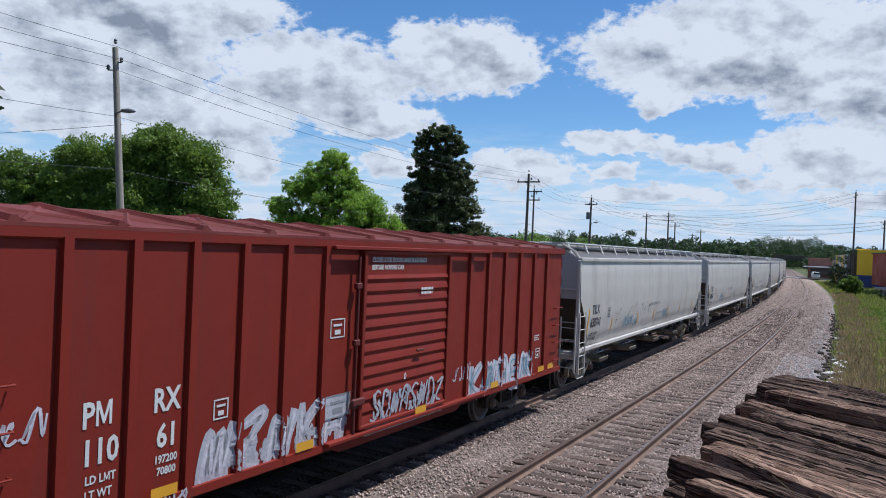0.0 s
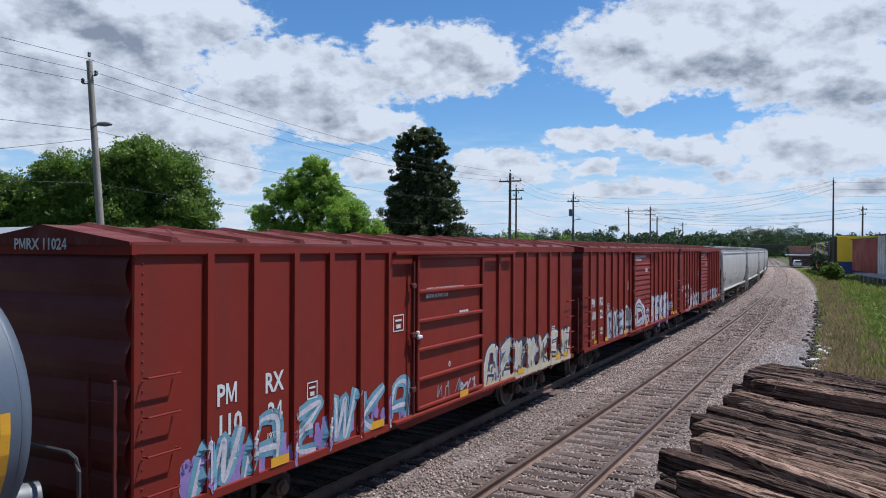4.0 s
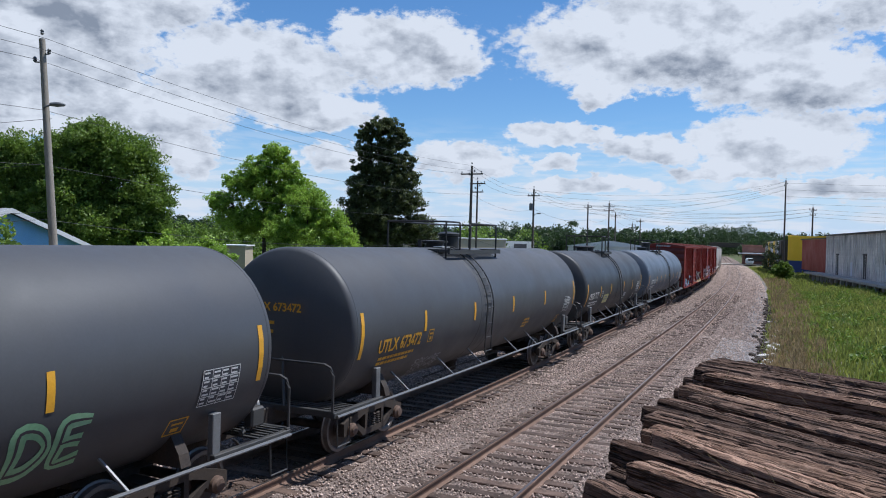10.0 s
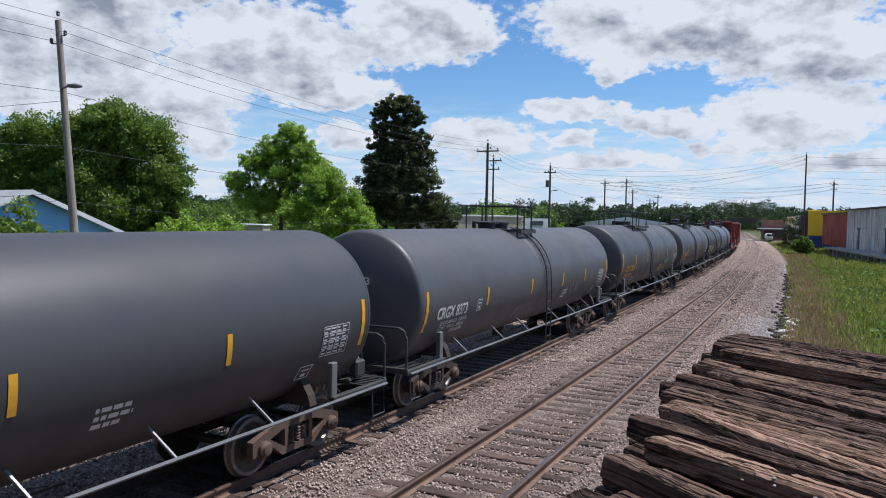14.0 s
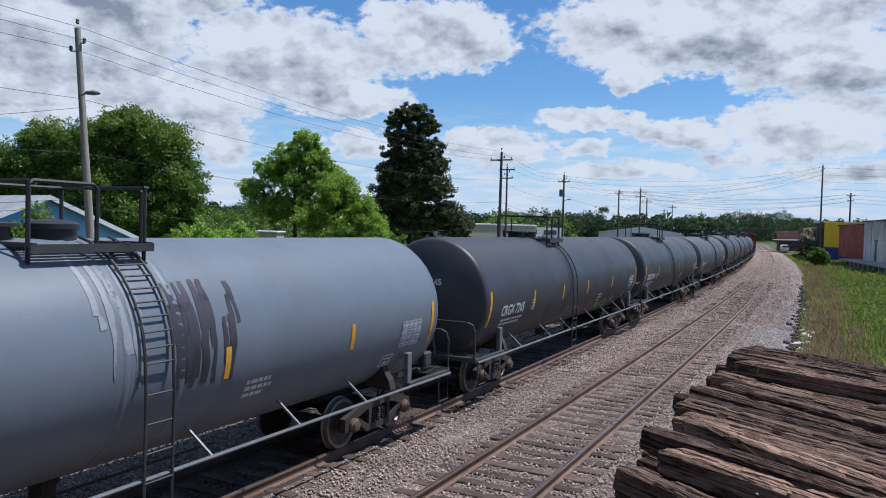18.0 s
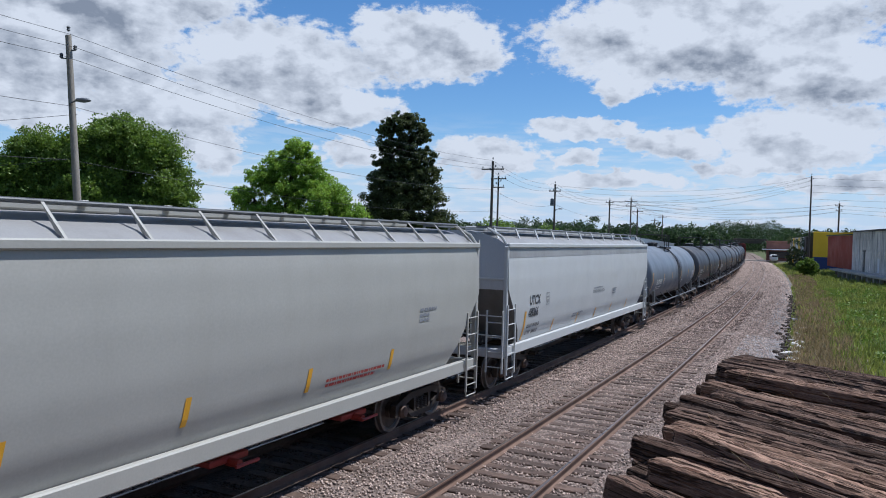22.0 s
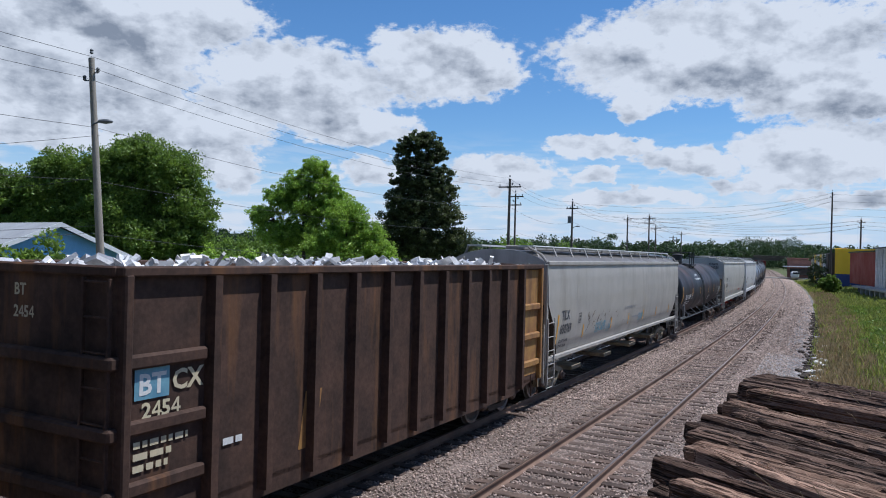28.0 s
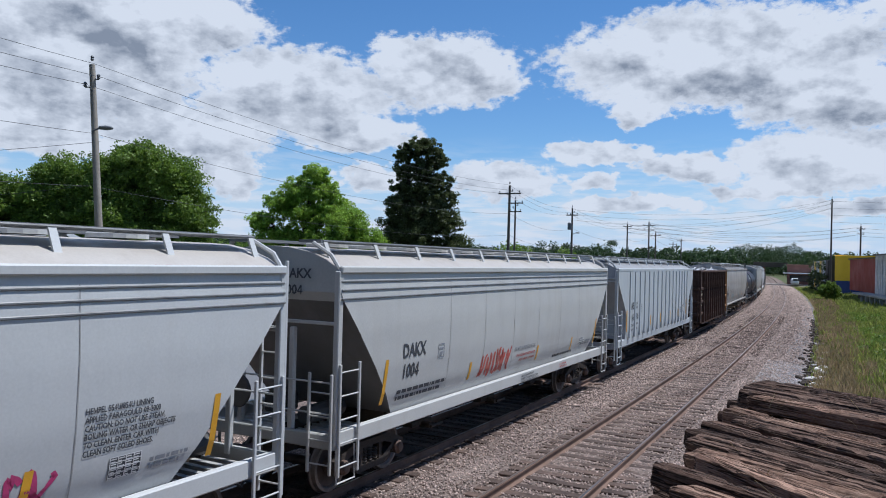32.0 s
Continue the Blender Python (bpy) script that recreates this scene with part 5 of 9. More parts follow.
def far_buildings():
    b = thing("paint_store", "yellow building with a blue base beyond the warehouse", "building")
    p, q = (62.6, 123.6), (73.8, 129.6)
    wall_along("upper_wall", p, q, 2.3, 6.4, 10.0, M["yellow_wall"], b)
    wall_along("lower_wall", (p[0] + 0.03, p[1] - 0.05), (q[0], q[1] - 0.05), 0.0, 2.3, 10.0, M["blue_wall"], b)
    part("parapet", G().box(((p[0] + q[0]) / 2, (p[1] + q[1]) / 2, 6.43), (12.9, 0.3, 0.12), 0.02, math.atan2(q[1] - p[1], q[0] - p[0])), M["yellow_wall"], b)
    s = thing("ivy_shed", "pale panelled shed overgrown with ivy", "building")
    p, q = (62.3, 125.4), (76.0, 160.0)
    for k in range(9):
        t0, t1 = k / 9, (k + 0.86) / 9
        a, c = (p[0] + (q[0] - p[0]) * t0, p[1] + (q[1] - p[1]) * t0), (p[0] + (q[0] - p[0]) * t1, p[1] + (q[1] - p[1]) * t1)
        wall_along("panel", a, c, 0.2, 5.6, 0.3, (M["yellow_wall"], M["white_wall"], M["tan_wall"])[k % 3] if k else M["pole_dark"], s)
    wall_along("back_wall", (p[0] + 0.4, p[1]), (q[0] + 0.4, q[1]), 0.0, 5.75, 6.0, M["pole_dark"], s)
    rng = np.random.default_rng(77)
    t = rng.random(60)
    cs = np.stack([p[0] + (q[0] - p[0]) * t - 0.2, p[1] + (q[1] - p[1]) * t, rng.uniform(0.3, 3.2, 60) + 2.4 * (rng.random(60) < 0.25)], -1)
    quads("ivy", leaf_cloud(cs, np.full(60, 0.7), 26, 0.25, rng), M["leaf_dark"], s, "ivy over the wall")
    k = thing("brick_depot", "small brick building with a white awning", "building")
    part("wall", G().box((93, 197, 2.4), (10, 9, 4.8), 0.0, -0.45), M["brick"], k)
    part("parapet", G().box((93, 197, 4.95), (10.4, 9.4, 0.4), 0.05, -0.45), M["brick"], k)
    part("awning", G().box((88.2, 192.6, 2.9), (7.0, 2.4, 0.25), 0.03, -0.45), M["white_wall"], k)
    part("shop_window", G().box((89.2, 193.4, 1.6), (5.0, 0.2, 1.6), 0.02, -0.45), M["glass"], k)
    k = thing("parked_van", "pale parked van at the crossing", "van")
    part("body", G().box((85.8, 189.0, 0.9), (1.9, 3.8, 1.5), 0.3, -0.4), M["white_wall"], k)
    part("windscreen", G().box((85.3, 187.2, 1.3), (1.5, 0.3, 0.5), 0.1, -0.4), M["glass"], k)
    t = thing("tan_store", "low tan flat-roofed store beyond the road", "building")
    part("wall", G().box((7.5, 116, 2.1), (13.0, 12, 4.8), 0.0, 0.0), M["tan_wall"], t)
    part("parapet", G().box((7.5, 116, 4.56), (13.3, 12.3, 0.22), 0.03), M["trim_white"], t)
    part("wall", G().box((18.0, 119, 2.0), (7.2, 12, 4.7)), M["white_wall"], t)
    part("sign_panel", G().box((18.9, 112.95, 3.6), (2.4, 0.12, 0.7), 0.02), M["black_text"], t)
    for x in (3.0, 6.0, 9.0, 12.0):
        part("shop_window", G().box((x, 109.97, 1.2), (1.6, 0.08, 1.8), 0.02), M["glass"], t)
    t.matrix_basis = Matrix.Translation((10.0, 110.0, 0)) @ Matrix.Rotation(0.5, 4, "Z") @ Matrix.Translation((-10.0, -110.0, 0))
    t = thing("white_store", "long low white-roofed building beyond the road", "building")
    part("wall", G().box((40, 152, 1.7), (16, 14, 4.2), 0.0, -0.3), M["white_wall"], t)
    part("roof", G().prism([(-8.5, 3.8), (8.5, 3.8), (0, 5.0)], "y", -7.5, 7.5), M["white_wall"], t).matrix_basis = Matrix.Translation((40, 152, 0)) @ Matrix.Rotation(-0.3, 4, "Z")
    t = thing("utility_shed", "small cream utility shed under the trees", "building")
    part("wall", G().box((-16.2, 66, 1.6), (3.2, 3, 3.2)), M["tan_wall"], t)
    part("roof", G().box((-16.2, 66, 3.25), (3.5, 3.3, 0.14), 0.03), M["trim_white"], t)
    o = thing("road_bridge", "distant dark road bridge over the tracks", "bridge")
    part("deck", G().box((166, 392, 5.4), (46, 8, 1.6), 0.1, -0.25), M["pole_dark"], o)
    for dx in (-16, -6, 8, 18):
        part("pier", G().box((166 + dx, 392 - dx * 0.25, 2.3), (1.2, 5, 4.8), 0.1, -0.25), M["concrete"], o)
    part("railing", G().box((165, 388, 6.6), (46, 0.3, 0.9), 0.05, -0.25), M["pole_dark"], o)
    x, y, h = line(214, -1.9)
    c = part("level_crossing", G().box((float(x), float(y), -0.05), (7.0, 26, 0.10), 0.0, float(h) + math.pi / 2), M["concrete"])
    tagged(c, "pale paved road across both tracks", "level crossing", kind="structure")


far_buildings()


def house():
    b = thing("house", "small bright blue wooden house with white trim and a grey roof", "house")
    x, y = -20.95, 38.95
    b.matrix_basis = Matrix.Translation((x, y, -0.2)) @ Matrix.Rotation(0.95, 4, "Z")
    w, eave, ridge, depth = 4.7, 3.3, 5.30, 12.0
    gable = part("gable_wall", G().prism([(-w, 0), (w, 0), (w, eave), (0, ridge - 0.12), (-w, eave)], "y", 0.0, 0.2), M["siding"], b)
    for k in range(1, 27):
        z = k * 0.2
        half = w if z < eave else w * (ridge - 0.15 - z) / (ridge - 0.15 - eave)
        if half > 0.2:
            part("siding_board", G().prism([(-0.035, z - 0.19), (0.0, z), (0.0, z - 0.19)], "x", -half, half), M["siding"], gable)
    part("side_wall", G().box((w - 0.1, depth / 2, eave / 2), (0.2, depth, eave)), M["siding"], b)
    part("side_wall", G().box((-w + 0.1, depth / 2, eave / 2), (0.2, depth, eave)), M["siding"], b)
    part("rear_wall", G().prism([(-w, 0), (w, 0), (w, eave), (0, ridge - 0.12), (-w, eave)], "y", depth - 0.2, depth), M["siding"], b)
    slope = (ridge - eave) / w
    for s in (-1, 1):
        r = G()
        e = s * (w + 0.55)
        ze = eave - 0.55 * slope
        r.add([(0, -0.5, ridge), (e, -0.5, ze), (e, depth + 0.5, ze), (0, depth + 0.5, ridge), (0, -0.5, ridge + 0.1), (e, -0.5, ze + 0.1), (e, depth + 0.5, ze + 0.1), (0, depth + 0.5, ridge + 0.1)],
              [(0, 1, 2, 3), (4, 7, 6, 5), (0, 4, 5, 1), (1, 5, 6, 2), (2, 6, 7, 3)])
        roof = part("roof", r, M["shingle"], b, "grey shingle roof")
        fascia = G().add([(0, -0.53, ridge - 0.14), (e, -0.53, ze - 0.14), (e, -0.53, ze + 0.11), (0, -0.53, ridge + 0.11), (0, -0.49, ridge - 0.14), (e, -0.49, ze - 0.14), (e, -0.49, ze + 0.11), (0, -0.49, ridge + 0.11)],
                         [(0, 1, 2, 3), (4, 7, 6, 5), (0, 4, 5, 1), (3, 2, 6, 7), (1, 5, 6, 2)])
        part("fascia", fascia, M["trim_white"], roof, "white fascia board")
    win = part("window", G().box((0.9, -0.03, 2.2), (1.1, 0.1, 1.3), 0.02), M["trim_white"], b)
    part("pane", G().box((0.9, -0.085, 2.2), (0.9, 0.02, 1.1)), M["glass"], win)



house()


def sale_sign():
    s = thing("for_sale_sign", "white roadside for-sale sign with red and blue print", "sign")
    s.matrix_basis = Matrix.Translation((-16.3, 28.75, -0.66)) @ Matrix.Rotation(0.5, 4, "Z")
    board = part("board", G().box((0, 0, 1.45), (1.75, 0.05, 1.2), 0.01), M["trim_white"], s)
    for dx in (-0.8, 0.8):
        part("post", G().box((dx, 0.05, 0.6), (0.08, 0.06, 1.4), 0.01), M["trim_white"], s)
    v, f = letters("FOR SALE", 0.27, "CENTER")
    part("heading", G().add([(a, -0.035, 1.80 + c) for a, c in v], f), M["spray_pink"], board, "red heading")
    bars = G()
    for z, x0, x1 in ((1.68, -0.75, 0.2), (1.55, -0.1, 0.25), (1.40, -0.3, 0.7), (1.18, -0.7, 0.75), (1.15, 0.0, 0.1), (0.95, -0.45, 0.7)):
        bars.add([(x0, -0.032, z), (x1, -0.032, z), (x1, -0.032, z + 0.09), (x0, -0.032, z + 0.09)], [(0, 1, 2, 3)])
    part("print_bars", bars, M["blue_wall"], board, "rows of blue print")
    g = G().lathe([(-0.034, 0.16), (-0.030, 0.16)], 20, "y", (-0.5, 0, 1.48))
    part("emblem", g, M["blue_wall"], board, "round blue emblem")


sale_sign()

# ---- rolling stock: x forward, y to the left, z up from the rail head ----
MESHES = {}


def flat_side(y):
    return lambda x, z: -y


def round_side(r, zc):
    return lambda x, z: -math.sqrt(max(r * r - (z - zc) ** 2, 0.01))


def profile_side(points):
    zs, ys = [p[1] for p in points], [p[0] for p in points]
    return lambda x, z: -float(np.interp(z, zs, ys))


def ribbed_side(y, ribs, width, depth):
    def at(x, z):
        for r in ribs:
            d = abs(x - r)
            if d < width / 2:
                return -y - depth * min(1.0, (width / 2 - d) / 0.03)
        return -y
    return at


def side_text(parent, text, x, z, size, material, surf, name="lettering", label="", align="LEFT", off=0.008, width=1.0):
    """Letters on the near side; surf(x, z) is the side's y."""
    verts, faces = letters(text, size, align, width=width)
    g = G().add([(x + a, surf(x + a, z + b) - off, z + b) for a, b in verts], faces)
    return part(name, g, material, parent, label)


def end_text(parent, text, y, z, size, material, x, name="end_lettering", label="", align="LEFT"):
    """Letters on the rear end, whose face lies at x."""
    verts, faces = letters(text, size, align)
    g = G().add([(x - 0.012, y - a, z + b) for a, b in verts], faces)
    return part(name, g, material, parent, label)


def side_patch(g, x0, x1, z0, z1, surf, off=0.008, lean=0.0, n=4):
    rows = []
    for i in range(n + 1):
        z = z0 + (z1 - z0) * i / n
        dx = lean * i / n
        rows.append([(x0 + dx, surf(x0 + dx, z) - off, z), ((x0 + x1) / 2 + dx, surf((x0 + x1) / 2 + dx, z) - off, z), (x1 + dx, surf(x1 + dx, z) - off, z)])
    return g.rows(rows)


def marker(parent, x, z, surf, w=0.10, h=0.45, lean=0.0, material=None, name="reflective_marker", label="yellow reflective strip"):
    return part(name, side_patch(G(), x - w / 2, x + w / 2, z, z + h, surf, 0.009, lean), material or M["yellow"], parent, label)


def small_print(parent, x, z, lines, h, surf, material, seed=1, gap=1.7, label="rows of small print"):
    """Lettering too small to read: rows of short bars."""
    rng = random.Random(seed)
    g = G()
    for i, length in enumerate(lines):
        a = x
        zz = z - i * h * gap
        while a < x + length:
            w = min(rng.uniform(0.6, 3.0) * h, x + length - a)
            side_patch(g, a, a + w, zz, zz + h, surf, 0.009, n=1)
            a += w + 0.45 * h
    return part("small_print", g, material, parent, label)


def framed_box(parent, x, z, w, h, surf, material, name="plate_mark", label=""):
    g = G()
    t = 0.02
    for a in ((x, x + w, z, z + t), (x, x + w, z + h - t, z + h), (x, x + t, z, z + h), (x + w - t, x + w, z, z + h)):
        side_patch(g, *a, surf, 0.009, n=1)
    side_patch(g, x + w * 0.3, x + w * 0.7, z + h * 0.18, z + h * 0.42, surf, 0.009, n=1)
    side_patch(g, x + w * 0.2, x + w * 0.8, z + h * 0.6, z + h * 0.72, surf, 0.009, n=1)
    return part(name, g, material, parent, label)


def print_table(parent, x, z, w, h, surf, ink, paper, seed=3):
    plate = part("data_panel", side_patch(G(), x, x + w, z, z + h, surf, 0.008), paper, parent, "printed data panel")
    g = G()
    rng = random.Random(seed)
    rows = 8
    for i in range(rows):
        for k in range(4):
            a, b = x + w * (0.04 + k * 0.24), z + h * (0.08 + i * 0.115)
            side_patch(g, a, a + w * rng.uniform(0.1, 0.2), b, b + h * 0.05, surf, 0.014, n=1)
    for k in range(5):
        b = z + h * (0.015 + 0.24 * k)
        side_patch(g, x, x + w, b, b + 0.012, surf, 0.013, n=1)
    for k in range(5):
        a = x + w * 0.2485 * k
        side_patch(g, a, a + 0.01, z, z + h, surf, 0.013, n=4)
    part("panel_print", g, ink, plate)
    return plate


def ribbon(g, pts, width, surf, off):
    """A painted stroke through (x, z) points, laid on the side."""
    smooth = []
    for i in range(len(pts) - 1):
        p0, p1, p2, p3 = pts[max(i - 1, 0)], pts[i], pts[i + 1], pts[min(i + 2, len(pts) - 1)]
        n = max(2, int(math.hypot(p2[0] - p1[0], p2[1] - p1[1]) / 0.05))
        for k in range(n):
            t = k / n
            smooth.append(tuple(0.5 * (2 * p1[j] + (p2[j] - p0[j]) * t + (2 * p0[j] - 5 * p1[j] + 4 * p2[j] - p3[j]) * t * t + (3 * p1[j] - p0[j] - 3 * p2[j] + p3[j]) * t ** 3) for j in (0, 1)))
    smooth.append(pts[-1])
    rows = []
    for i, p in enumerate(smooth):
        a, b = smooth[max(i - 1, 0)], smooth[min(i + 1, len(smooth) - 1)]
        dx, dz = b[0] - a[0], b[1] - a[1]
        d = math.hypot(dx, dz) or 1.0
        w = width / 2 * (0.75 + 0.5 * abs(math.sin(i * 0.21)))
        q = [(p[0] - dz / d * w, p[1] + dx / d * w), p, (p[0] + dz / d * w, p[1] - dx / d * w)]
        rows.append([(u, surf(u, v) - off, v) for u, v in q])
    g.rows(rows)


def spray(parent, x0, x1, z0, z1, surf, layers, seed, letters_n=5, lean=0.15, label="spray-painted tags"):
    """Wild strokes in letter-like cells. layers: (material, stroke width, points a cell)."""
    for n, (material, width, count) in enumerate(layers):
        rng = random.Random(seed + (0 if n < 2 else n))
        g = G()
        cell = (x1 - x0) / letters_n
        for c in range(letters_n):
            a = x0 + cell * c
            pts = []
            for k in range(count):
                u, v = rng.uniform(0.05, 1.0), (k % 2) * rng.uniform(0.65, 1.0) + (1 - k % 2) * rng.uniform(0.0, 0.3)
                pts.append((a + cell * u + lean * v, z0 + (z1 - z0) * v))
            pts.sort(key=lambda p: p[0] + rng.uniform(-0.3, 0.3) * cell)
            ribbon(g, pts, width, surf, 0.007 + 0.003 * n)
        part("graffiti", g, material, parent, label)


STROKES = {
    "round": [[(0.12, 0.04), (0.14, 0.5), (0.12, 0.97), (0.55, 0.94), (0.88, 0.62), (0.86, 0.32), (0.55, 0.05), (0.12, 0.04)]],
    "comb": [[(0.85, 0.93), (0.5, 0.96), (0.16, 0.92), (0.14, 0.5), (0.16, 0.06), (0.5, 0.04), (0.86, 0.08)], [(0.16, 0.5), (0.45, 0.52), (0.72, 0.5)]],
    "arch": [[(0.10, 0.03), (0.16, 0.6), (0.3, 0.95), (0.7, 0.95), (0.84, 0.6), (0.9, 0.03)], [(0.17, 0.42), (0.5, 0.44), (0.83, 0.42)]],
    "roof": [[(0.05, 0.82), (0.3, 0.95), (0.6, 0.90), (0.97, 0.97)], [(0.45, 0.9), (0.4, 0.5), (0.5, 0.03)]],
    "snake": [[(0.9, 0.88), (0.5, 0.98), (0.15, 0.75), (0.45, 0.52), (0.85, 0.32), (0.55, 0.04), (0.1, 0.12)]],
    "spike": [[(0.05, 0.0), (0.22, 0.9), (0.42, 0.2), (0.58, 0.85), (0.72, 0.15), (0.95, 1.0)]],
    "bolt": [[(0.1, 0.85), (0.85, 1.0), (0.2, 0.3), (0.9, 0.1)], [(0.25, 0.55), (0.7, 0.62)]],
    "fork": [[(0.1, 1.0), (0.2, 0.05)], [(0.9, 1.0), (0.2, 0.45), (0.85, 0.0)]],
}


def wash(parent, x0, x1, z0, z1, surf, material, seed, label, off=0.005, ragged=0.05):
    """Paint rolled over the side, with an uneven, broken rim."""
    rng = random.Random(seed)
    g = G()
    n = int((x1 - x0) / 0.05)
    rows = []
    for i in range(n + 1):
        x = x0 + (x1 - x0) * i / n
        edge = min(1.0, 9.0 * min(i, n - i) / n + 0.62)
        top = z0 + (z1 - z0) * edge * (0.92 + 0.06 * math.sin(i * 0.13 + seed) + 0.04 * math.sin(i * 0.47)) + rng.uniform(-ragged, ragged)
        low = z0 + rng.uniform(0.0, ragged)
        rows.append([(x, surf(x, z) - off, z) for z in [low + (top - low) * k / 6 for k in range(7)]])
    g.rows(rows)
    part("graffiti", g, material, parent, label)


def letter_tag(parent, x0, x1, z0, z1, surf, word, coats, seed, label, lean=0.0):
    """Fat letter shapes side by side. coats: (material, stroke width), the widest and lowest first."""
    rng = random.Random(seed)
    cell = (x1 - x0) / len(word)
    shapes = []
    for c, key in enumerate(word):
        dz, k = rng.uniform(-0.05, 0.05), rng.uniform(0.90, 1.08)
        shapes.append([])
        for stroke in STROKES[key]:
            shapes[-1].append([(x0 + cell * (c + 0.06 + 0.88 * u) + lean * v, z0 + (z1 - z0) * min(1.05, max(0.0, v * k + dz))) for u, v in stroke])
    for n, (material, width) in enumerate(coats):
        for strokes in shapes:
            g = G()
            for pts in strokes:
                ribbon(g, pts, width, surf, 0.008 + 0.0025 * n)
            part("graffiti", g, material, parent, label)


def shading(parent, x0, x1, z0, z1, surf, material, count, seed, label, size=0.1):
    """Short dabs of another colour inside the letters."""
    rng = random.Random(seed)
    g = G()
    for _ in range(count):
        x, z = rng.uniform(x0, x1), rng.uniform(z0, z1)
        ribbon(g, [(x, z), (x + size * rng.uniform(-0.5, 0.9), z - size * 0.6), (x + size * rng.uniform(-0.4, 0.6), z - size * rng.uniform(1.0, 2.0))], size * rng.uniform(0.4, 0.9), surf, 0.017)
    tagged(part("graffiti_shading", g, material, parent, label), kind="stuff")


def runs(parent, x0, x1, z0, z1, surf, material, count, width, seed, label):
    """Spilled or washed-out paint that has run down: ragged upright smears of uneven length."""
    rng = random.Random(seed)
    g = G()
    for _ in range(count):
        x = x0 + (x1 - x0) * rng.random() ** 1.4
        top = z1 - rng.random() ** 2 * (z1 - z0) * 0.5
        low = top - (top - z0) * rng.uniform(0.15, 1.0)
        n = 5
        pts = [(x + rng.uniform(-0.02, 0.02), top + (low - top) * k / n) for k in range(n + 1)]
        ribbon(g, pts, width * rng.uniform(0.3, 1.3), surf, 0.004 + rng.uniform(0, 0.003))
    tagged(part("paint_run", g, material, parent, label), kind="stuff")


def flecks(parent, x0, x1, z0, z1, surf, material, count, size, seed, label):
    """Chipped and scuffed spots."""
    rng = random.Random(seed)
    g = G()
    for _ in range(count):
        x, z = rng.uniform(x0, x1), rng.uniform(z0, z1)
        k = size * rng.uniform(0.3, 1.2)
        ribbon(g, [(x, z), (x + k * rng.uniform(0.3, 0.9), z + k * rng.uniform(-0.5, 0.5)), (x + k * rng.uniform(0.9, 1.5), z + k * rng.uniform(-0.6, 0.6))], k * rng.uniform(0.3, 0.7), surf, 0.005)
    tagged(part("chipped_paint", g, material, parent, label), kind="stuff")


def ladder(parent, a, b, z0, z1, step, material, name="ladder", r=0.014, stiles=True):
    """Rungs between the uprights at a and b (x, y)."""
    g = G()
    if stiles:
        for p in (a, b):
            g.box((p[0], p[1], (z0 + z1) / 2), (0.05, 0.04, z1 - z0), 0.006)
    z = z0 + step * 0.4
    while z < z1:
        g.tube([(a[0], a[1], z), (b[0], b[1], z)], r, 6)
        z += step
    return part(name, g, material, parent)


def wheelset_mesh():
    if "wheelset" not in MESHES:
        g = G()
        g.tube([(0, -1.08, 0), (0, 1.08, 0)], 0.085, 12)
        for s in (-1, 1):
            prof = [(s * 0.66, 0.10), (s * 0.66, 0.40), (s * 0.68, 0.485), (s * 0.71, 0.487), (s * 0.725, 0.457), (s * 0.81, 0.450), (s * 0.812, 0.39), (s * 0.775, 0.36), (s * 0.76, 0.17), (s * 0.82, 0.15), (s * 0.82, 0.085)]
            g.lathe(prof, 32, "y")
        me = g.mesh("wheelset", True)
        me.materials.append(M["wheel"])
        me.materials.append(M["tread"])
        for p in me.polygons:
            c = p.center
            if math.hypot(c.x, c.z) > 0.37 and abs(abs(c.y) - 0.77) < 0.07:
                p.material_index = 1
        MESHES["wheelset"] = me
    return MESHES["wheelset"]


def side_frame_mesh(key, material):
    """A cast side frame: arched top, two windows, journal boxes at both ends."""
    if key not in MESHES:
        bm = bmesh.new()
        outline = [(-1.12, 0.36), (-1.12, 0.60), (-0.95, 0.66), (-0.55, 0.78), (0.55, 0.78), (0.95, 0.66), (1.12, 0.60), (1.12, 0.36), (0.78, 0.36), (0.70, 0.46), (0.42, 0.24), (-0.42, 0.24), (-0.70, 0.46), (-0.78, 0.36)]
        holes = [[(-0.72, 0.56), (-0.42, 0.65), (-0.36, 0.65), (-0.36, 0.36)], [(0.72, 0.56), (0.36, 0.36), (0.36, 0.65), (0.42, 0.65)], [(-0.27, 0.36), (-0.27, 0.66), (0.27, 0.66), (0.27, 0.36)]]
        edges = []
        for loop in [outline] + holes:
            vs = [bm.verts.new((x, 0, z)) for x, z in loop]
            edges += [bm.edges.new((vs[i], vs[(i + 1) % len(vs)])) for i in range(len(vs))]
        bmesh.ops.triangle_fill(bm, edges=edges, use_beauty=True)
        faces = list(bm.faces)
        got = bmesh.ops.extrude_face_region(bm, geom=faces)
        bmesh.ops.translate(bm, verts=[v for v in got["geom"] if isinstance(v, bmesh.types.BMVert)], vec=(0, 0.13, 0))
        bmesh.ops.recalc_face_normals(bm, faces=bm.faces)
        me = bpy.data.meshes.new("side_frame")
        bm.to_mesh(me)
        bm.free()
        me.materials.append(material)
        MESHES[key] = me
    return MESHES[key]


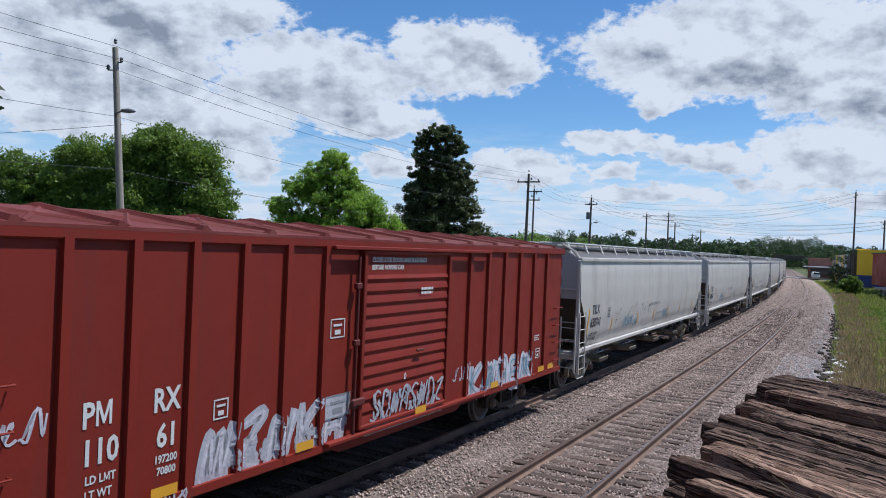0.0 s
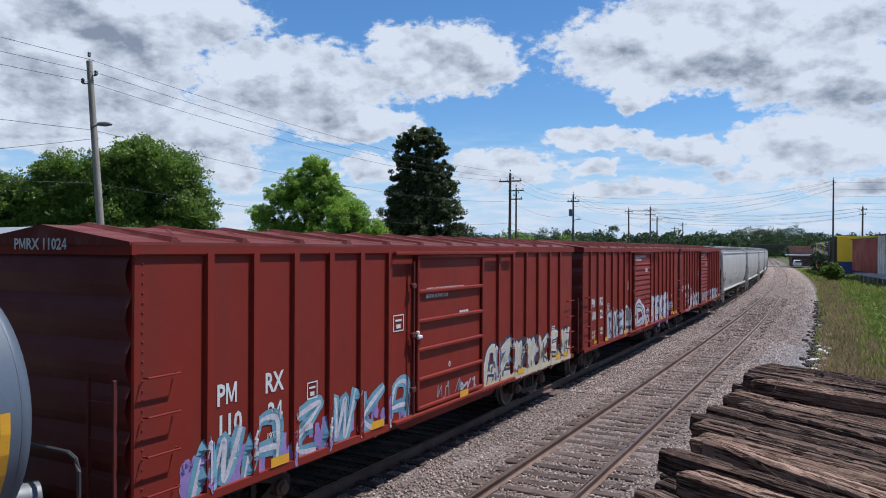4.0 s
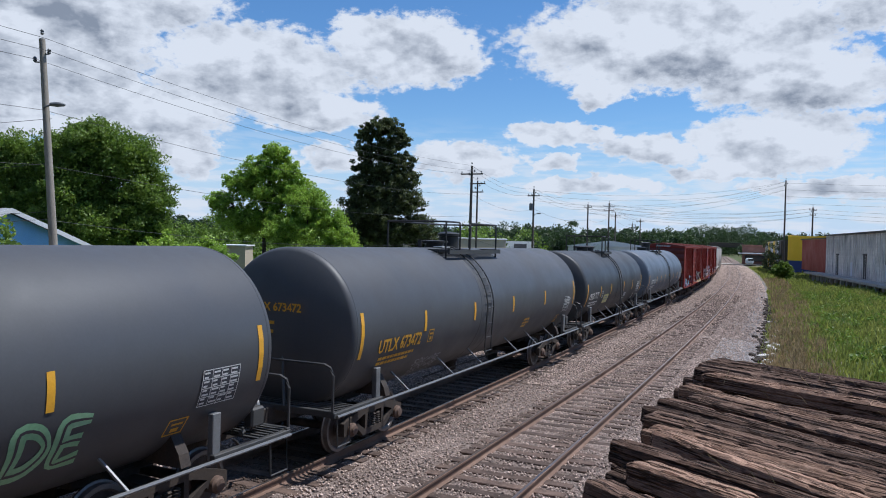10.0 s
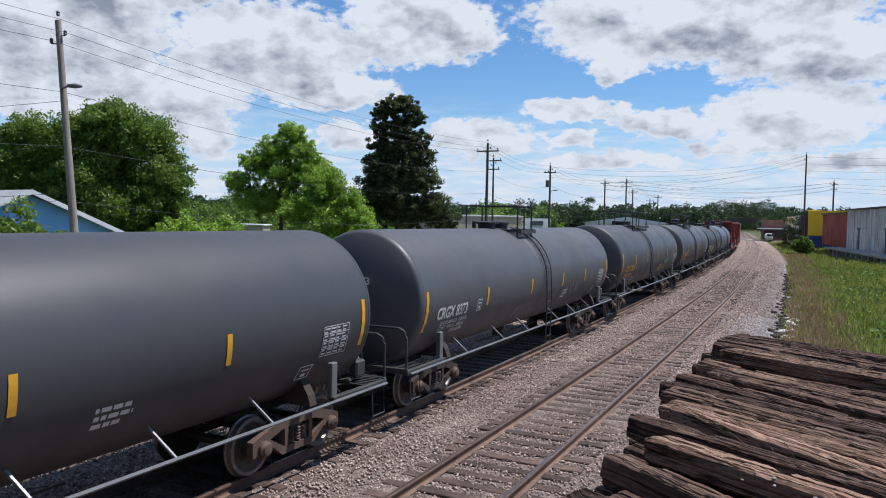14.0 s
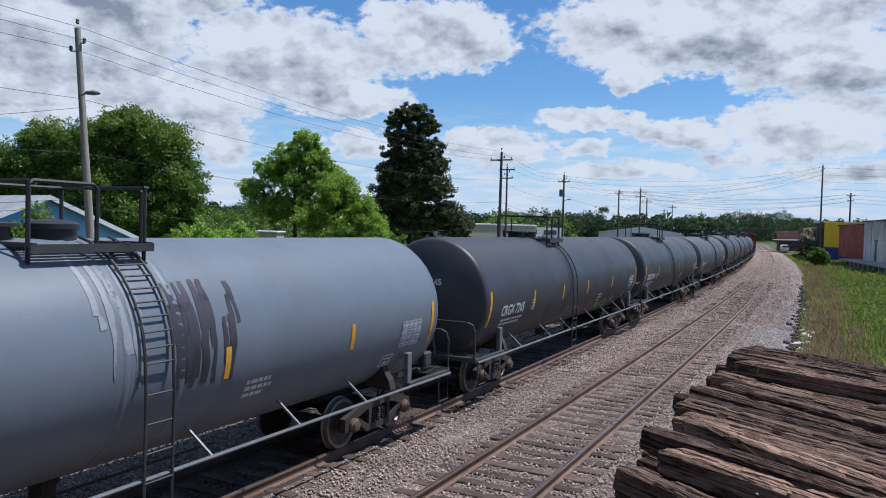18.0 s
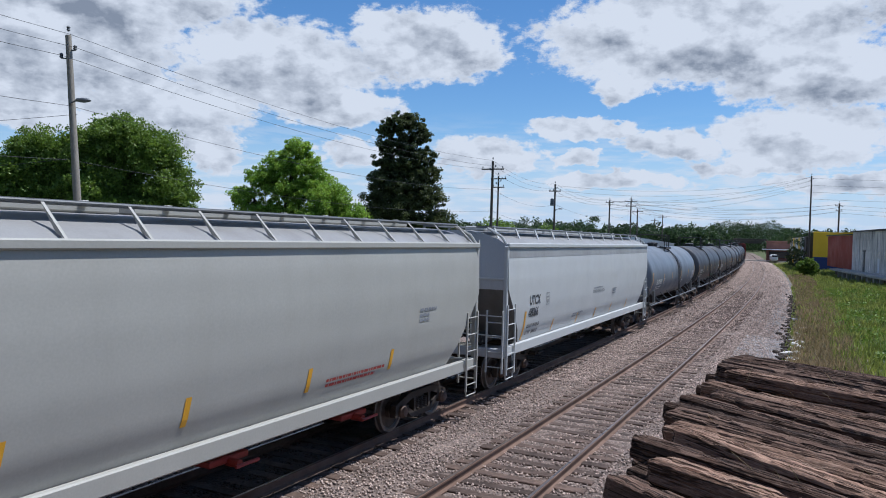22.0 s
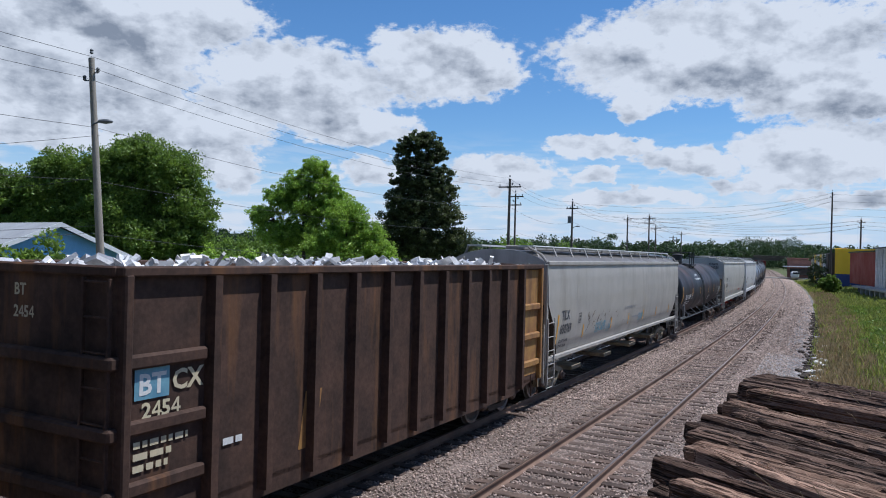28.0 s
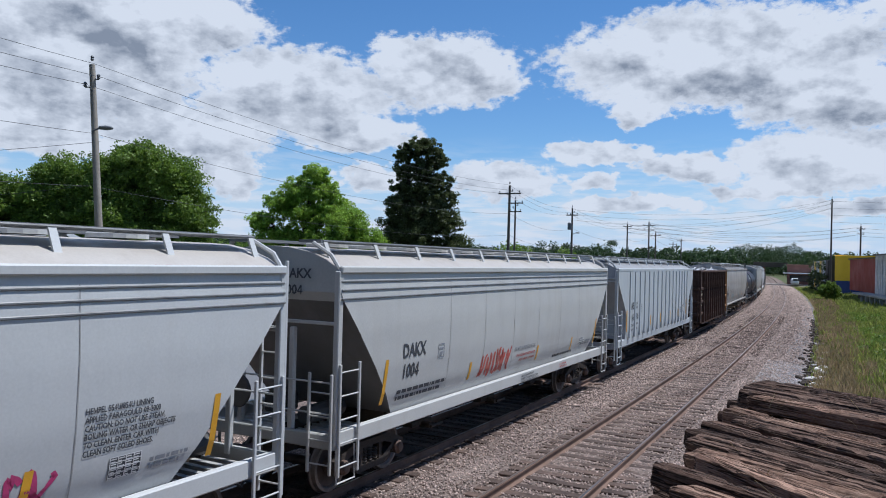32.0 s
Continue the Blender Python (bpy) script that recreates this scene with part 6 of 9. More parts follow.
def truck(parent, x, look_of="grime"):
    """A two-axle truck under the thing, about x."""
    key = "truck_" + look_of
    if key not in MESHES:
        bolster = G().box((0, 0, 0.55), (0.36, 2.0, 0.26), 0.03).box((0, 0, 0.72), (0.5, 0.5, 0.12), 0.02).mesh("truck")
        bolster.materials.append(M[look_of])
        spring = G()
        for u in (-0.17, 0.0, 0.17):
            for k in range(5):
                spring.lathe([(0.02 + k * 0.045, 0.05), (0.04 + k * 0.045, 0.075), (0.06 + k * 0.045, 0.05)], 10, "z", (u, 0, 0.36))
        spring_me = spring.mesh("coil_spring", True)
        spring_me.materials.append(M[look_of])
        cap = G().lathe([(0, 0.13), (0.05, 0.13), (0.07, 0.10), (0.10, 0.09), (0.11, 0.04)], 14, "y").mesh("bearing_cap", True)
        cap.materials.append(M["rust_truck"])
        shoe = G().box((0, 0, 0.46), (0.07, 0.1, 0.32), 0.02).mesh("brake_shoe")
        shoe.materials.append(M["grime"])
        MESHES[key] = (bolster, spring_me, cap, shoe)
    bolster, spring_me, cap, shoe = MESHES[key]
    t = part("truck", bolster, None, parent)
    t.matrix_basis = Matrix.Translation((x, 0, 0))
    frame_me = side_frame_mesh("frame_" + look_of, M[look_of])
    for s in (-1, 1):
        f = part("side_frame", frame_me, None, t)
        f.matrix_basis = Matrix.Translation((0, s * 0.99 - 0.065, 0))
        sp = tagged(part("coil_spring", spring_me, None, t), kind="stuff")
        sp.matrix_basis = Matrix.Translation((0, s * 1.0, 0))
        for e in (-0.88, 0.88):
            c = part("bearing_cap", cap, None, t)
            c.matrix_basis = Matrix.Translation((e, s * 1.06, 0.457)) @ Matrix.Rotation(0 if s > 0 else math.pi, 4, "Z")
            b = part("brake_shoe", shoe, None, t)
            b.matrix_basis = Matrix.Translation((e * 0.42, s * 0.77, 0))
    for e in (-0.88, 0.88):
        w = part("wheelset", wheelset_mesh(), None, t, "steel wheels on their axle")
        w.matrix_basis = Matrix.Translation((e, 0, 0.457))
    return t


def coupler(parent, x, s):
    g = G().box((x + s * 0.30, 0, 0.86), (0.6, 0.16, 0.18), 0.03)
    g.box((x + s * 0.66, 0.03, 0.86), (0.26, 0.30, 0.28), 0.06).box((x + s * 0.74, -0.13, 0.86), (0.2, 0.1, 0.26), 0.04)
    part("coupler", g, M["rust_truck"], parent, "rusty knuckle coupler")
    hose = [(x + s * 0.05, -0.35, 0.75), (x + s * 0.25, -0.38, 0.55), (x + s * 0.45, -0.3, 0.42), (x + s * 0.72, -0.15, 0.5)]
    part("air_hose", G().tube(hose, 0.025, 6), M["black"], parent)


# ---- boxcar ----
def boxcar(number, door_kind, seed, left=(-6.55, -5.72, -4.88, -4.04, -3.20, -2.35), tx=0.0, tz=0.0):
    L, W = 15.4, 1.53
    car = thing("boxcar", "rust-red steel boxcar with graffiti along its lower side, on the rails", "freight car", "cars of the freight train")
    h = L / 2
    body = part("body", G().box((0, 0, 2.51), (L - 0.06, 2 * W, 3.14), 0.02), M["red"], car)
    ribs = list(left) + [2.35, 3.20, 4.04, 4.88, 5.72, 6.55]
    surf = ribbed_side(W, ribs, 0.14, 0.06)
    rib = G().prism([(-0.07, 0), (-0.055, 0.06), (0.055, 0.06), (0.07, 0)], "z", 1.0, 4.02).mesh("rib")
    rib.materials.append(M["red"])
    for x in ribs:
        for s in (-1, 1):
            r = part("rib", rib, None, body)
            r.matrix_basis = Matrix.Translation((x, s * W, 0)) @ Matrix.Rotation(0 if s > 0 else math.pi, 4, "Z")
    sill, chord = G(), G()
    for s in (-1, 1):
        sill.prism([(-h, 1.02), (h, 1.02), (h, 0.92), (2.1, 0.90), (1.9, 0.82), (-1.9, 0.82), (-2.1, 0.90), (-h, 0.92)], "y", s * (W - 0.02), s * (W + 0.06))
        chord.box((0, s * (W + 0.012), 4.06), (L, 0.064, 0.14), 0.02)
    part("side_sill", sill, M["red"], car)
    part("top_chord", chord, M["red"], car)
    part("centre_sill", G().box((0, 0, 0.85), (L, 0.5, 0.35)).box((0, 0, 0.75), (3.5, 0.9, 0.3)), M["grime"], car)
    # roof: low ridge, cross ribs
    roof = G()
    rows = []
    for x in (-h - 0.05, h + 0.05):
        rows.append([(x, -W - 0.045, 4.11), (x, -W - 0.04, 4.15), (x, 0, 4.36), (x, W + 0.04, 4.15), (x, W + 0.045, 4.11)])
    roof.rows(rows)
    roof.add([p for p in rows[0]], [(0, 1, 2, 3, 4)]).add([p for p in rows[1]], [(4, 3, 2, 1, 0)])
    top = part("roof", roof, M["red_roof"], car, "dusty red roof")
    cross = G()
    for i in range(13):
        x = -h + 0.6 + i * (L - 1.2) / 12
        for s in (-1, 1):
            cross.add([(x - 0.07, s * 1.56, 4.152), (x + 0.07, s * 1.56, 4.152), (x + 0.07, 0, 4.365), (x - 0.07, 0, 4.365), (x - 0.03, s * 1.55, 4.215), (x + 0.03, s * 1.55, 4.215), (x + 0.03, 0, 4.405), (x - 0.03, 0, 4.405)],
                      [(4, 5, 6, 7), (0, 1, 5, 4), (3, 2, 6, 7), (0, 3, 7, 4), (1, 2, 6, 5)])
            if i < 12:
                for z0, z1 in ((0, 1), (1, 0)):
                    a, b = (x + 0.1, x + (L - 1.2) / 12 - 0.1)
                    p, q = (a, b) if z0 == 0 else (b, a)
                    cross.add([(p - 0.05, s * 1.5, 4.163), (p + 0.05, s * 1.5, 4.163), (q + 0.05, s * 0.2, 4.332), (q - 0.05, s * 0.2, 4.332), (p, s * 1.5, 4.19), (q, s * 0.2, 4.36)],
                              [(0, 1, 4), (2, 3, 5), (0, 4, 5, 3), (1, 2, 5, 4)])
    part("roof_ribs", cross, M["red_roof"], top)
    # ends with horizontal corrugations
    for s in (-1, 1):
        g = G()
        rows = []
        for i in range(25):
            z = 0.98 + i * 3.06 / 24
            out = 0.0 if i % 4 in (0,) else (0.09 if i % 4 == 2 else 0.06)
            rows.append([(s * (h + out - 0.03), -W + 0.02, z), (s * (h + out - 0.03), W - 0.02, z)])
        g.rows(rows)
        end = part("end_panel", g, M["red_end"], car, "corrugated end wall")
        gable = G().prism([(-W - 0.05, 4.0), (W + 0.05, 4.0), (W + 0.05, 4.14), (0, 4.355), (-W - 0.05, 4.14)], "x", s * (h - 0.04), s * (h + 0.03))
        part("gable", gable, M["red"], end)
        coupler(car, s * (h + 0.05), s)
        truck(car, s * (h - 2.2), "grime")
        # grab irons low on the near side
        for z in (1.25, 1.70, 2.15, 2.60):
            x0, x1 = (s * (h - 0.15), s * (h - 0.62))
            part("grab_iron", G().tube([(x0, -W - 0.03, z), (x0, -W - 0.11, z), (x1, -W - 0.11, z), (x1, -W - 0.03, z)], 0.013, 6), M["red"], car)
        step = [(s * (h - 0.12), -W, 0.9), (s * (h - 0.12), -W - 0.02, 0.42), (s * (h - 0.58), -W - 0.02, 0.42), (s * (h - 0.58), -W, 0.9)]
        part("sill_step", G().tube(step, 0.018, 6), M["grime"], car)
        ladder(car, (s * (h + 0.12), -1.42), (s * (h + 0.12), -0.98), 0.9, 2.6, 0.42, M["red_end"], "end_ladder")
    # doors
    for s in (-1, 1):
        g = G()
        n = 44 if door_kind == "ribs" else 10
        rows = []
        for i in range(n + 1):
            z = 1.08 + 2.88 * i / n
            if door_kind == "ribs":
                out = 0.085 if (i % 3 == 1 and i < 38) else (0.072 if (i % 3 == 2 and i < 38) else 0.055)
            else:
                out = 0.05
            rows.append([(-1.48, s * (W + out), z), (1.40, s * (W + out), z)])
        g.rows(rows)
        for x in (-1.48, 1.40):
            g.add([(x, s * W, 1.08), (x, s * (W + 0.06), 1.08), (x, s * (W + 0.06), 3.96), (x, s * W, 3.96)], [(0, 1, 2, 3)])
        door = part("sliding_door", g, M["red"], car, "sliding steel door with pressed ribs")
        bars = G()
        for x in (-1.44, 1.36):
            bars.box((x, s * (W + 0.085), 2.52), (0.09, 0.05, 2.88), 0.012)
        for z in (1.10, 3.94) + (() if door_kind == "ribs" else (1.64, 2.19, 2.73, 3.28)):
            bars.box((-0.04, s * (W + 0.085), z), (2.86, 0.06, 0.08), 0.02)
        part("door_frame", bars, M["red"], door)
        part("door_track", G().box((0.4, s * (W + 0.11), 4.00), (5.4, 0.07, 0.06), 0.01), M["red"], car)
        part("door_track", G().box((0.4, s * (W + 0.11), 1.01), (5.4, 0.09, 0.06), 0.01), M["red"], car)
        lock = G().tube([(-1.62, s * (W + 0.10), 1.05), (-1.62, s * (W + 0.10), 3.86)], 0.025, 8)
        for z in (1.5, 2.5, 3.4):
            lock.box((-1.62, s * (W + 0.09), z), (0.14, 0.08, 0.10), 0.015)
        part("lock_bar", lock, M["red_end"], door)
        if door_kind == "ribs":
            bl = G().box((-1.55, s * (W + 0.12), 1.55), (0.34, 0.06, 0.12), 0.02).box((0.3, s * (W + 0.13), 2.2), (0.25, 0.03, 0.05), 0.01)
            part("door_latch", bl, M["red_end"], door)
    sd = flat_side(W)
    dd = flat_side(W + (0.050 if door_kind == "plain" else 0.085))
    du = flat_side(W + (0.050 if door_kind == "plain" else 0.055))
    rivets = G()
    for e in (-1, 1):
        for k in range(26):
            rivets.lathe([(0, 0.014), (0.008, 0.012), (0.012, 0.004)], 6, "y", (e * (h - 0.16), 0, 1.1 + k * 0.112))
    rivets.v = [(x, -W - 0.001 - y, z) for x, y, z in rivets.v]
    tagged(part("riveted_seam", rivets, M["red"], car), kind="stuff")
    white = M["white_text"]
    side_text(car, "PM", tx - 6.40, tz + 2.06, 0.385, white, sd, width=0.76)
    side_text(car, "RX", tx - 5.50, tz + 2.08, 0.385, white, sd, width=0.76)
    side_text(car, "110", tx - 6.40, tz + 1.66, 0.385, white, sd, width=0.8)
    side_text(car, number[3:], tx - 5.44, tz + 1.66, 0.385, white, sd, width=0.8)
    side_text(car, "LD LMT", tx - 6.34, 1.40, 0.13, white, sd, width=0.85)
    side_text(car, "LT WT", tx - 6.34, 1.24, 0.13, white, sd, width=0.85)
    side_text(car, "197200", tx - 5.46, 1.42, 0.13, white, sd, width=0.85)
    side_text(car, "70800", tx - 5.42, 1.28, 0.13, white, sd, width=0.85)
    framed_box(car, tx - 4.58, tz + 1.82, 0.25, 0.26, sd, white)
    framed_box(car, -2.18, 2.60, 0.36, 0.30, sd, white, "notice_box")
    for x, z in ((-5.25, 1.10), (-2.75, 1.10), (0.42, 1.10), (3.62, 1.10), (6.3, 1.12), (6.95, 1.12)):
        w = 0.19
        part("reflective_marker", side_patch(G(), x - w, x + w, z - 0.065, z + 0.065, flat_side(W + (0.11 if abs(x) < 1.5 else 0.062)), 0.012, n=1), M["yellow"], car, "yellow reflective strip")
    x0, zt, size = (-1.08, 3.27, 0.10) if door_kind == "plain" else (-1.22, 3.78, 0.11)
    side_text(car, "CLOSE LOCK DOORS AND BULKHEADS", x0, zt, size, white, du, width=0.88)
    side_text(car, "BEFORE MOVING CAR", x0, zt - 0.125, size, white, du, width=0.88)
    small_print(car, 0.31, zt - 0.50, [0.42, 0.4], 0.045, dd, white, seed)
    side_text(car, "0", -0.16, 1.72, 0.16, white, dd)
    framed_box(car, 6.05, 1.40, 0.28, 0.24, sd, white, "data_stencil")
    small_print(car, 5.95, 1.95, [0.3, 0.25, 0.3], 0.03, sd, white, seed + 5)
    return car, surf, sd, dd


# ---- covered hopper ----
SMOOTH = [(1.36, 1.26), (1.47, 1.65), (1.53, 2.2), (1.55, 2.9), (1.53, 3.5), (1.49, 3.86)]
ROOF = [(1.20, 4.03), (0.85, 4.15), (0.45, 4.22), (0.0, 4.24)]


def covered_hopper(L, paint, paint_end, zc=2.5, run=1.7, ribbed=False, hatch="long", label="", gates=4, trucks="grime", roof_paint=None, outlet=None, posts_at_end=True, board_paint=None, low=1.26, sill_h=0.26, seams=(), slanted=False, bay_paint=None, ribs_at=()):
    car = thing("covered_hopper", label, "freight car", "cars of the freight train")
    h = L / 2
    side = [(1.50, 1.26), (1.53, 1.5), (1.54, 2.2), (1.54, 3.0), (1.54, 3.86)] if ribbed else SMOOTH
    prof = side + ROOF

    def reach(z):
        return h - 0.04 - (0 if z >= zc else run * min(1.0, (zc - z) / (zc - low)))
    fine = []
    for i in range(len(prof) - 1):
        n = 4 if i < len(side) - 1 else 2
        for k in range(n):
            t = k / n
            fine.append((prof[i][0] + (prof[i + 1][0] - prof[i][0]) * t, prof[i][1] + (prof[i + 1][1] - prof[i][1]) * t))
    fine.append(prof[-1])
    cut = len([1 for p in fine if p[1] < 3.86])

    def shell(pts, name, material, smooth=True):
        g = G()
        for s in (-1, 1):
            g.rows([[(-reach(z), s * y, z), (-h * 0.5, s * y, z), (0, s * y, z), (h * 0.5, s * y, z), (reach(z), s * y, z)] for y, z in pts])
        return part(name, g, material, car, smooth=smooth)
    body = shell(fine[:cut + 1], "side_sheet", paint)
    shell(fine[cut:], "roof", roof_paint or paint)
    for e in (-1, 1):
        upper, lower = [p for p in fine if p[1] >= zc - 0.12], [p for p in fine if p[1] <= zc + 0.12]
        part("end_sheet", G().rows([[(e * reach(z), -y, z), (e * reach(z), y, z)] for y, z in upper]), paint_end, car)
        # bay_paint darkens this sheet: shade below the car end put into its colour, and dirt
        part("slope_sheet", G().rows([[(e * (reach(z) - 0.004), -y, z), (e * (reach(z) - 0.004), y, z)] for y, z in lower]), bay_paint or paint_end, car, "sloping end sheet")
        # roof fascia over the end
        part("end_plate", G().box((e * (h - 0.02), 0, 3.0 if not ribbed else 3.55), (0.03, 2.9, 0.06), 0.01), paint, car)
    surf = profile_side(side)
    if ribbed:
        rib = G().prism([(-0.10, 0), (-0.08, 0.05), (0.08, 0.05), (0.10, 0)], "z", 1.28, 3.80).mesh("rib")
        rib.materials.append(paint)
        for x in ribs_at:
            for s in (-1, 1):
                r = part("rib", rib, None, body)
                r.matrix_basis = Matrix.Translation((x, s * 1.53, 0)) @ Matrix.Rotation(0 if s > 0 else math.pi, 4, "Z")
    sill, chord = G(), G()
    for s in (-1, 1):
        sill.box((0, s * 1.44, 1.27 - sill_h / 2), (L, 0.12, sill_h), 0.02)
        chord.box((0, s * 1.51, 3.87), (L - 0.06, 0.08, 0.12), 0.02)
    sill_part = part("side_sill", sill, paint, car)
    part("top_chord", chord, paint, car)
    part("centre_sill", G().box((0, 0, 0.9), (L - 0.2, 0.42, 0.36)), M["grime"], car)
    # end decks, posts, ladders
    for e in (-1, 1):
        deck = part("end_deck", G().box((e * (h - 0.04), 0, 1.10), (0.10, 3.0, 0.24), 0.02), paint_end, car)
        board = G().box((0, 0, 1.04), (0.09, 2.7, 0.05)).mesh("deck_board")
        board.materials.append(paint_end)
        for k in range(7):
            part("deck_board", board, None, deck).matrix_basis = Matrix.Translation((e * (h - 0.25 - k * 0.22), 0, 0))
        posts = G()
        for s in (-1, 1):
            posts.box((e * (h - 0.06), s * 1.47, 2.45), (0.13, 0.10, 2.8), 0.015)
            if posts_at_end:
                posts.box((e * (h - 0.08), s * 0.55, 2.0), (0.10, 0.10, 1.8), 0.015)
        for z in (1.55, 2.05):
            posts.tube([(e * (h + 0.02), -1.45, z), (e * (h + 0.02), 1.45, z)], 0.016, 6)
        part("end_post", posts, paint, car)
        for s in (-1, 1):
            ladder(car, (e * (h - 0.06), s * 1.54), (e * (h - 0.60), s * 1.54), 0.55, 2.35, 0.38, paint, "side_ladder")
            ladder(car, (e * (h + 0.06), s * 1.46), (e * (h + 0.06), s * 1.02), 0.60, 4.0 if s * e < 0 else 2.2, 0.38, paint, "end_ladder")
            step = [(e * (h - 0.05), s * 1.50, 1.0), (e * (h - 0.05), s * 1.52, 0.45), (e * (h - 0.55), s * 1.52, 0.45), (e * (h - 0.55), s * 1.50, 1.0)]
            part("sill_step", G().tube(step, 0.018, 6), paint, car)
        bend = [(e * (h - 0.06), -1.49, 3.85), (e * (h - 0.06), -1.30, 4.10), (e * (h - 0.1), -0.9, 4.30)]
        part("ladder_top", G().tube(bend, 0.035, 6), paint, car)
        gear = G().box((e * (h - 0.9), 0.35, 1.45), (0.5, 0.42, 0.35), 0.04).lathe([(0, 0.28), (0.03, 0.30), (0.06, 0.28)], 18, "x", (e * (h + 0.05), 0.55, 1.75))
        gear.tube([(e * (h - 1.5), -0.5, 1.35), (e * (h - 0.5), -0.5, 1.35)], 0.16, 12)
        part("brake_gear", gear, M["dark_metal"], car)
        coupler(car, e * (h + 0.02), e)
        truck(car, e * (h - 1.75), trucks)
    if seams:
        line_paint = M["seam"]
        for x in seams:
            part("panel_seam", side_patch(G(), x - 0.007, x + 0.007, 1.45, 3.72, surf, 0.006, n=20), line_paint, body, "weld seam with a dirty edge")
    # outlets below
    span = L - 2 * run - 1.6
    for i in range(gates):
        x = -span / 2 + span * (i + 0.5) / gates
        w = span / gates * 0.46
        g = G()
        a = [(x - w, -1.30, 1.3), (x + w, -1.30, 1.3), (x + w, 1.30, 1.3), (x - w, 1.30, 1.3)]
        b = [(x - 0.35, -0.5, 0.62), (x + 0.35, -0.5, 0.62), (x + 0.35, 0.5, 0.62), (x - 0.35, 0.5, 0.62)]
        g.add(a + b, [(0, 1, 5, 4), (1, 2, 6, 5), (2, 3, 7, 6), (3, 0, 4, 7), (4, 5, 6, 7)])
        bay = part("hopper_bay", g, paint_end, car)
        gate = G().box((x, 0, 0.56), (0.95, 2.3, 0.13) if outlet == M["sand_truck"] else (0.85, 1.3, 0.10), 0.015)
        gate.tube([(x, -0.85, 0.52), (x, -0.6, 0.52)], 0.07, 8).tube([(x - 0.25, -1.0, 0.56), (x + 0.25, -1.0, 0.56)], 0.03, 6)
        part("outlet_gate", gate, outlet or M["grime"], bay)
    # running boards, brackets, hatches
    boards, bracket = G(), {}
    for s in (-1, 1):
        plate = G().add([(-0.05, s * 1.16, 4.03), (0.05, s * 1.16, 4.03), (0.05, s * 1.03, 4.32), (-0.05, s * 1.03, 4.32), (0.05, s * 1.13, 4.03), (-0.05, s * 1.13, 4.03), (0.05, s * 1.00, 4.32), (-0.05, s * 1.00, 4.32)],
                        [(0, 1, 2, 3), (5, 7, 6, 4), (0, 3, 7, 5), (1, 4, 6, 2)])
        bracket[s] = plate.mesh("roof_bracket") if not slanted else G().add([(-0.02, s * 1.46, 3.92), (0.02, s * 1.46, 3.92), (0.02, s * 1.04, 4.32), (-0.02, s * 1.04, 4.32), (0.02, s * 1.30, 3.99), (-0.02, s * 1.30, 3.99)],
                             [(0, 1, 2, 3), (0, 5, 4, 1), (5, 3, 2, 4), (0, 3, 5), (1, 4, 2)]).mesh("roof_bracket")
        bracket[s].materials.append(paint)
        boards.box((0, s * 0.78, 4.33), (L - 0.3, 0.46, 0.05))
        boards.tube([(-h + 0.2, s * 1.02, 4.33), (h - 0.2, s * 1.02, 4.33)], 0.018, 6)
        n = int(L / (1.15 if slanted else 1.55))
        for i in range(n + 1):
            x = -h + 0.25 + (L - 0.5) * i / n
            br = part("roof_bracket", bracket[s], None, car)
            br.matrix_basis = Matrix.Translation((x, 0, 0))
    part("running_board", boards, board_paint or M["grey_pipe"], car, "grating running board")
    if hatch == "long":
        for i in range(6):
            g = G()
            x = -h + 1.2 + (L - 2.4) * (i + 0.5) / 6
            g.box((x, 0, 4.30), ((L - 2.4) / 6 - 0.2, 0.62, 0.14), 0.03)
            for k in (-0.6, 0.6):
                g.box((x + k, -0.34, 4.35), (0.10, 0.08, 0.08), 0.01)
            part("roof_hatch", g, paint, car)
    else:
        for i in range(10):
            x = -h + 1.0 + (L - 2.0) * (i + 0.5) / 10
            part("roof_hatch", G().lathe([(0, 0.40), (0.06, 0.40), (0.09, 0.36), (0.11, 0.1)], 16, "z", (x, 0, 4.25)), paint, car)
    return car, surf


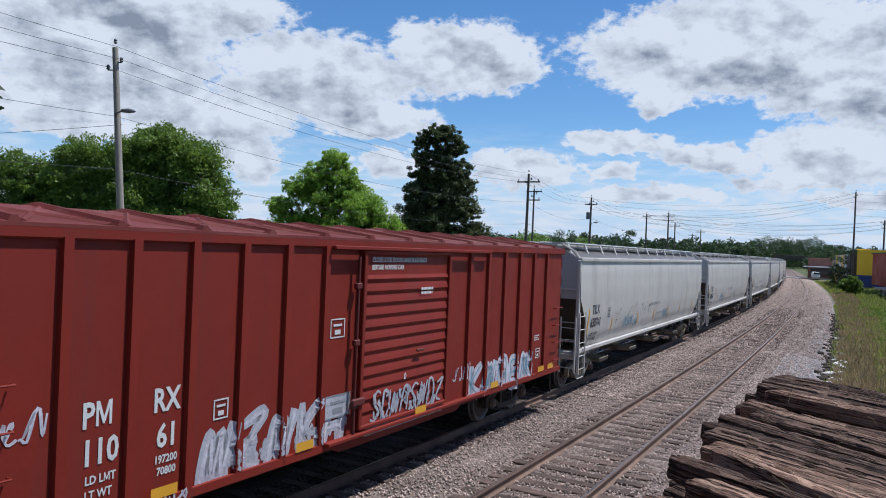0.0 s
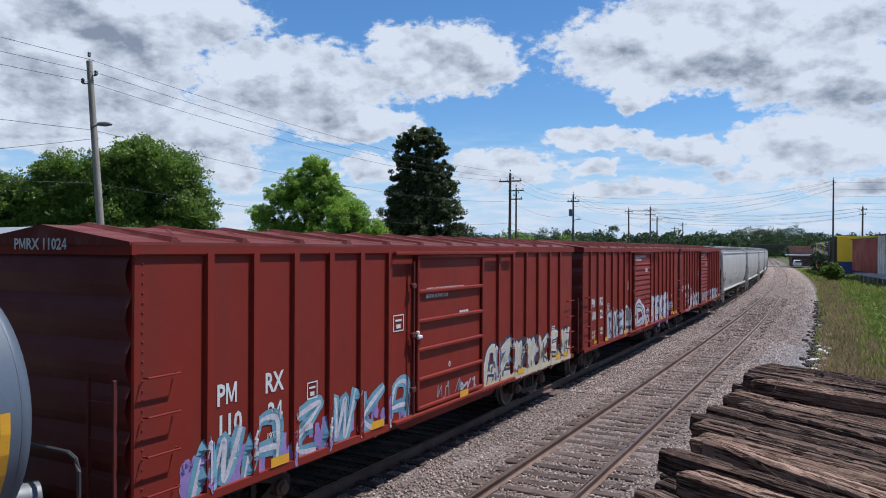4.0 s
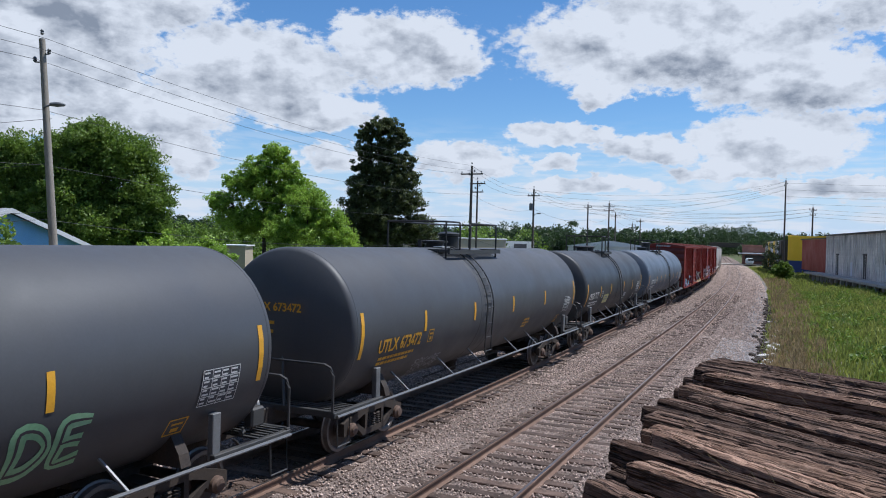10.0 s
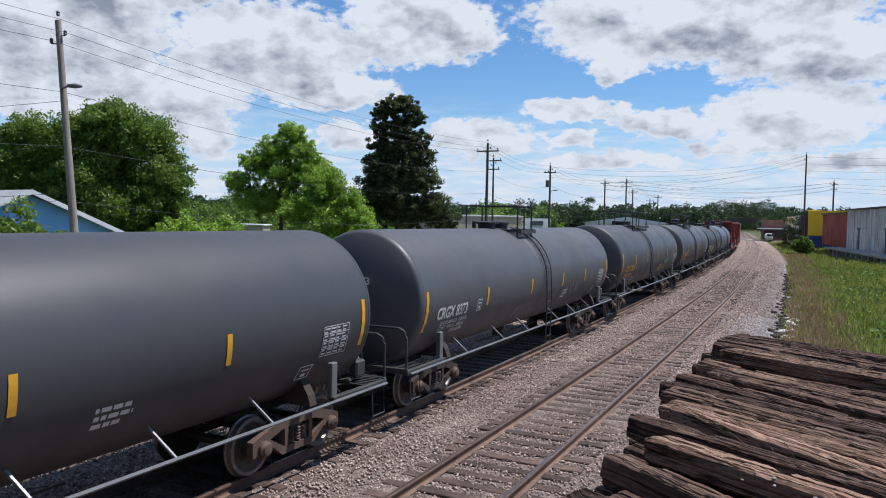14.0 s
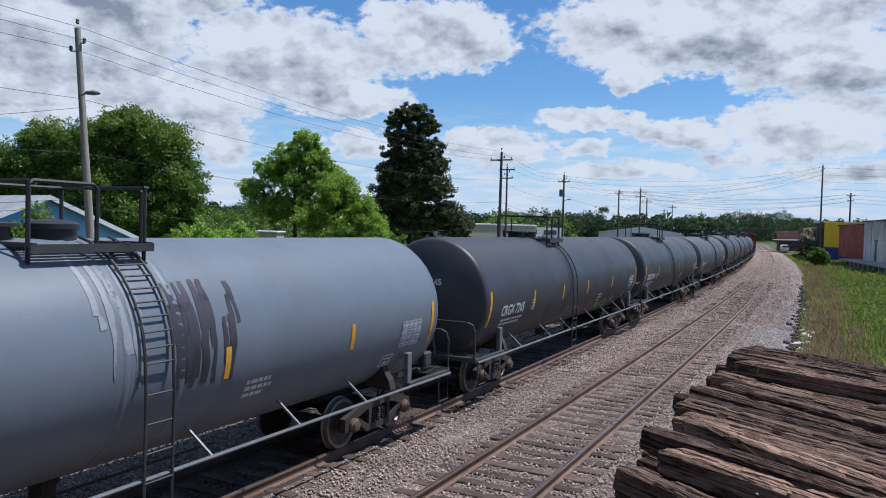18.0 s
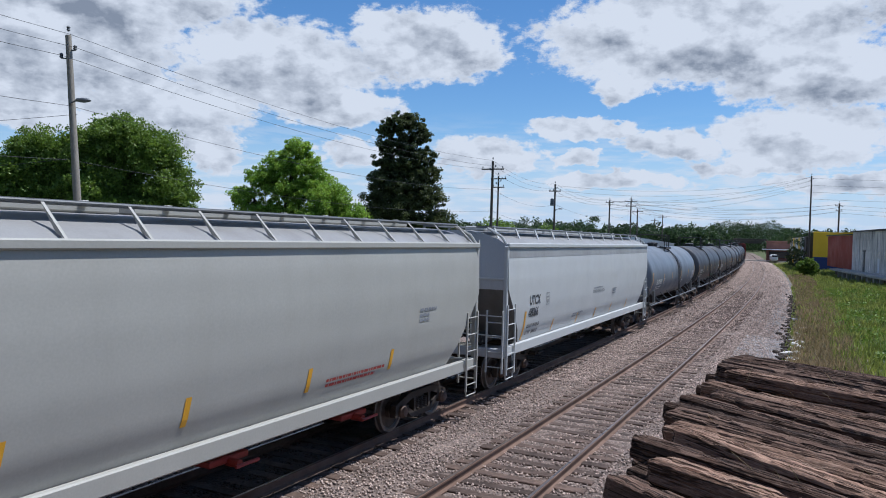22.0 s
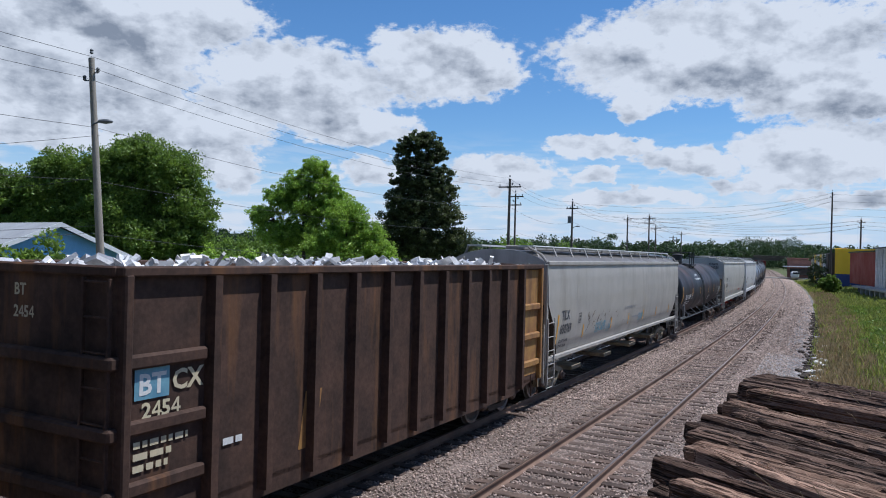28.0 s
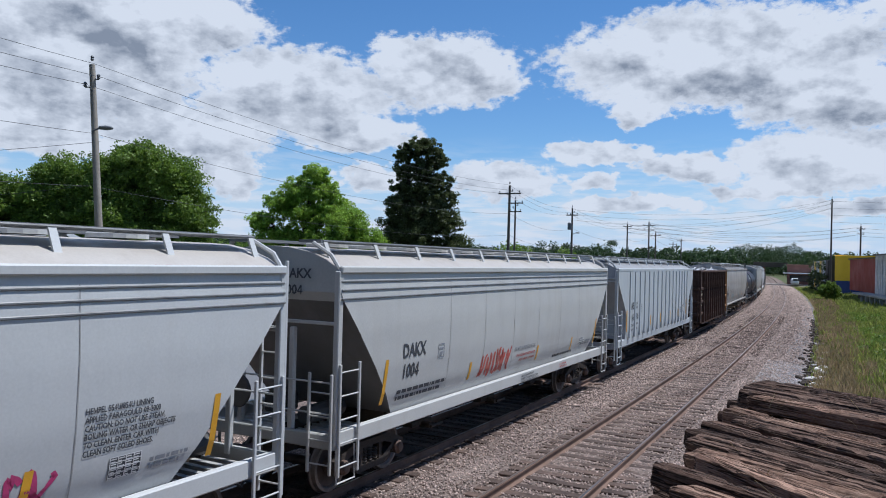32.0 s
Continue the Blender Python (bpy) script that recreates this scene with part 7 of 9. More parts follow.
# ---- tank car ----
def tank_car(L, paint, stripes, r=1.47, zc=2.34, label="", trucks="grime", pipe="grey_pipe", belts=True, dome=0.0, mid=0.0, deck_l=1.0, deck_r=0.4, zm=2.0, hatch_at=-0.35, ladder_low=0.42):
    car = thing("tank_car", label, "freight car", "cars of the freight train")
    h = L / 2
    # dished heads with a tight knuckle
    knuckle = [(0.15 * math.sin(a), r - 0.13 + 0.13 * math.cos(a)) for a in [math.radians(k) for k in (12, 26, 40, 54, 66)]]
    x1, r1 = knuckle[-1]
    head = knuckle + [(x1 + (0.46 - x1) * (1 - (1 - f) ** 2), r1 * (1 - f) + 0.02 * f) for f in (0.15, 0.32, 0.5, 0.7, 0.88, 1.0)]
    prof = [(-h - x, y) for x, y in reversed(head)] + [(-h, r), (-h * 0.5, r), (0, r), (h * 0.5, r), (h, r)] + [(h + x, y) for x, y in head]
    shell = part("tank_shell", G().lathe(prof, 64, "x", (0, 0, zc)), paint, car, smooth=True)
    surf = round_side(r, zc)
    for x in (-h, h):
        seams = G().lathe([(x - 0.02, r - 0.01), (x - 0.012, r + 0.003), (x + 0.012, r + 0.003), (x + 0.02, r - 0.01)], 64, "x", (0, 0, zc))
        part("weld_seam", seams, paint, shell, smooth=True)
    top = zc + r
    if belts:
        for x in (mid - 0.42, mid + 0.42):
            g = G().lathe([(x - 0.05, r - 0.002), (x - 0.03, r + 0.006), (x + 0.03, r + 0.006), (x + 0.05, r - 0.002)], 64, "x", (0, 0, zc))
            part("belt", g, paint, shell, smooth=True)
    # top walkway with pipe railing
    deck = part("walkway", G().box((mid + (deck_r - deck_l) / 2, -0.93, top - 0.09), (deck_l + deck_r + 0.1, 0.04, 0.10)), M["dark_metal"], car, "dark grating walkway")
    part("walkway_edge", G().box((mid + (deck_r - deck_l) / 2, 0.93, top - 0.09), (deck_l + deck_r + 0.1, 0.04, 0.10)), M["dark_metal"], deck)
    slat = G().box((0, 0, 0), (deck_l + deck_r + 0.06, 0.025, 0.05)).mesh("walkway_slat")
    slat.materials.append(M["dark_metal"])
    for k in range(7):
        for s in (-1, 1):
            part("walkway_slat", slat, None, deck).matrix_basis = Matrix.Translation((mid + (deck_r - deck_l) / 2, s * (0.88 - k * 0.06), top - 0.09))
    for x in (-deck_l, 0.0, deck_r):
        part("walkway_beam", G().box((mid + x, 0, top - 0.05), (0.05, 1.9, 0.05)), M["dark_metal"], deck)
    a, b = mid - deck_l, mid + deck_r
    zt = top + 0.66
    railing = part("walkway_railing", G().tube([(a, -0.82, zt - 0.04), (a + 0.05, -0.82, zt), (mid - 0.40, -0.82, zt), (mid - 0.34, -0.82, zt - 0.05), (mid - 0.34, -0.82, top - 0.15)], 0.026, 6), M["black"], car, "black pipe railing")
    part("rail_pipe", G().tube([(mid + 0.30, -0.82, top - 0.15), (mid + 0.30, -0.82, zt - 0.05), (mid + 0.33, -0.82, zt), (b + 0.05, -0.82, zt)], 0.026, 6), M["black"], railing)
    part("rail_pipe", G().tube([(a, 0.82, zt), (b, 0.82, zt)], 0.026, 6), M["black"], railing)
    for x in (a, b):
        part("rail_pipe", G().tube([(x, -0.82, zt), (x, 0.82, zt)], 0.026, 6), M["black"], railing)
    for s in (-1, 1):
        for x in (a, b):
            part("rail_post", G().tube([(x, s * 0.82, top - 0.28), (x, s * 0.82, zt)], 0.026, 6), M["black"], railing)
    d = G().lathe([(0, 0.28), (0.16 + dome, 0.28), (0.18 + dome, 0.32), (0.24 + dome, 0.32), (0.27 + dome, 0.26), (0.30 + dome, 0.05)], 20, "z", (mid + hatch_at, 0, top - 0.06))
    part("manway", d, M["black"], car, smooth=True)
    d = G().lathe([(0, 0.26), (0.16, 0.26), (0.18, 0.36), (0.22, 0.36), (0.24, 0.1)], 18, "z", (mid + hatch_at - 0.8, 0.05, top - 0.04)).tube([(mid + hatch_at - 1.15, 0.3, top), (mid + hatch_at - 1.15, 0.3, top + 0.2)], 0.06, 8)
    part("valve_housing", d, M["black"], car, smooth=True)
    # side ladders that follow the shell
    for s in (-1, 1):
        arc = [math.radians(a) for a in range(78, -6, -7)]
        rung = MESHES.setdefault("ladder_rung", G().tube([(-0.21, 0, 0), (0.21, 0, 0)], 0.013, 5).mesh("ladder_rung"))
        if not rung.materials:
            rung.materials.append(M["dark_metal"])
        path = [((r + 0.06) * math.cos(a), zc + (r + 0.06) * math.sin(a)) for a in arc] + [(1.55, 1.9), (1.52, ladder_low)]
        lad = part("ladder", G().tube([(mid - 0.21, s * y, z) for y, z in path], 0.02, 6).tube([(mid + 0.21, s * y, z) for y, z in path], 0.02, 6), M["dark_metal"], car, "steel ladder up the tank side")
        for y, z in path[1:-2] + [(1.54, q) for q in (2.0, 1.65, 1.3, 0.95, 0.62, 0.44) if q > ladder_low]:
            part("rung", rung, None, lad).matrix_basis = Matrix.Translation((mid, s * y, z))
        # long pipe rail on brackets
        g = G().tube([(-h - 0.6, s * 1.50, 0.98), (h + 0.6, s * 1.50, 0.98)], 0.028, 6)
        part("side_rail", g, M[pipe], car, "long horizontal safety pipe")
        bracket = G().tube([(0, s * 1.50, 0.98), (-0.12, s * 1.12, 1.36)], 0.024, 5).mesh("rail_bracket")
        bracket.materials.append(M["grey_pipe"])
        for x in (-h * 0.72, -h * 0.42, -h * 0.18, h * 0.18, h * 0.42, h * 0.66):
            part("rail_bracket", bracket, None, car).matrix_basis = Matrix.Translation((x, 0, 0))
    under = G().tube([(-h + 1.5, 0.1, 0.78), (h - 1.5, 0.1, 0.78)], 0.03, 6).lathe([(0, 0.16), (0.22, 0.16), (0.24, 0.2), (0.45, 0.2)], 14, "z", (0, 0, 0.52))
    under.tube([(-2.5, -0.4, 0.72), (2.5, -0.4, 0.72)], 0.02, 5)
    part("bottom_outlet", under, M["grime"], car)
    for e in (-1, 1):
        sill = G().box((e * (h - 0.6), 0, 0.88), (3.4, 0.42, 0.34), 0.02)
        sill.prism([(-1.35, 0.98), (1.35, 0.98), (1.30, 1.15), (1.0, 1.62), (0.5, 1.25), (-0.5, 1.25), (-1.0, 1.62), (-1.30, 1.15)], "x", e * (h - 1.45) - 0.09, e * (h - 1.45) + 0.09)
        part("stub_sill", sill, M["grime"], car)
        for s in (-1, 1):
            part("bolster_post", G().box((e * (h - 0.95), s * 1.36, 1.28), (0.16, 0.10, 0.66), 0.01), M["grey_pipe"], car)
        deck = G().box((e * (h + 0.62), 0, 1.02), (0.08, 2.9, 0.12), 0.01).box((e * (h - 0.2), -1.42, 1.0), (1.7, 0.10, 0.10), 0.01).box((e * (h - 0.2), 1.42, 1.0), (1.7, 0.10, 0.10), 0.01)
        deck = part("end_platform", deck, M["dark_metal"], car)
        bar = MESHES.setdefault("grating_bar", G().box((0, 0, 0), (0.05, 2.8, 0.03)).mesh("grating_bar"))
        if not bar.materials:
            bar.materials.append(M["dark_metal"])
        for k in range(6):
            part("grating_bar", bar, None, deck).matrix_basis = Matrix.Translation((e * (h + 0.55 - k * 0.12), 0, 1.05))
        x = e * (h + 0.64)
        u = [(x, -1.42, 1.02), (x, -1.42, 1.70), (x, -1.36, 1.83), (x, -1.24, 1.88), (x, 1.24, 1.88), (x, 1.36, 1.83), (x, 1.42, 1.70), (x, 1.42, 1.02)]
        g = G().tube(u, 0.024, 7).tube([(x, -0.4, 1.05), (e * (h + 0.4), -0.15, 1.9)], 0.03, 6).tube([(x, 0.9, 1.05), (e * (h + 0.4), 0.2, 1.9)], 0.03, 6)
        part("end_handrail", g, M["dark_metal"], car)
        coupler(car, e * (h + 0.55), e)
        truck(car, e * (h - 1.45), trucks)
        for s in (-1, 1):
            step = [(e * (h + 0.55), s * 1.46, 1.0), (e * (h + 0.55), s * 1.48, 0.45), (e * (h + 0.15), s * 1.48, 0.45), (e * (h + 0.15), s * 1.46, 1.0)]
            part("sill_step", G().tube(step, 0.018, 6), M["dark_metal"], car)
    g = G().tube([(h + 0.05, -0.55, 1.32), (h + 0.62, -0.75, 1.32)], 0.19, 14)
    part("air_reservoir", g, M["grey_pipe"], car, smooth=True)
    g = G().box((h + 0.2, -1.1, 1.3), (0.3, 0.18, 0.3), 0.03).tube([(h - 0.1, -1.1, 1.1), (h + 0.55, -0.9, 1.15)], 0.04, 6)
    part("brake_gear", g, M["dark_metal"], car)
    marker(car, -h + 0.15, zm - 0.28, surf, 0.11, 0.86)
    for x in stripes:
        marker(car, x, zm, surf, 0.10, 0.44)
    marker(car, h - 0.18, zm - 0.2, surf, 0.10, 0.82)
    return car, surf


# ---- open gondola with scrap ----
def gondola():
    L, W = 13.0, 1.50
    h = L / 2
    steel = surface("rusty_brown_steel", (0.092, 0.052, 0.038), (0.042, 0.028, 0.023), rough=0.8, scale=1.3, fine=14, bump=0.2, spread=0.25, streak=(0.24, 0.11, 0.045), streak_scale=(2.2, 2.2, 0.3), streak_amount=0.6, spec=0.2)
    ochre = surface("rusted_ochre_steel", (0.38, 0.20, 0.05), (0.22, 0.10, 0.04), rough=0.8, scale=2.0, fine=20, bump=0.2, streak=(0.10, 0.05, 0.03), streak_amount=0.6)
    car = thing("gondola", "dark rust-brown high-sided gondola loaded with pale scrap", "freight car", "cars of the freight train")
    for s in (1, -1):
        side = part("side_sheet", G().box((0, s * W, 2.30), (L, 0.04, 2.95)), steel, car)
        part("side_sill", G().prism([(-h, 0.9), (h, 0.9), (h - 1.6, 0.62), (-h + 1.6, 0.62)], "y", s * (W - 0.05), s * (W + 0.02)), steel, car)
    part("floor_plate", G().box((0, 0, 0.95), (L - 0.1, 2 * W - 0.06, 0.1)), steel, car)
    for e in (-1, 1):
        end = G().box((e * h, 0, 2.35), (0.06, 2 * W, 2.85), 0.01)
        endp = part("end_wall", end, steel if e < 0 else ochre, car)
        beams = G()
        for z in (1.25, 1.95, 2.75):
            beams.box((e * (h + 0.07), 0, z), (0.16, 2 * W + 0.1, 0.16), 0.03)
        part("end_beam", beams, steel if e < 0 else ochre, endp)
        ladder(car, (e * (h + 0.10), -1.46), (e * (h + 0.10), -1.02), 0.7, 3.7, 0.4, steel if e < 0 else ochre, "end_ladder")
        coupler(car, e * (h + 0.1), e)
        truck(car, e * (h - 1.55), "grime")
        step = [(e * (h - 0.05), -1.52, 1.0), (e * (h - 0.05), -1.54, 0.45), (e * (h - 0.5), -1.54, 0.45), (e * (h - 0.5), -1.52, 1.0)]
        part("sill_step", G().tube(step, 0.018, 6), steel, car)
    rim = G()
    for s in (-1, 1):
        rim.box((0, s * (W + 0.04), 3.78), (L + 0.1, 0.16, 0.12), 0.02)
    for e in (-1, 1):
        rim.box((e * (h + 0.02), 0, 3.78), (0.14, 2 * W, 0.12), 0.02)
    part("top_rim", rim, steel, car)
    rib = G().prism([(-0.09, 0), (-0.06, 0.16), (0.06, 0.16), (0.09, 0)], "z", 0.75, 3.72).mesh("rib")
    rib.materials.append(steel)
    for i in range(11):
        x = -h + 1.35 + (L - 2.7) * i / 10
        for s in (-1, 1):
            r = part("rib", rib, None, side)
            r.matrix_basis = Matrix.Translation((x, s * W, 0)) @ Matrix.Rotation(0 if s > 0 else math.pi, 4, "Z")
    for e in (-1, 1):
        g = G()
        for z in (1.30, 2.0, 2.75):
            g.box((e * (h - 0.66), -W - 0.05, z), (1.2, 0.10, 0.17), 0.03).box((e * (h - 0.66), W + 0.05, z), (1.2, 0.10, 0.17), 0.03)
        g.box((e * (h - 0.04), -W - 0.05, 2.3), (0.12, 0.16, 2.9), 0.02)
        part("corner_brace", g, steel if e < 0 else ochre, car)
    part("orange_panel", side_patch(G(), h - 1.28, h - 0.1, 1.0, 3.7, flat_side(W + 0.022), 0.004), ochre, car, "ochre corner panel, paint flaking")
    part("centre_sill", G().box((0, 0, 0.85), (L, 0.5, 0.3)), M["grime"], car)
    rng = random.Random(8)
    scrap = G()
    for _ in range(900):
        c = (rng.uniform(-h + 0.2, h - 0.2), rng.uniform(-W + 0.2, W - 0.2), 3.45 + 0.42 * rng.random() ** 1.4)
        tilt = Euler((rng.uniform(-0.9, 0.9), rng.uniform(-0.9, 0.9), rng.uniform(0, 3.1))).to_matrix().to_4x4()
        scrap.box(c, (rng.uniform(0.08, 0.42), rng.uniform(0.05, 0.22), rng.uniform(0.006, 0.07)), 0, 0, tilt)
    scrap.box((0, 0, 3.3), (L - 0.2, 2 * W - 0.2, 0.3))
    pale = surface("pale_scrap", (0.62, 0.62, 0.64), (0.35, 0.34, 0.33), rough=0.5, metal=0.2, scale=3, fine=20, bump=0.1, island=0.5)
    tagged(part("scrap_load", scrap, pale, car, "heap of pale crumpled scrap"), kind="stuff")
    sd = flat_side(W + 0.03)
    side_text(car, "BT", -h + 0.25, 2.36, 0.34, M["white_text"], sd)
    side_text(car, "CX", -h + 0.74, 2.36, 0.34, M["spray_cream"], sd)
    part("lettering_patch", side_patch(G(), -h + 0.2, -h + 0.7, 2.3, 2.66, sd, 0.004), M["spray_blue"], car, "faded blue patch behind the letters")
    side_text(car, "2454", -h + 0.3, 1.72 + 0.36, 0.26, M["spray_cream"], sd, width=1.1)
    small_print(car, -h + 0.2, 1.75, [0.8, 0.55, 0.5], 0.08, sd, M["spray_cream"], 4)
    small_print(car, -h + 1.6, 1.5, [0.35], 0.09, sd, M["white_text"], 5)
    end_text(car, "BT", 0.35, 3.45, 0.2, M["spray_cream"], -h - 0.04)
    end_text(car, "2454", 0.35, 3.18, 0.2, M["spray_cream"], -h - 0.04)
    part("rust_patch", side_patch(G(), -3.35, -2.95, 1.1, 1.95, flat_side(W + 0.022), 0.004, 0.15), ochre, car)
    return car

# ---- the train, from the head of what is seen to its tail ----
CARS = []          # (thing, rear end, front end) along the track at the start


def placed(car, rear, front):
    CARS.append((car, rear, front))
    return car


def paint(name, colour, second=None, streak=None, amount=0.4, rough=0.45, run=(1.2, 1.2, 0.12), spread=0.06, scale=0.5, spec=0.35):
    return surface(name, colour, second, rough=rough, scale=scale, fine=30, bump=0.04, spread=spread, streak=streak, streak_scale=run, streak_amount=amount, spec=spec)


GREY_OLD = paint("weathered_grey_paint", (0.60, 0.56, 0.51), (0.52, 0.485, 0.44), (0.20, 0.17, 0.14), 0.5)
# a step darker than the side grey: the ends' shade is in the paint
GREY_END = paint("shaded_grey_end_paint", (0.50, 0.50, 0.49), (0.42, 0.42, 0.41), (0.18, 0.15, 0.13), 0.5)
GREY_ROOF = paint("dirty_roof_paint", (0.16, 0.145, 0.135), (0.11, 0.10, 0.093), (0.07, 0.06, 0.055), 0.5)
WARM_ROOF = paint("sunlit_cream_roof_paint", (0.50, 0.465, 0.42), (0.43, 0.395, 0.355), (0.30, 0.25, 0.21), 0.45)
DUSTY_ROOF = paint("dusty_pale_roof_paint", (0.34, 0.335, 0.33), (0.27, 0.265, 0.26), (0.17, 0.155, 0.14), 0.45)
# slope sheets: painted-in shade under the car ends, mixed with dirt
SHADED_DIRTY = paint("shaded_dirty_grey_paint", (0.19, 0.185, 0.18), (0.13, 0.125, 0.12), (0.08, 0.07, 0.06), 0.5)
CREAM = paint("pale_grey_paint", (0.45, 0.437, 0.395), (0.405, 0.392, 0.352), (0.34, 0.31, 0.26), 0.25)
CREAM_END = paint("pale_grey_end_paint", (0.47, 0.47, 0.45), (0.42, 0.42, 0.40), (0.28, 0.25, 0.22), 0.3)
WHITE = paint("white_car_paint", (0.57, 0.575, 0.565), (0.52, 0.525, 0.515), (0.42, 0.40, 0.37), 0.2)
WHITE_END = paint("white_end_paint", (0.54, 0.56, 0.59), (0.48, 0.50, 0.53), (0.32, 0.30, 0.28), 0.3)
IVORY = paint("off_white_paint", (0.55, 0.54, 0.51), (0.48, 0.47, 0.445), (0.36, 0.32, 0.27), 0.35)
SILVER = paint("light_grey_blue_paint", (0.52, 0.545, 0.55), (0.47, 0.49, 0.495), (0.28, 0.22, 0.18), 0.3)


def old_hopper(number, seed, text="TILX", skin=None):
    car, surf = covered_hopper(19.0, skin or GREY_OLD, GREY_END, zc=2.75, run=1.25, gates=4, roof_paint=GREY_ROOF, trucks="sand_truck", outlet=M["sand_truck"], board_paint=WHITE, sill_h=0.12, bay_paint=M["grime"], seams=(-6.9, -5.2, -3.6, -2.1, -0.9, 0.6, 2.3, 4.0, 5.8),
                               label="weathered pale grey covered hopper with small graffiti tags")
    side_text(car, text, -8.27, 2.24, 0.38, M["black_text"], surf, width=0.9)
    side_text(car, number, -8.35, 1.84, 0.38, M["black_text"], surf, width=0.9)
    side_text(car, "LD LMT 216400", -8.35, 1.58, 0.13, M["black_text"], surf, width=0.9)
    side_text(car, "LT WT   69600", -8.35, 1.42, 0.13, M["black_text"], surf, width=0.9)
    end_text(car, text, -0.1, 3.62, 0.20, M["black_text"], -9.5)
    end_text(car, number, 0.05, 3.38, 0.20, M["black_text"], -9.5)
    framed_box(car, -6.66, 2.05, 0.26, 0.30, surf, M["black_text"])
    small_print(car, 0.2, 1.78, [1.2], 0.05, surf, M["spray_grey"], seed)
    for x in (-8.6, -6.1, -2.79, -0.31, 2.13, 4.6, 7.4):
        marker(car, x, 1.56, surf, 0.10, 0.85 if x < -7 else 0.40, 0.04)
    faded = "faded blue spray-painted tag"
    letter_tag(car, -4.75, -3.50, 1.60, 1.92, surf, ("comb", "round", "bolt", "snake", "fork", "arch", "snake"), [(M["spray_blue"], 0.035)], seed, faded, 0.06)
    letter_tag(car, -3.38, -2.85, 1.52, 1.80, surf, ("fork", "arch", "spike"), [(M["spray_blue"], 0.025)], seed + 9, faded, 0.04)
    letter_tag(car, 1.20, 2.10, 1.60, 1.88, surf, ("snake", "round", "fork", "spike", "snake"), [(M["spray_blue"], 0.03)], seed + 3, faded, 0.06)
    side_text(car, "DO NOT HAMMER ON CAR", -1.05, 2.16, 0.14, M["spray_grey"], surf, width=0.95)
    rng = random.Random(seed)
    g = G()
    for _ in range(30):
        x, z = rng.uniform(-5.8, -1.0), rng.uniform(1.7, 2.3)
        pts = [(x, z)]
        for k in range(3):
            pts.append((pts[-1][0] + rng.uniform(-0.02, 0.09), pts[-1][1] + rng.uniform(-0.01, 0.08)))
        ribbon(g, pts, rng.uniform(0.010, 0.030), surf, 0.006)
    part("paint_scar", g, M["rust_truck"], car, "rusty scars in the paint")
    return car


first = placed(old_hopper("650741", 31), 22.8, 42.2)
for k, a in enumerate((43.85, 65.0, 86.2, 107.2, 128.2, 149.2, 170.2, 191.2)):
    placed(copy_thing(first, Matrix.Identity(4)), a, a + 19.4)

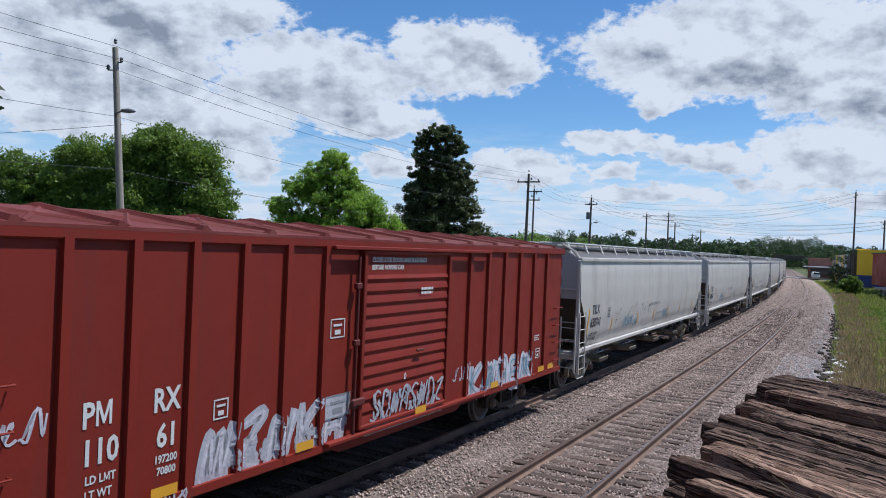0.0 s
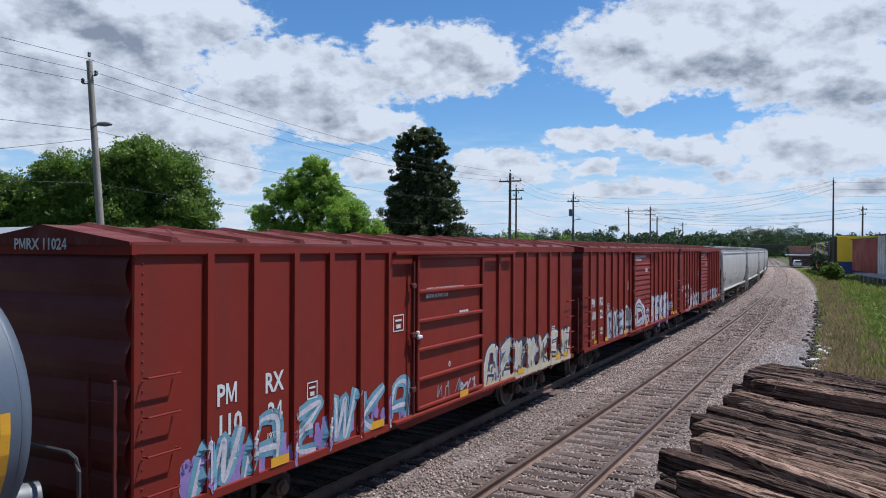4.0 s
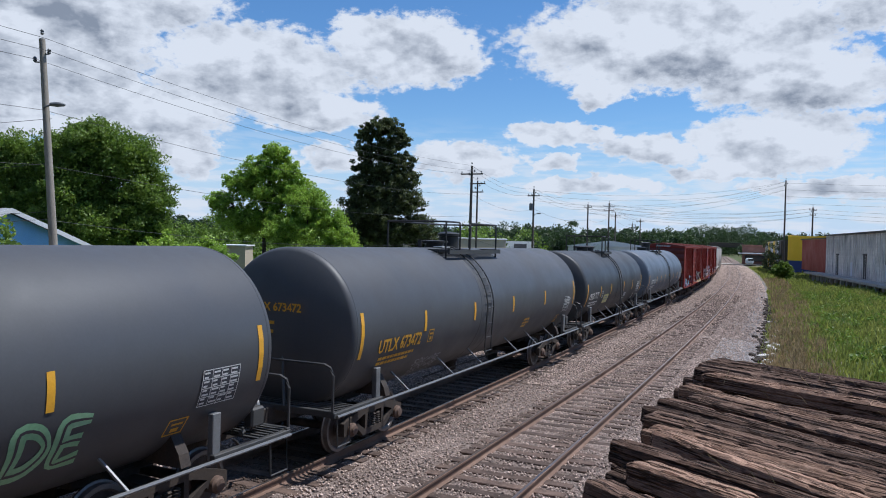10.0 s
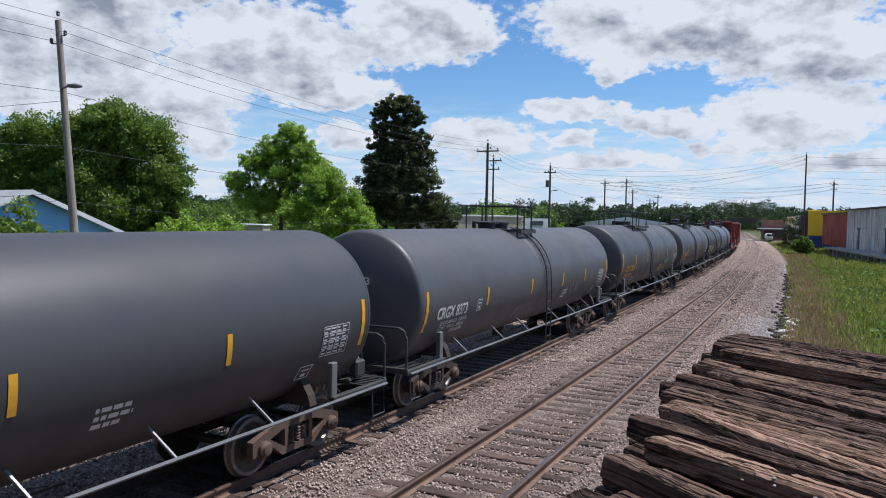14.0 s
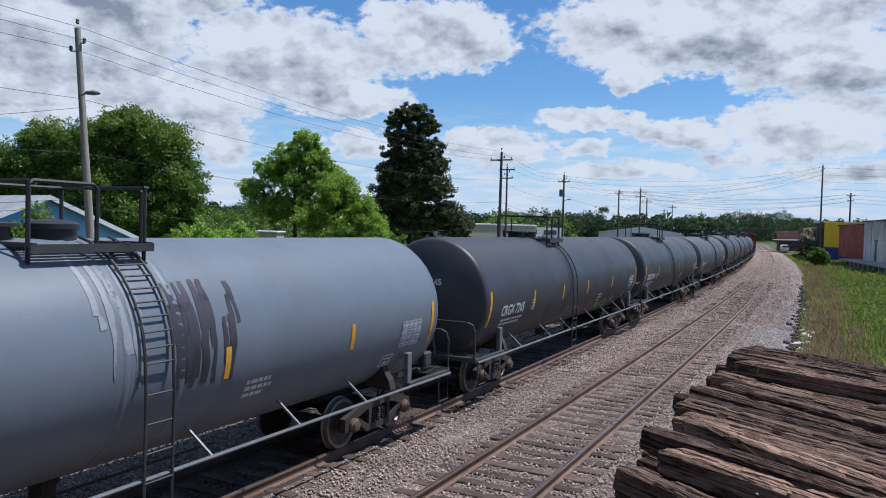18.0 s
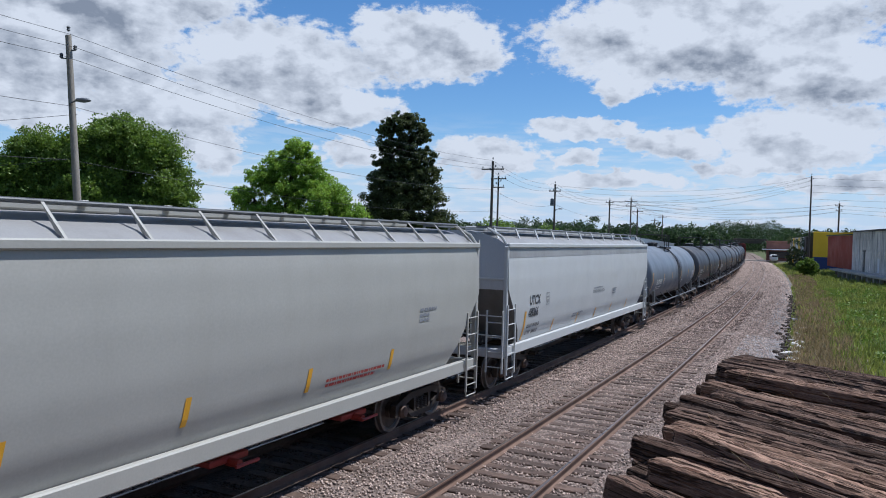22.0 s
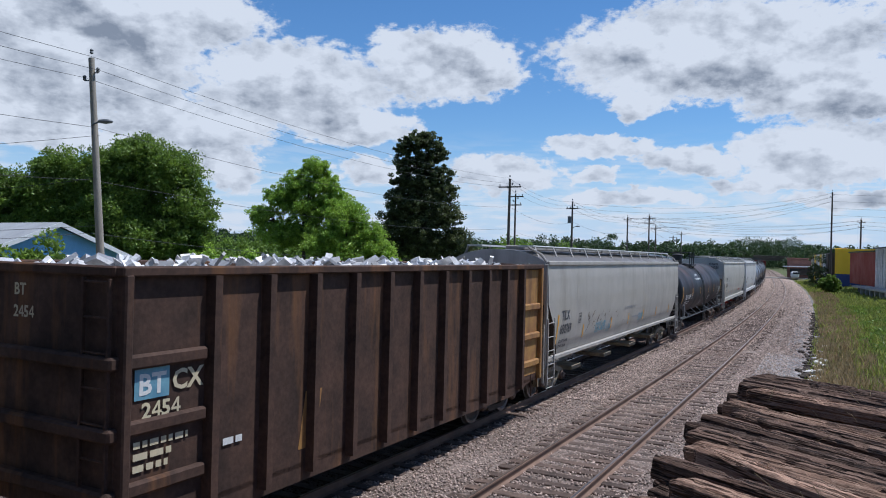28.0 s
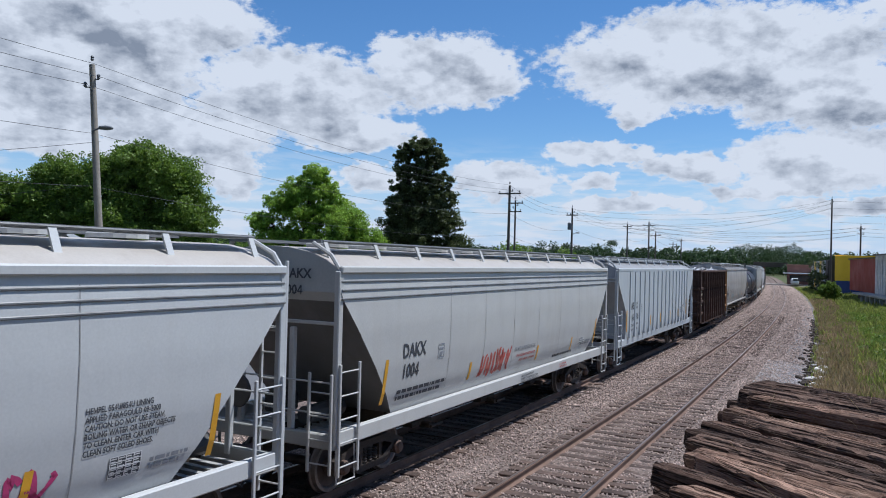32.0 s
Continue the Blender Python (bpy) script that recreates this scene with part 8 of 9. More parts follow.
# three boxcars
for number, rear, front, kind, seed in (("11061", 6.0, 21.45, "ribs", 11), ("11022", -9.95, 5.5, "ribs", 23), ("11024", -26.35, -11.0, "plain", 37)):
    car, surf, sd, dd = boxcar(number, kind, seed, **({"left": (-7.0, -6.13, -5.27, -4.40, -3.54, -2.72, -1.95), "tx": -0.38, "tz": 0.17} if number == "11022" else {"tx": 0.10, "tz": -0.05} if number == "11061" else {}))
    end_text(car, "PMRX " + number, 0.55, 4.06, 0.19, M["white_text"], -7.74, "end_lettering")
    W_, K_ = M["spray_white"], M["spray_black"]
    grey, blue, purple = M["spray_grey"], M["spray_blue"], M["spray_purple"]
    silver, cream = M["spray_silver"], M["spray_cream"]
    if number == "11061":
        faded = "faded white graffiti on the red side"
        letter_tag(car, -4.75, -1.75, 0.94, 1.72, surf, ("spike", "bolt", "spike", "fork", "arch"), [(silver, 0.16), (W_, 0.05)], 3, faded, 0.10)
        runs(car, -4.6, -1.7, 0.93, 1.35, surf, silver, 60, 0.10, 4, "washed-out pale paint")
        letter_tag(car, 2.45, 5.75, 0.95, 1.58, surf, ("fork", "spike", "arch", "comb", "spike"), [(W_, 0.22), (blue, 0.035)], 5, "white block graffiti on the red side", 0.06)
        runs(car, 2.4, 5.6, 0.92, 1.15, surf, W_, 46, 0.13, 6, "white paint at the foot of the graffiti")
        letter_tag(car, -1.2, 1.2, 1.14, 1.62, dd, ("snake", "round", "spike", "arch", "snake", "spike", "round", "bolt"), [(silver, 0.045)], 8, "pale tag across the door ribs", 0.1)
        shading(car, -1.1, 1.1, 1.25, 1.62, dd, silver, 40, 9, "pale smears across the door ribs", 0.09)
        part("rubbed_band", side_patch(G(), -1.25, 1.30, 0.93, 1.08, flat_side(1.53 + 0.062), 0.006), silver, car, "pale painted band under the door")
        spray(car, 1.75, 2.5, 1.35, 1.72, surf, [(W_, 0.025, 7)], 14, 4)
        patch = part("primer_patch", side_patch(G(), -2.26, -1.62, 1.36, 1.72, surf, 0.018), silver, car, "grey square of bare primer")
        framed_box(patch, -2.26, 1.36, 0.64, 0.36, lambda x, z: surf(x, z) - 0.013, grey, "patch_rim")
        spray(car, -7.3, -6.75, 1.95, 2.3, surf, [(W_, 0.03, 9)], 21, 2)
        spray(car, -6.3, -4.9, 0.93, 1.06, flat_side(1.53 + 0.062), [(W_, 0.03, 8)], 22, 5, 0.05, "white scrawl on the sill")
    elif number == "11022":
        bold = "white graffiti letters with black outlines"
        wash(car, -5.2, -1.55, 0.93, 2.02, surf, W_, 6, bold)
        letter_tag(car, -5.05, -1.60, 1.08, 1.80, surf, ("round", "comb", "arch"), [(K_, 0.36), (silver, 0.17)], 6, bold)
        shading(car, -5.0, -1.8, 1.1, 1.75, surf, grey, 26, 7, "grey shading in the letters", 0.07)
        shading(car, -3.6, -1.8, 1.0, 1.3, surf, K_, 26, 17, "small black scrawls", 0.06)
        part("bare_patch", side_patch(G(), -2.56, -1.98, 1.48, 1.84, surf, 0.019), M["faded"], car, "grey bare metal patch")
        letter_tag(car, -1.42, 0.30, 1.14, 1.95, dd, ("round",), [(W_, 0.40), (K_, 0.16), (silver, 0.07)], 9, bold)
        shading(car, -0.2, 0.9, 1.2, 1.75, dd, W_, 34, 10, "white dabs on the door ribs", 0.10)
        rim = "purple border of the graffiti"
        wash(car, 1.48, 5.45, 0.98, 2.16, surf, purple, 12, rim, 0.004, 0.06)
        wash(car, 1.56, 5.30, 1.03, 2.08, surf, W_, 13, bold, 0.007, 0.04)
        letter_tag(car, 1.62, 5.25, 1.06, 2.02, surf, ("roof", "arch", "snake", "comb"), [(K_, 0.36), (W_, 0.28)], 12, bold)
        shading(car, 1.6, 5.2, 1.1, 1.9, surf, M["spray_peach"], 16, 14, "peach shadow behind the letters", 0.11)
        shading(car, 1.6, 5.2, 1.0, 1.25, surf, purple, 22, 15, "purple shadow behind the letters", 0.16)
        print_table(car, 5.32, 1.32, 0.42, 0.36, lambda x, z: surf(x, z) - 0.012, W_, K_)
        part("yellow_bracket", side_patch(side_patch(G(), -6.45, -6.40, 1.05, 1.4, sd, 0.009), -6.4, -6.1, 1.05, 1.15, sd, 0.009), M["yellow"], car, "yellow painted angle mark")
        part("yellow_bracket", side_patch(side_patch(G(), 6.36, 6.42, 1.18, 1.62, sd, 0.009), 6.02, 6.42, 1.09, 1.18, sd, 0.009), M["yellow"], car, "yellow painted angle mark")
    else:
        wild = "cream, black and pale blue graffiti"
        runs(car, 1.45, 7.4, 0.92, 1.30, surf, cream, 150, 0.16, 15, wild)
        wash(car, 1.5, 7.4, 0.92, 1.12, flat_side(1.53 + 0.062), cream, 18, wild, 0.004)
        letter_tag(car, 1.5, 7.35, 1.0, 1.86, surf, ("arch", "bolt", "spike", "spike", "fork", "comb", "spike"), [(K_, 0.30), (W_, 0.19), (cream, 0.08)], 16, wild, 0.12)
        letter_tag(car, 2.3, 3.4, 1.3, 1.95, surf, ("spike", "fork"), [(blue, 0.10)], 19, wild, 0.05)
        shading(car, 1.6, 7.2, 1.05, 1.7, surf, M["faded"], 50, 20, "grey shading in the letters", 0.12)
        cool = "blue and white outline graffiti"
        runs(car, -6.9, -1.6, 0.92, 1.5, surf, purple, 70, 0.14, 28, cool)
        letter_tag(car, -6.9, -1.6, 0.95, 1.75, surf, ("spike", "arch", "bolt", "spike", "fork", "arch"), [(blue, 0.20), (W_, 0.07)], 29, cool, 0.15)
        spray(car, -0.9, 0.4, 1.12, 1.45, dd, [(grey, 0.03, 7)], 33, 3, 0.2)
        spray(car, 0.2, 1.2, 1.12, 1.35, dd, [(silver, 0.05, 6)], 34, 2, 0.2)
        latch = G().box((-1.45, -1.53 - 0.13, 2.45), (0.16, 0.06, 0.07), 0.015).box((-1.50, -1.53 - 0.12, 2.53), (0.07, 0.06, 0.07), 0.015)
        part("door_latch", latch, M["white_text"], car, "white painted latch")
    placed(car, rear, front)


# tank cars
def tank(rear, front, colour, marks, number, stripes, text_at, ink="white_text", r=1.47, seed=1, plate=True, label="", streak=(0.05, 0.05, 0.05), amount=0.35, trucks="grime", size=0.36, pipe="grey_pipe", dome=0.0, print_lines=(1.5, 1.3), zc=2.34, mid=0.0, deck=(1.0, 0.4), zm=2.0, hatch_at=-0.35, ladder_low=0.42):
    L = front - rear
    skin = paint("tank_paint", colour, tuple(c * 0.82 for c in colour), streak, amount, 0.52, (0.9, 0.9, 0.10), spec=0.5 if colour[0] > 0.03 else 0.28)
    car, surf = tank_car(L, skin, stripes, r=r, zc=zc, label=label, trucks=trucks, pipe=pipe, dome=dome, mid=mid, deck_l=deck[0], deck_r=deck[1], zm=zm, hatch_at=hatch_at, ladder_low=ladder_low)
    h = L / 2
    side_text(car, marks + " " + number, text_at, 1.90, size, M[ink], surf, off=0.016, width=0.86)
    if number == "8373":
        for k, (dx, text) in enumerate(((0.30, "LD LMT 188100 LB   85300 KG"), (0.30, "LT WT   74900 LB   34000 KG"), (1.0, "NEW 02-1996"))):
            side_text(car, text, text_at + dx, 1.74 - 0.115 * k, 0.125, M[ink], surf, "weight_stencil", width=0.84)
    else:
        small_print(car, text_at + 0.12, 1.74, list(print_lines), 0.06, surf, M[ink], seed)
    end_text(car, marks + " " + number, 0.62, zc + 0.35, 0.21, M[ink], -h - 0.455)
    g = G()
    for i, (w, y) in enumerate(((0.55, 0.55), (0.5, 0.52), (0.45, 0.55))):
        g.add([(-h - 0.462, y, zc + 0.1 - 0.16 * i), (-h - 0.462, y - w, zc + 0.1 - 0.16 * i), (-h - 0.462, y - w, zc + 0.16 - 0.16 * i), (-h - 0.462, y, zc + 0.16 - 0.16 * i)], [(0, 1, 2, 3)])
    part("end_print", g, M[ink], car)
    if plate:
        framed_box(car, text_at + 2.15, 1.88, 0.24, 0.28, surf, M[ink])
    print_table(car, h - 1.35, 1.75, 0.72, 0.52, surf, M["spray_grey"] if colour[0] > 0.1 else M["white_text"], M["black_text"] if colour[0] < 0.1 else M["spray_white"], seed)
    framed_box(car, h - 1.75, 1.42, 0.34, 0.24, surf, M[ink], "hazard_placard")
    small_print(car, h * 0.28, 1.78, [0.5, 0.55, 0.4], 0.06, surf, M[ink], seed + 2)
    return placed(car, rear, front), surf, h


car, surf, h = tank(-42.9, -27.6, (0.112, 0.136, 0.172), "GATX", "94149", deck=(1.3, 0.3), zm=1.86, mid=0.42, stripes=(-4.58, -2.87, -1.15, 0.97, 3.13, 5.01), text_at=-6.70, seed=2, dome=0.30, label="blue-grey tank car with a top walkway and white lettering")
marker(car, -3.6, 2.5, surf, 0.16, 0.26, 0, M["dark_metal"], "paint_patch", "darker touched-up patch")
car, surf, h = tank(-57.3, -45.45, (0.045, 0.048, 0.054), "CRGX", "7177", deck=(1.0, 0.4), zm=1.95, mid=0.27, stripes=(-3.49, -1.53, 1.31, 3.41), text_at=-5.40, seed=4, label="dark grey tank car with a pale yellow phone panel")
sticker = part("notice_panel", side_patch(G(), -2.75, -1.85, 1.62, 1.98, surf, 0.009), M["pale_yellow"], car, "pale yellow notice panel")
small_print(car, -2.65, 1.86, [0.55, 0.65], 0.06, lambda x, z: surf(x, z) - 0.006, M["spray_grey"], 5)
runs(car, 0.5, 1.1, 2.0, 3.4, surf, M["faded"], 14, 0.06, 41, "pale scuffs in the paint")
car, surf, h = tank(-74.1, -59.3, (0.075, 0.077, 0.084), "UTLX", "673472", deck=(1.2, 2.2), zm=2.15, hatch_at=0.75, ladder_low=1.28, mid=-1.05, stripes=(-4.67, -1.94, 0.86, 3.80), text_at=-6.60, ink="yellow_text", r=1.52, zc=2.38, seed=6, size=0.36, dome=0.2, label="grey tank car with yellow lettering and a long walkway railing")
for k in range(3):
    letter_tag(car, -4.6 + 0.12 * k, -3.3 + 0.1 * k, 1.02 + 0.17 * (2 - k), 1.16 + 0.17 * (2 - k), surf, ("snake", "round", "fork", "spike", "arch", "comb"), [(M["spray_grey"], 0.028)], 51 + k, "faint white spray-painted tag", 0.03)
runs(car, -1.35, -0.75, 1.4, 3.4, surf, M["faded"], 26, 0.07, 54, "pale worn band beside the ladder")
flecks(car, -2.6, 1.4, 2.6, 3.7, surf, M["faded"], 16, 0.07, 52, "pale scuffs in the paint")
# a glint near the hatch, drawn as a thin white plate
part("hatch_glint", G().box((-1.9, -0.55, 3.93), (0.5, 0.25, 0.02)), M["white_text"], car, "white plate standing in for a glint on the shell")
car, surf, h = tank(-91.5, -76.65, (0.072, 0.074, 0.081), "UTLX", "673526", deck=(1.2, 2.2), zm=2.15, hatch_at=0.75, ladder_low=1.28, mid=-1.05, stripes=(-4.65, -1.91, 1.09, 3.83), text_at=-6.60, ink="yellow_text", r=1.52, zc=2.38, seed=8, size=0.36, label="grey tank car with yellow lettering and spray-painted tags")
letter_tag(car, -6.2, -3.0, 1.12, 1.60, surf, ("round", "fork", "round", "fork", "snake"), [(M["spray_silver"], 0.045)], 61, "white outline graffiti", 0.12)
letter_tag(car, 1.75, 3.15, 1.45, 1.85, surf, ("snake", "spike", "arch", "fork"), [(M["yellow"], 0.06)], 63, "yellow spray-painted tag", 0.1)
letter_tag(car, 3.4, 4.45, 1.48, 1.98, surf, ("round", "comb"), [(M["spray_green"], 0.15), (M["spray_black"], 0.03)], 64, "green spray-painted tag", 0.05)
letter_tag(car, 0.7, 1.6, 1.2, 1.65, surf, ("arch", "bolt"), [(M["spray_grey"], 0.03)], 65, "grey outline tag", 0.1)
runs(car, -1.95, -1.55, 1.5, 3.5, surf, M["faded"], 26, 0.07, 66, "pale worn band beside the ladder")
flecks(car, -2.5, 0.5, 2.7, 3.3, surf, M["faded"], 9, 0.16, 67, "pale scuffs in the paint")
car, surf, h = tank(-109.25, -93.95, (0.092, 0.093, 0.100), "CRGX", "8373", deck=(0.9, 0.3), zm=1.97, mid=0.27, stripes=(-4.26, -1.04, 1.92, 4.50), text_at=-7.00, seed=10, amount=0.25, label="dark grey tank car with peeling paint beside the ladder")
flecks(car, 0.9, 5.0, 2.95, 3.6, surf, M["faded"], 170, 0.10, 71, "flaked patches of bare pale primer")
runs(car, -0.4, 0.4, 2.6, 3.7, surf, M["faded"], 16, 0.07, 72, "pale drips below the hatch")
spray(car, -2.0, -1.1, 1.35, 1.72, surf, [(M["spray_grey"], 0.035, 7)], 73, 3, 0.1, "white spray-painted tag")
spray(car, 2.4, 4.0, 1.6, 2.05, surf, [(M["spray_grey"], 0.03, 7)], 74, 5, 0.1)
car, surf, h = tank(-126.9, -111.4, (0.060, 0.061, 0.066), "CRGX", "29246", deck=(0.95, 0.35), zm=2.0, mid=-0.95, stripes=(-4.60, -1.80, 1.14, 4.22), text_at=-7.20, seed=12, amount=0.15, trucks="rust_truck", label="near-black tank car with crisp white lettering")
car, surf, h = tank(-144.05, -128.65, (0.052, 0.054, 0.061), "CRGX", "7245", deck=(0.8, 0.35), zm=1.97, mid=-1.1, stripes=(-4.58, -2.04, 0.56, 3.74), text_at=-6.86, seed=14, amount=0.2, label="near-black tank car with green and red tags")
spray(car, 2.2, 4.8, 1.2, 1.6, surf, [(M["spray_green"], 0.045, 7)], 81, 6, 0.1, "green spray-painted tag")
spray(car, 1.2, 1.9, 1.3, 1.7, surf, [(M["spray_red"], 0.04, 6)], 82, 2, 0.1)
spray(car, -2.4, -1.4, 1.1, 1.4, surf, [(M["spray_blue"], 0.04, 6)], 83, 3, 0.1)
car, surf, h = tank(-161.85, -146.7, (0.165, 0.190, 0.225), "CRGX", "8201", deck=(1.2, 0.35), zm=1.95, mid=0.45, stripes=(-4.28, -1.62, 1.66, 4.6), text_at=-6.40, seed=16, amount=0.15, label="light blue-grey tank car with black residue run down from its hatch")
runs(car, 0.75, 1.9, 1.9, 3.3, surf, M["spray_black"], 30, 0.08, 91, "black spilled residue run down the shell")
runs(car, -0.3, 0.3, 2.0, 3.8, surf, M["spray_grey"], 14, 0.06, 92, "grey dried drips")
car, surf, h = tank(-217.85, -202.3, (0.026, 0.027, 0.033), "TILX", "290895", deck=(1.0, 0.55), zm=2.03, mid=-0.8, stripes=(-4.56, -1.68, 1.78, 4.22), text_at=-6.76, seed=18, streak=(0.12, 0.05, 0.035), amount=0.6, dome=0.36, label="black tank car with rusty bloom along its top", pipe="dark_metal")
side_text(car, "DO NOT ENTER", -2.55, 3.12, 0.13, M["white_text"], surf)
side_text(car, "CAUTION NITROGEN BLANKET", -3.0, 2.90, 0.13, M["white_text"], surf)
spray(car, -0.7, -0.2, 1.3, 1.65, surf, [(M["spray_grey"], 0.04, 8)], 95, 2, 0.0)

# white hopper
L = 17.6
car, surf = covered_hopper(L, WHITE, WHITE_END, roof_paint=DUSTY_ROOF, bay_paint=SHADED_DIRTY, zc=2.76, run=1.25, gates=3, label="clean white covered hopper with a grey band under its roof")
part("grey_band", side_patch(G(), -L / 2 + 0.1, L / 2 - 0.1, 3.55, 3.79, surf, 0.006), DUSTY_ROOF, car, "grey painted band")
side_text(car, "UTCX", -7.11, 2.24, 0.36, M["black_text"], surf, width=0.9)
side_text(car, "48066", -7.13, 1.90, 0.36, M["black_text"], surf, width=0.9)
side_text(car, "LD LMT 196700 LB", -7.15, 1.60, 0.14, M["black_text"], surf, width=0.9)
side_text(car, "LT WT   66300 LB", -7.15, 1.42, 0.14, M["black_text"], surf, width=0.9)
end_text(car, "UTCX", 0.15, 3.50, 0.24, M["black_text"], -L / 2 - 0.01)
end_text(car, "48066", 0.15, 3.24, 0.24, M["black_text"], -L / 2 - 0.01)
framed_box(car, -5.7, 2.15, 0.30, 0.36, surf, M["spray_grey"])
small_print(car, -2.8, 1.62, [1.2, 0.9], 0.05, surf, M["spray_grey"], 3)
side_text(car, "DO NOT HAMMER ON CAR", -0.55, 2.20, 0.15, M["spray_grey"], surf, width=0.85)
small_print(car, -0.45, 2.36, [1.2], 0.04, surf, M["spray_grey"], 4)
small_print(car, 2.3, 2.2, [0.6, 0.5, 0.55], 0.05, surf, M["spray_grey"], 5)
for x in (-7.38, -4.81, -2.19, 0.09, 2.37, 5.01):
    marker(car, x, 1.30, surf, 0.11 if x < -6 else 0.09, 0.78 if x < -6 else 0.36, 0.03)
placed(car, -181.4, -163.75)

# pale hopper
L = 17.7
car, surf = covered_hopper(L, CREAM, CREAM_END, roof_paint=DUSTY_ROOF, bay_paint=SHADED_DIRTY, zc=2.73, run=1.25, gates=4, slanted=True, label="pale grey covered hopper with black lettering and red outlet gates", outlet=M["red_text"])
side_text(car, "DAKX", -7.14, 2.50, 0.36, M["black_text"], surf, width=0.9)
side_text(car, "395255", -7.18, 2.06, 0.40, M["black_text"], surf, width=0.9)
side_text(car, "LD LMT 221000", -7.22, 1.78, 0.15, M["black_text"], surf, width=0.9)
side_text(car, "LT WT   65000", -7.22, 1.60, 0.15, M["black_text"], surf, width=0.9)
end_text(car, "DAKX", -0.5, 3.70, 0.22, M["black_text"], -L / 2 - 0.01)
end_text(car, "395255", -0.5, 3.46, 0.22, M["black_text"], -L / 2 - 0.01)
g = G()
for i in range(6):
    g.add([(-L / 2 - 0.015, 0.55, 2.98 - 0.09 * i), (-L / 2 - 0.015, -0.25 - 0.1 * (i % 2), 2.98 - 0.09 * i), (-L / 2 - 0.015, -0.25 - 0.1 * (i % 2), 3.02 - 0.09 * i), (-L / 2 - 0.015, 0.55, 3.02 - 0.09 * i)], [(0, 1, 2, 3)])
part("end_print", g, M["spray_grey"], car)
framed_box(car, -5.45, 2.2, 0.28, 0.36, surf, M["black_text"])
small_print(car, -5.9, 1.18, [0.5], 0.06, flat_side(1.5), M["spray_grey"], 4)
small_print(car, 6.0, 2.55, [0.7, 0.4, 0.4], 0.06, surf, M["spray_grey"], 6)
small_print(car, 3.0, 1.62, [1.8, 1.5], 0.05, surf, M["red_text"], 7)
for x in (-7.46, -4.94, -2.48, -0.04, 2.5, 5.0):
    marker(car, x, 1.54, surf, 0.10, 0.80 if x < -6 else 0.38, 0.05)
placed(car, -200.85, -183.2)

GREY_DULL = paint("dull_grey_paint", (0.42, 0.39, 0.355), (0.34, 0.315, 0.285), (0.19, 0.16, 0.13), 0.6)
placed(old_hopper("650769", 57, skin=GREY_DULL), -238.75, -219.8)
placed(gondola(), -252.45, -239.4)

# ribbed hopper
L = 16.1
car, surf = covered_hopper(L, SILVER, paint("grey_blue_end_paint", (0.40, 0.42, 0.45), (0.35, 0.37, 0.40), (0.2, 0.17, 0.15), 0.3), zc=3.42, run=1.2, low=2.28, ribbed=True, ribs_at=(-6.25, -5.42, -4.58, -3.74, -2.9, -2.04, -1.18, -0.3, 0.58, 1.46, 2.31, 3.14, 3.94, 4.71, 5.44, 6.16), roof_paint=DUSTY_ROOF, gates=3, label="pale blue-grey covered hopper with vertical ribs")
rs = flat_side(1.545)
side_text(car, "AE", -6.04, 2.36, 0.36, M["black_text"], rs)
side_text(car, "X", -5.26, 2.36, 0.36, M["black_text"], rs)
side_text(car, "16", -5.98, 1.92, 0.36, M["black_text"], rs)
side_text(car, "706", -5.36, 1.94, 0.34, M["black_text"], rs)
side_text(car, "LD LMT", -6.06, 1.70, 0.13, M["black_text"], rs)
side_text(car, "LT WT", -6.06, 1.52, 0.13, M["black_text"], rs)
side_text(car, "199300", -5.34, 1.72, 0.13, M["black_text"], rs)
side_text(car, "73700", -5.34, 1.54, 0.13, M["black_text"], rs)
end_text(car, "AEX", -0.45, 3.72, 0.22, M["black_text"], -L / 2 + 0.02)
end_text(car, "16706", -0.45, 3.46, 0.22, M["black_text"], -L / 2 + 0.02)
framed_box(car, -4.55, 2.2, 0.28, 0.30, rs, M["black_text"])
for x, b in ((-6.72, 1), (-4.55, 0), (-2.58, 0), (-0.52, 0), (1.68, 0), (3.72, 0), (5.95, 1)):
    marker(car, x, 1.55, rs, 0.11, 0.80 if b else 0.40)
print_table(car, 4.85, 1.75, 0.45, 0.36, rs, M["white_text"], M["black_text"])
small_print(car, 4.1, 1.95, [0.5, 0.6, 0.5], 0.06, rs, M["spray_grey"], 2)
placed(car, -271.0, -254.9)

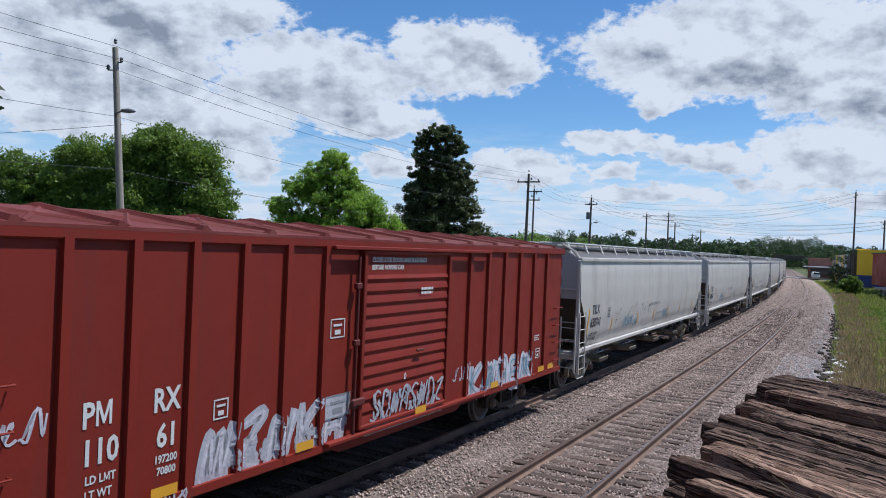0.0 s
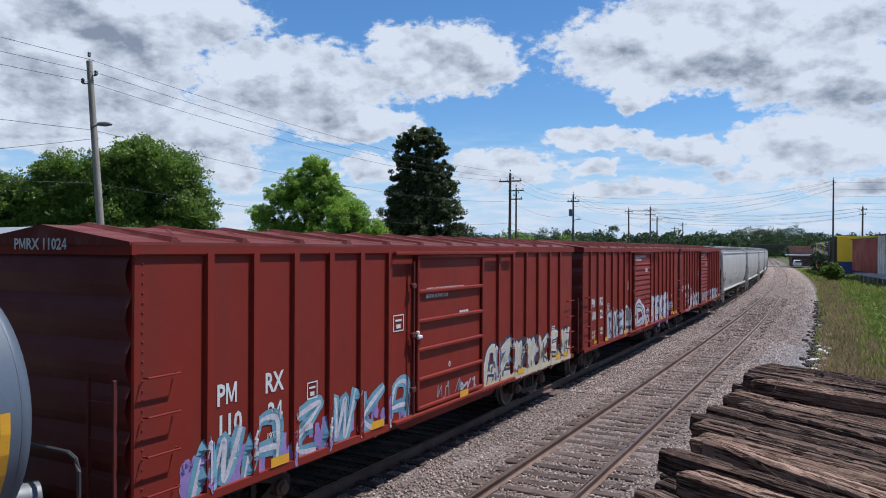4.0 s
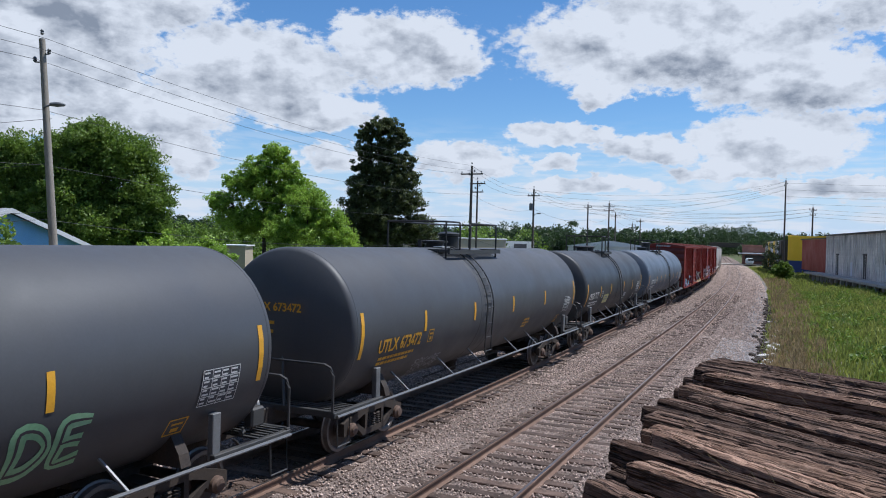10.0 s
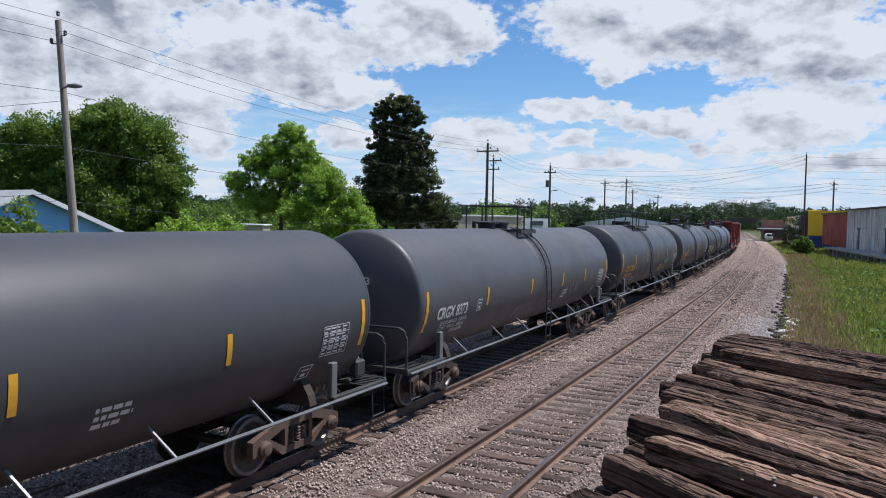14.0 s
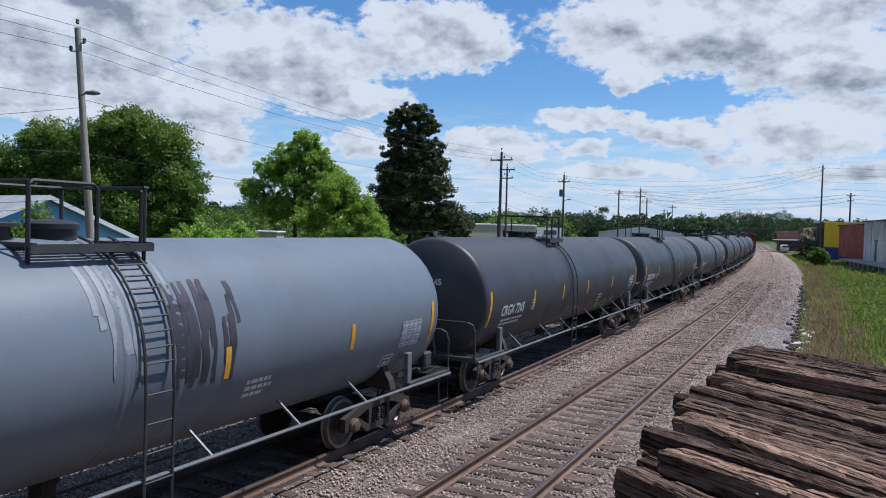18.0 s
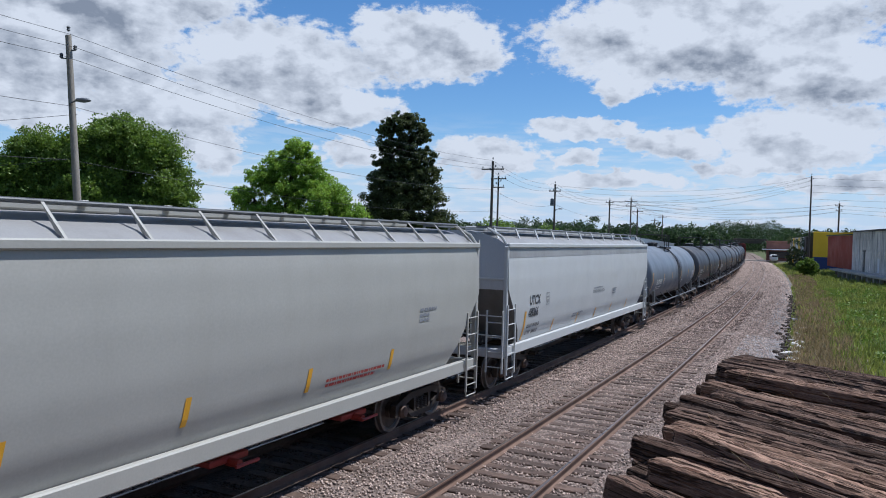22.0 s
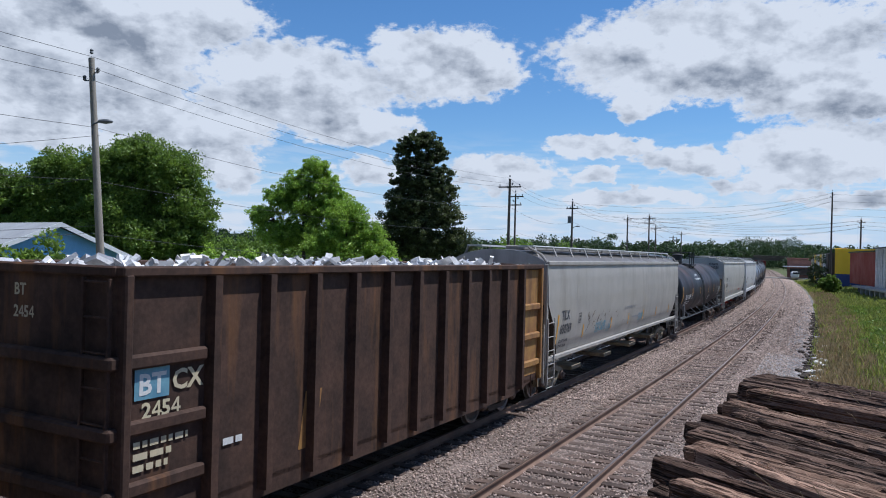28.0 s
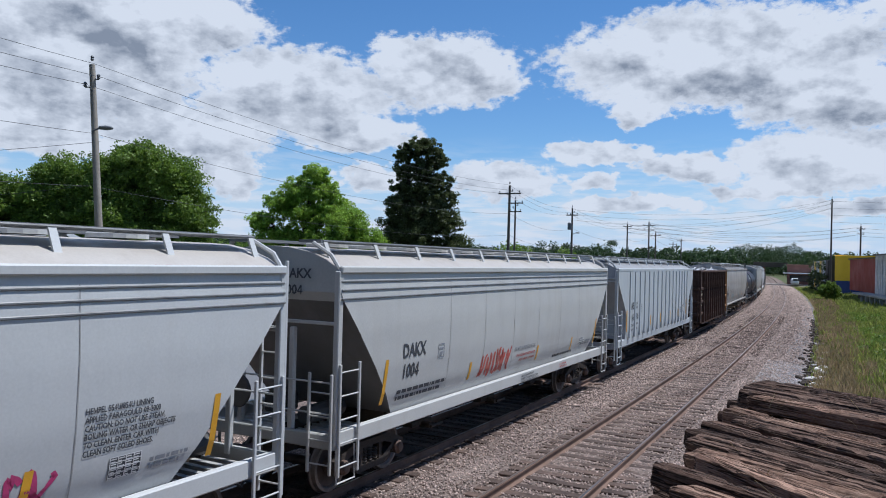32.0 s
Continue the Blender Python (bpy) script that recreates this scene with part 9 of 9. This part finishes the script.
# two off-white hoppers with grooves under the roof
for rear, front, which in ((-287.9, -272.4, 0), (-305.0, -289.2, 1)):
    L = front - rear
    car, surf = covered_hopper(L, IVORY if which == 0 else WHITE, CREAM_END, roof_paint=WARM_ROOF, bay_paint=SHADED_DIRTY, zc=3.45, run=1.85, gates=3, hatch="round", seams=(-3.9, -2.2, -0.5, 1.2, 2.9, 4.6), label="off-white covered hopper with pressed grooves below its roof")
    g = G()
    for z in (3.40, 3.54, 3.68):
        for s in (-1, 1):
            y = -surf(0, z)
            g.box((0, s * (y + 0.005), z), (L - 0.1, 0.03, 0.035), 0.01)
    part("pressed_groove", g, M["grey_pipe"], car)
    if which == 0:
        side_text(car, "DAKX", -5.76, 2.26, 0.36, M["black_text"], surf, width=0.85)
        side_text(car, "1004", -5.74, 1.88, 0.36, M["black_text"], surf, width=0.85)
        small_print(car, -5.85, 1.60, [1.9, 1.7], 0.07, surf, M["black_text"], 5)
        spray(car, -2.4, -0.7, 1.45, 2.05, surf, [(M["spray_red"], 0.07, 9)], 101, 5, 0.15, "red spray-painted scrawl")
        framed_box(car, -4.4, 2.12, 0.26, 0.28, surf, M["spray_grey"])
        side_text(car, "DO NOT HAMMER SIDES OF CAR", -0.35, 1.86, 0.13, M["spray_grey"], surf, width=0.72)
        side_text(car, "ATTACH GROUNDING CABLES TO CAR BODY", -0.20, 1.70, 0.085, M["red_text"], surf, width=0.72)
        side_text(car, "PRIOR TO LOADING OR UNLOADING", 0.0, 1.58, 0.085, M["red_text"], surf, width=0.72)
        low = flat_side(1.506)
        side_text(car, "CAR HAS FOUR COMPARTMENTS", 0.1, 1.165, 0.075, M["black_text"], low, width=0.75)
        side_text(car, "EQUIPPED WITH S1398 PNEUMATIC OUTLETS", 0.1, 1.085, 0.075, M["black_text"], low, width=0.75)
        side_text(car, "REMOVE BOTH CAPS BEFORE OPERATING OUTLETS", 0.1, 1.015, 0.07, M["black_text"], low, width=0.75)
        side_text(car, "CAPS TO BE REQUIRED", 3.0, 1.15, 0.07, M["red_text"], low, width=0.75)
        side_text(car, "PRIOR TO RELEASE OF CAR", 3.0, 1.07, 0.07, M["red_text"], low, width=0.75)
    else:
        for i, text in enumerate(("HEMPEL 554U/854U LINING", "APPLIED PARAGOULD 09-2000", "CAUTION: DO NOT USE STEAM,", "BOILING WATER OR SHARP OBJECTS", "TO CLEAN. ENTER CAR WITH", "CLEAN SOFT SOLED SHOES.")):
            side_text(car, text, 4.70, 2.32 - 0.092 * i, 0.094, M["black_text"], surf, width=0.78)
        spray(car, 3.2, 4.3, 1.4, 1.85, surf, [(M["spray_pink"], 0.06, 8)], 111, 3, 0.15, "magenta spray-painted scrawl")
        side_text(car, "CAUTION", 5.6, 3.86, 0.10, M["red_text"], lambda x, z: -1.42)
    end_text(car, "DAKX", -0.35, 3.72, 0.22, M["black_text"], -L / 2 - 0.01)
    if which == 0:
        end_text(car, "1004", -0.35, 3.45, 0.22, M["black_text"], -L / 2 - 0.01)
    print_table(car, L / 2 - 2.85, 1.52, 0.42, 0.26, surf, M["white_text"], M["black_text"])
    small_print(car, L / 2 - 2.3, 1.62, [0.6, 0.45], 0.05, surf, M["spray_grey"], 8)
    small_print(car, 2.6, 1.40, [1.7], 0.07, surf, M["black_text"], 9)
    for x in (-L / 2 + 1.42, -2.85, 1.23, 4.07, L / 2 - 1.35):
        marker(car, x, 1.48, surf, 0.10, 0.80 if abs(x) > 5 else 0.38, 0.05)
    placed(car, rear, front)

# ---- what moves: the train, and its wheels ----
_tg = np.arange(0, 32.01, 0.1)
_v = np.interp(_tg, [0, 4, 8, 12, 16, 20, 24, 28, 32], [8.499, 8.78, 8.943, 9.331, 9.295, 9.75, 9.946, 9.679, 10.102])
_gone = np.r_[0, np.cumsum((_v[1:] + _v[:-1]) / 2 * 0.1)]


def gone(t):
    """Metres that the train has run since the start."""
    return float(np.interp(t, _tg, _gone))


def car_pose(rear, front, t):
    c, half = (rear + front) / 2 + gone(t), (front - rear) / 2 - 1.8
    x0, y0, _ = line(c - half, -SPACING)
    x1, y1, _ = line(c + half, -SPACING)
    return Matrix.Translation(((x0 + x1) / 2, (y0 + y1) / 2, 0)) @ Matrix.Rotation(math.atan2(y1 - y0, x1 - x0), 4, "Z")


def motions():
    for car, rear, front in CARS:
        walk(car, [(t, car_pose(rear, front, t)) for t in range(33)])
    spun = {}
    every = [o for car, _, _ in CARS for o in car.children_recursive if o.name.startswith("wheelset")]
    for w in every:
        place = w.matrix_basis.translation.copy()
        key = place.x > 0
        if key not in spun:
            walk(w, [(k / 15, Matrix.Translation(place) @ Matrix.Rotation(gone(k / 15) / 0.457, 4, "Y")) for k in range(481)])
            spun[key] = w.animation_data
        else:
            w.rotation_mode = "QUATERNION"
            w.animation_data_create()
            w.animation_data.action = spun[key].action
            w.animation_data.action_slot = spun[key].action_slot


motions()
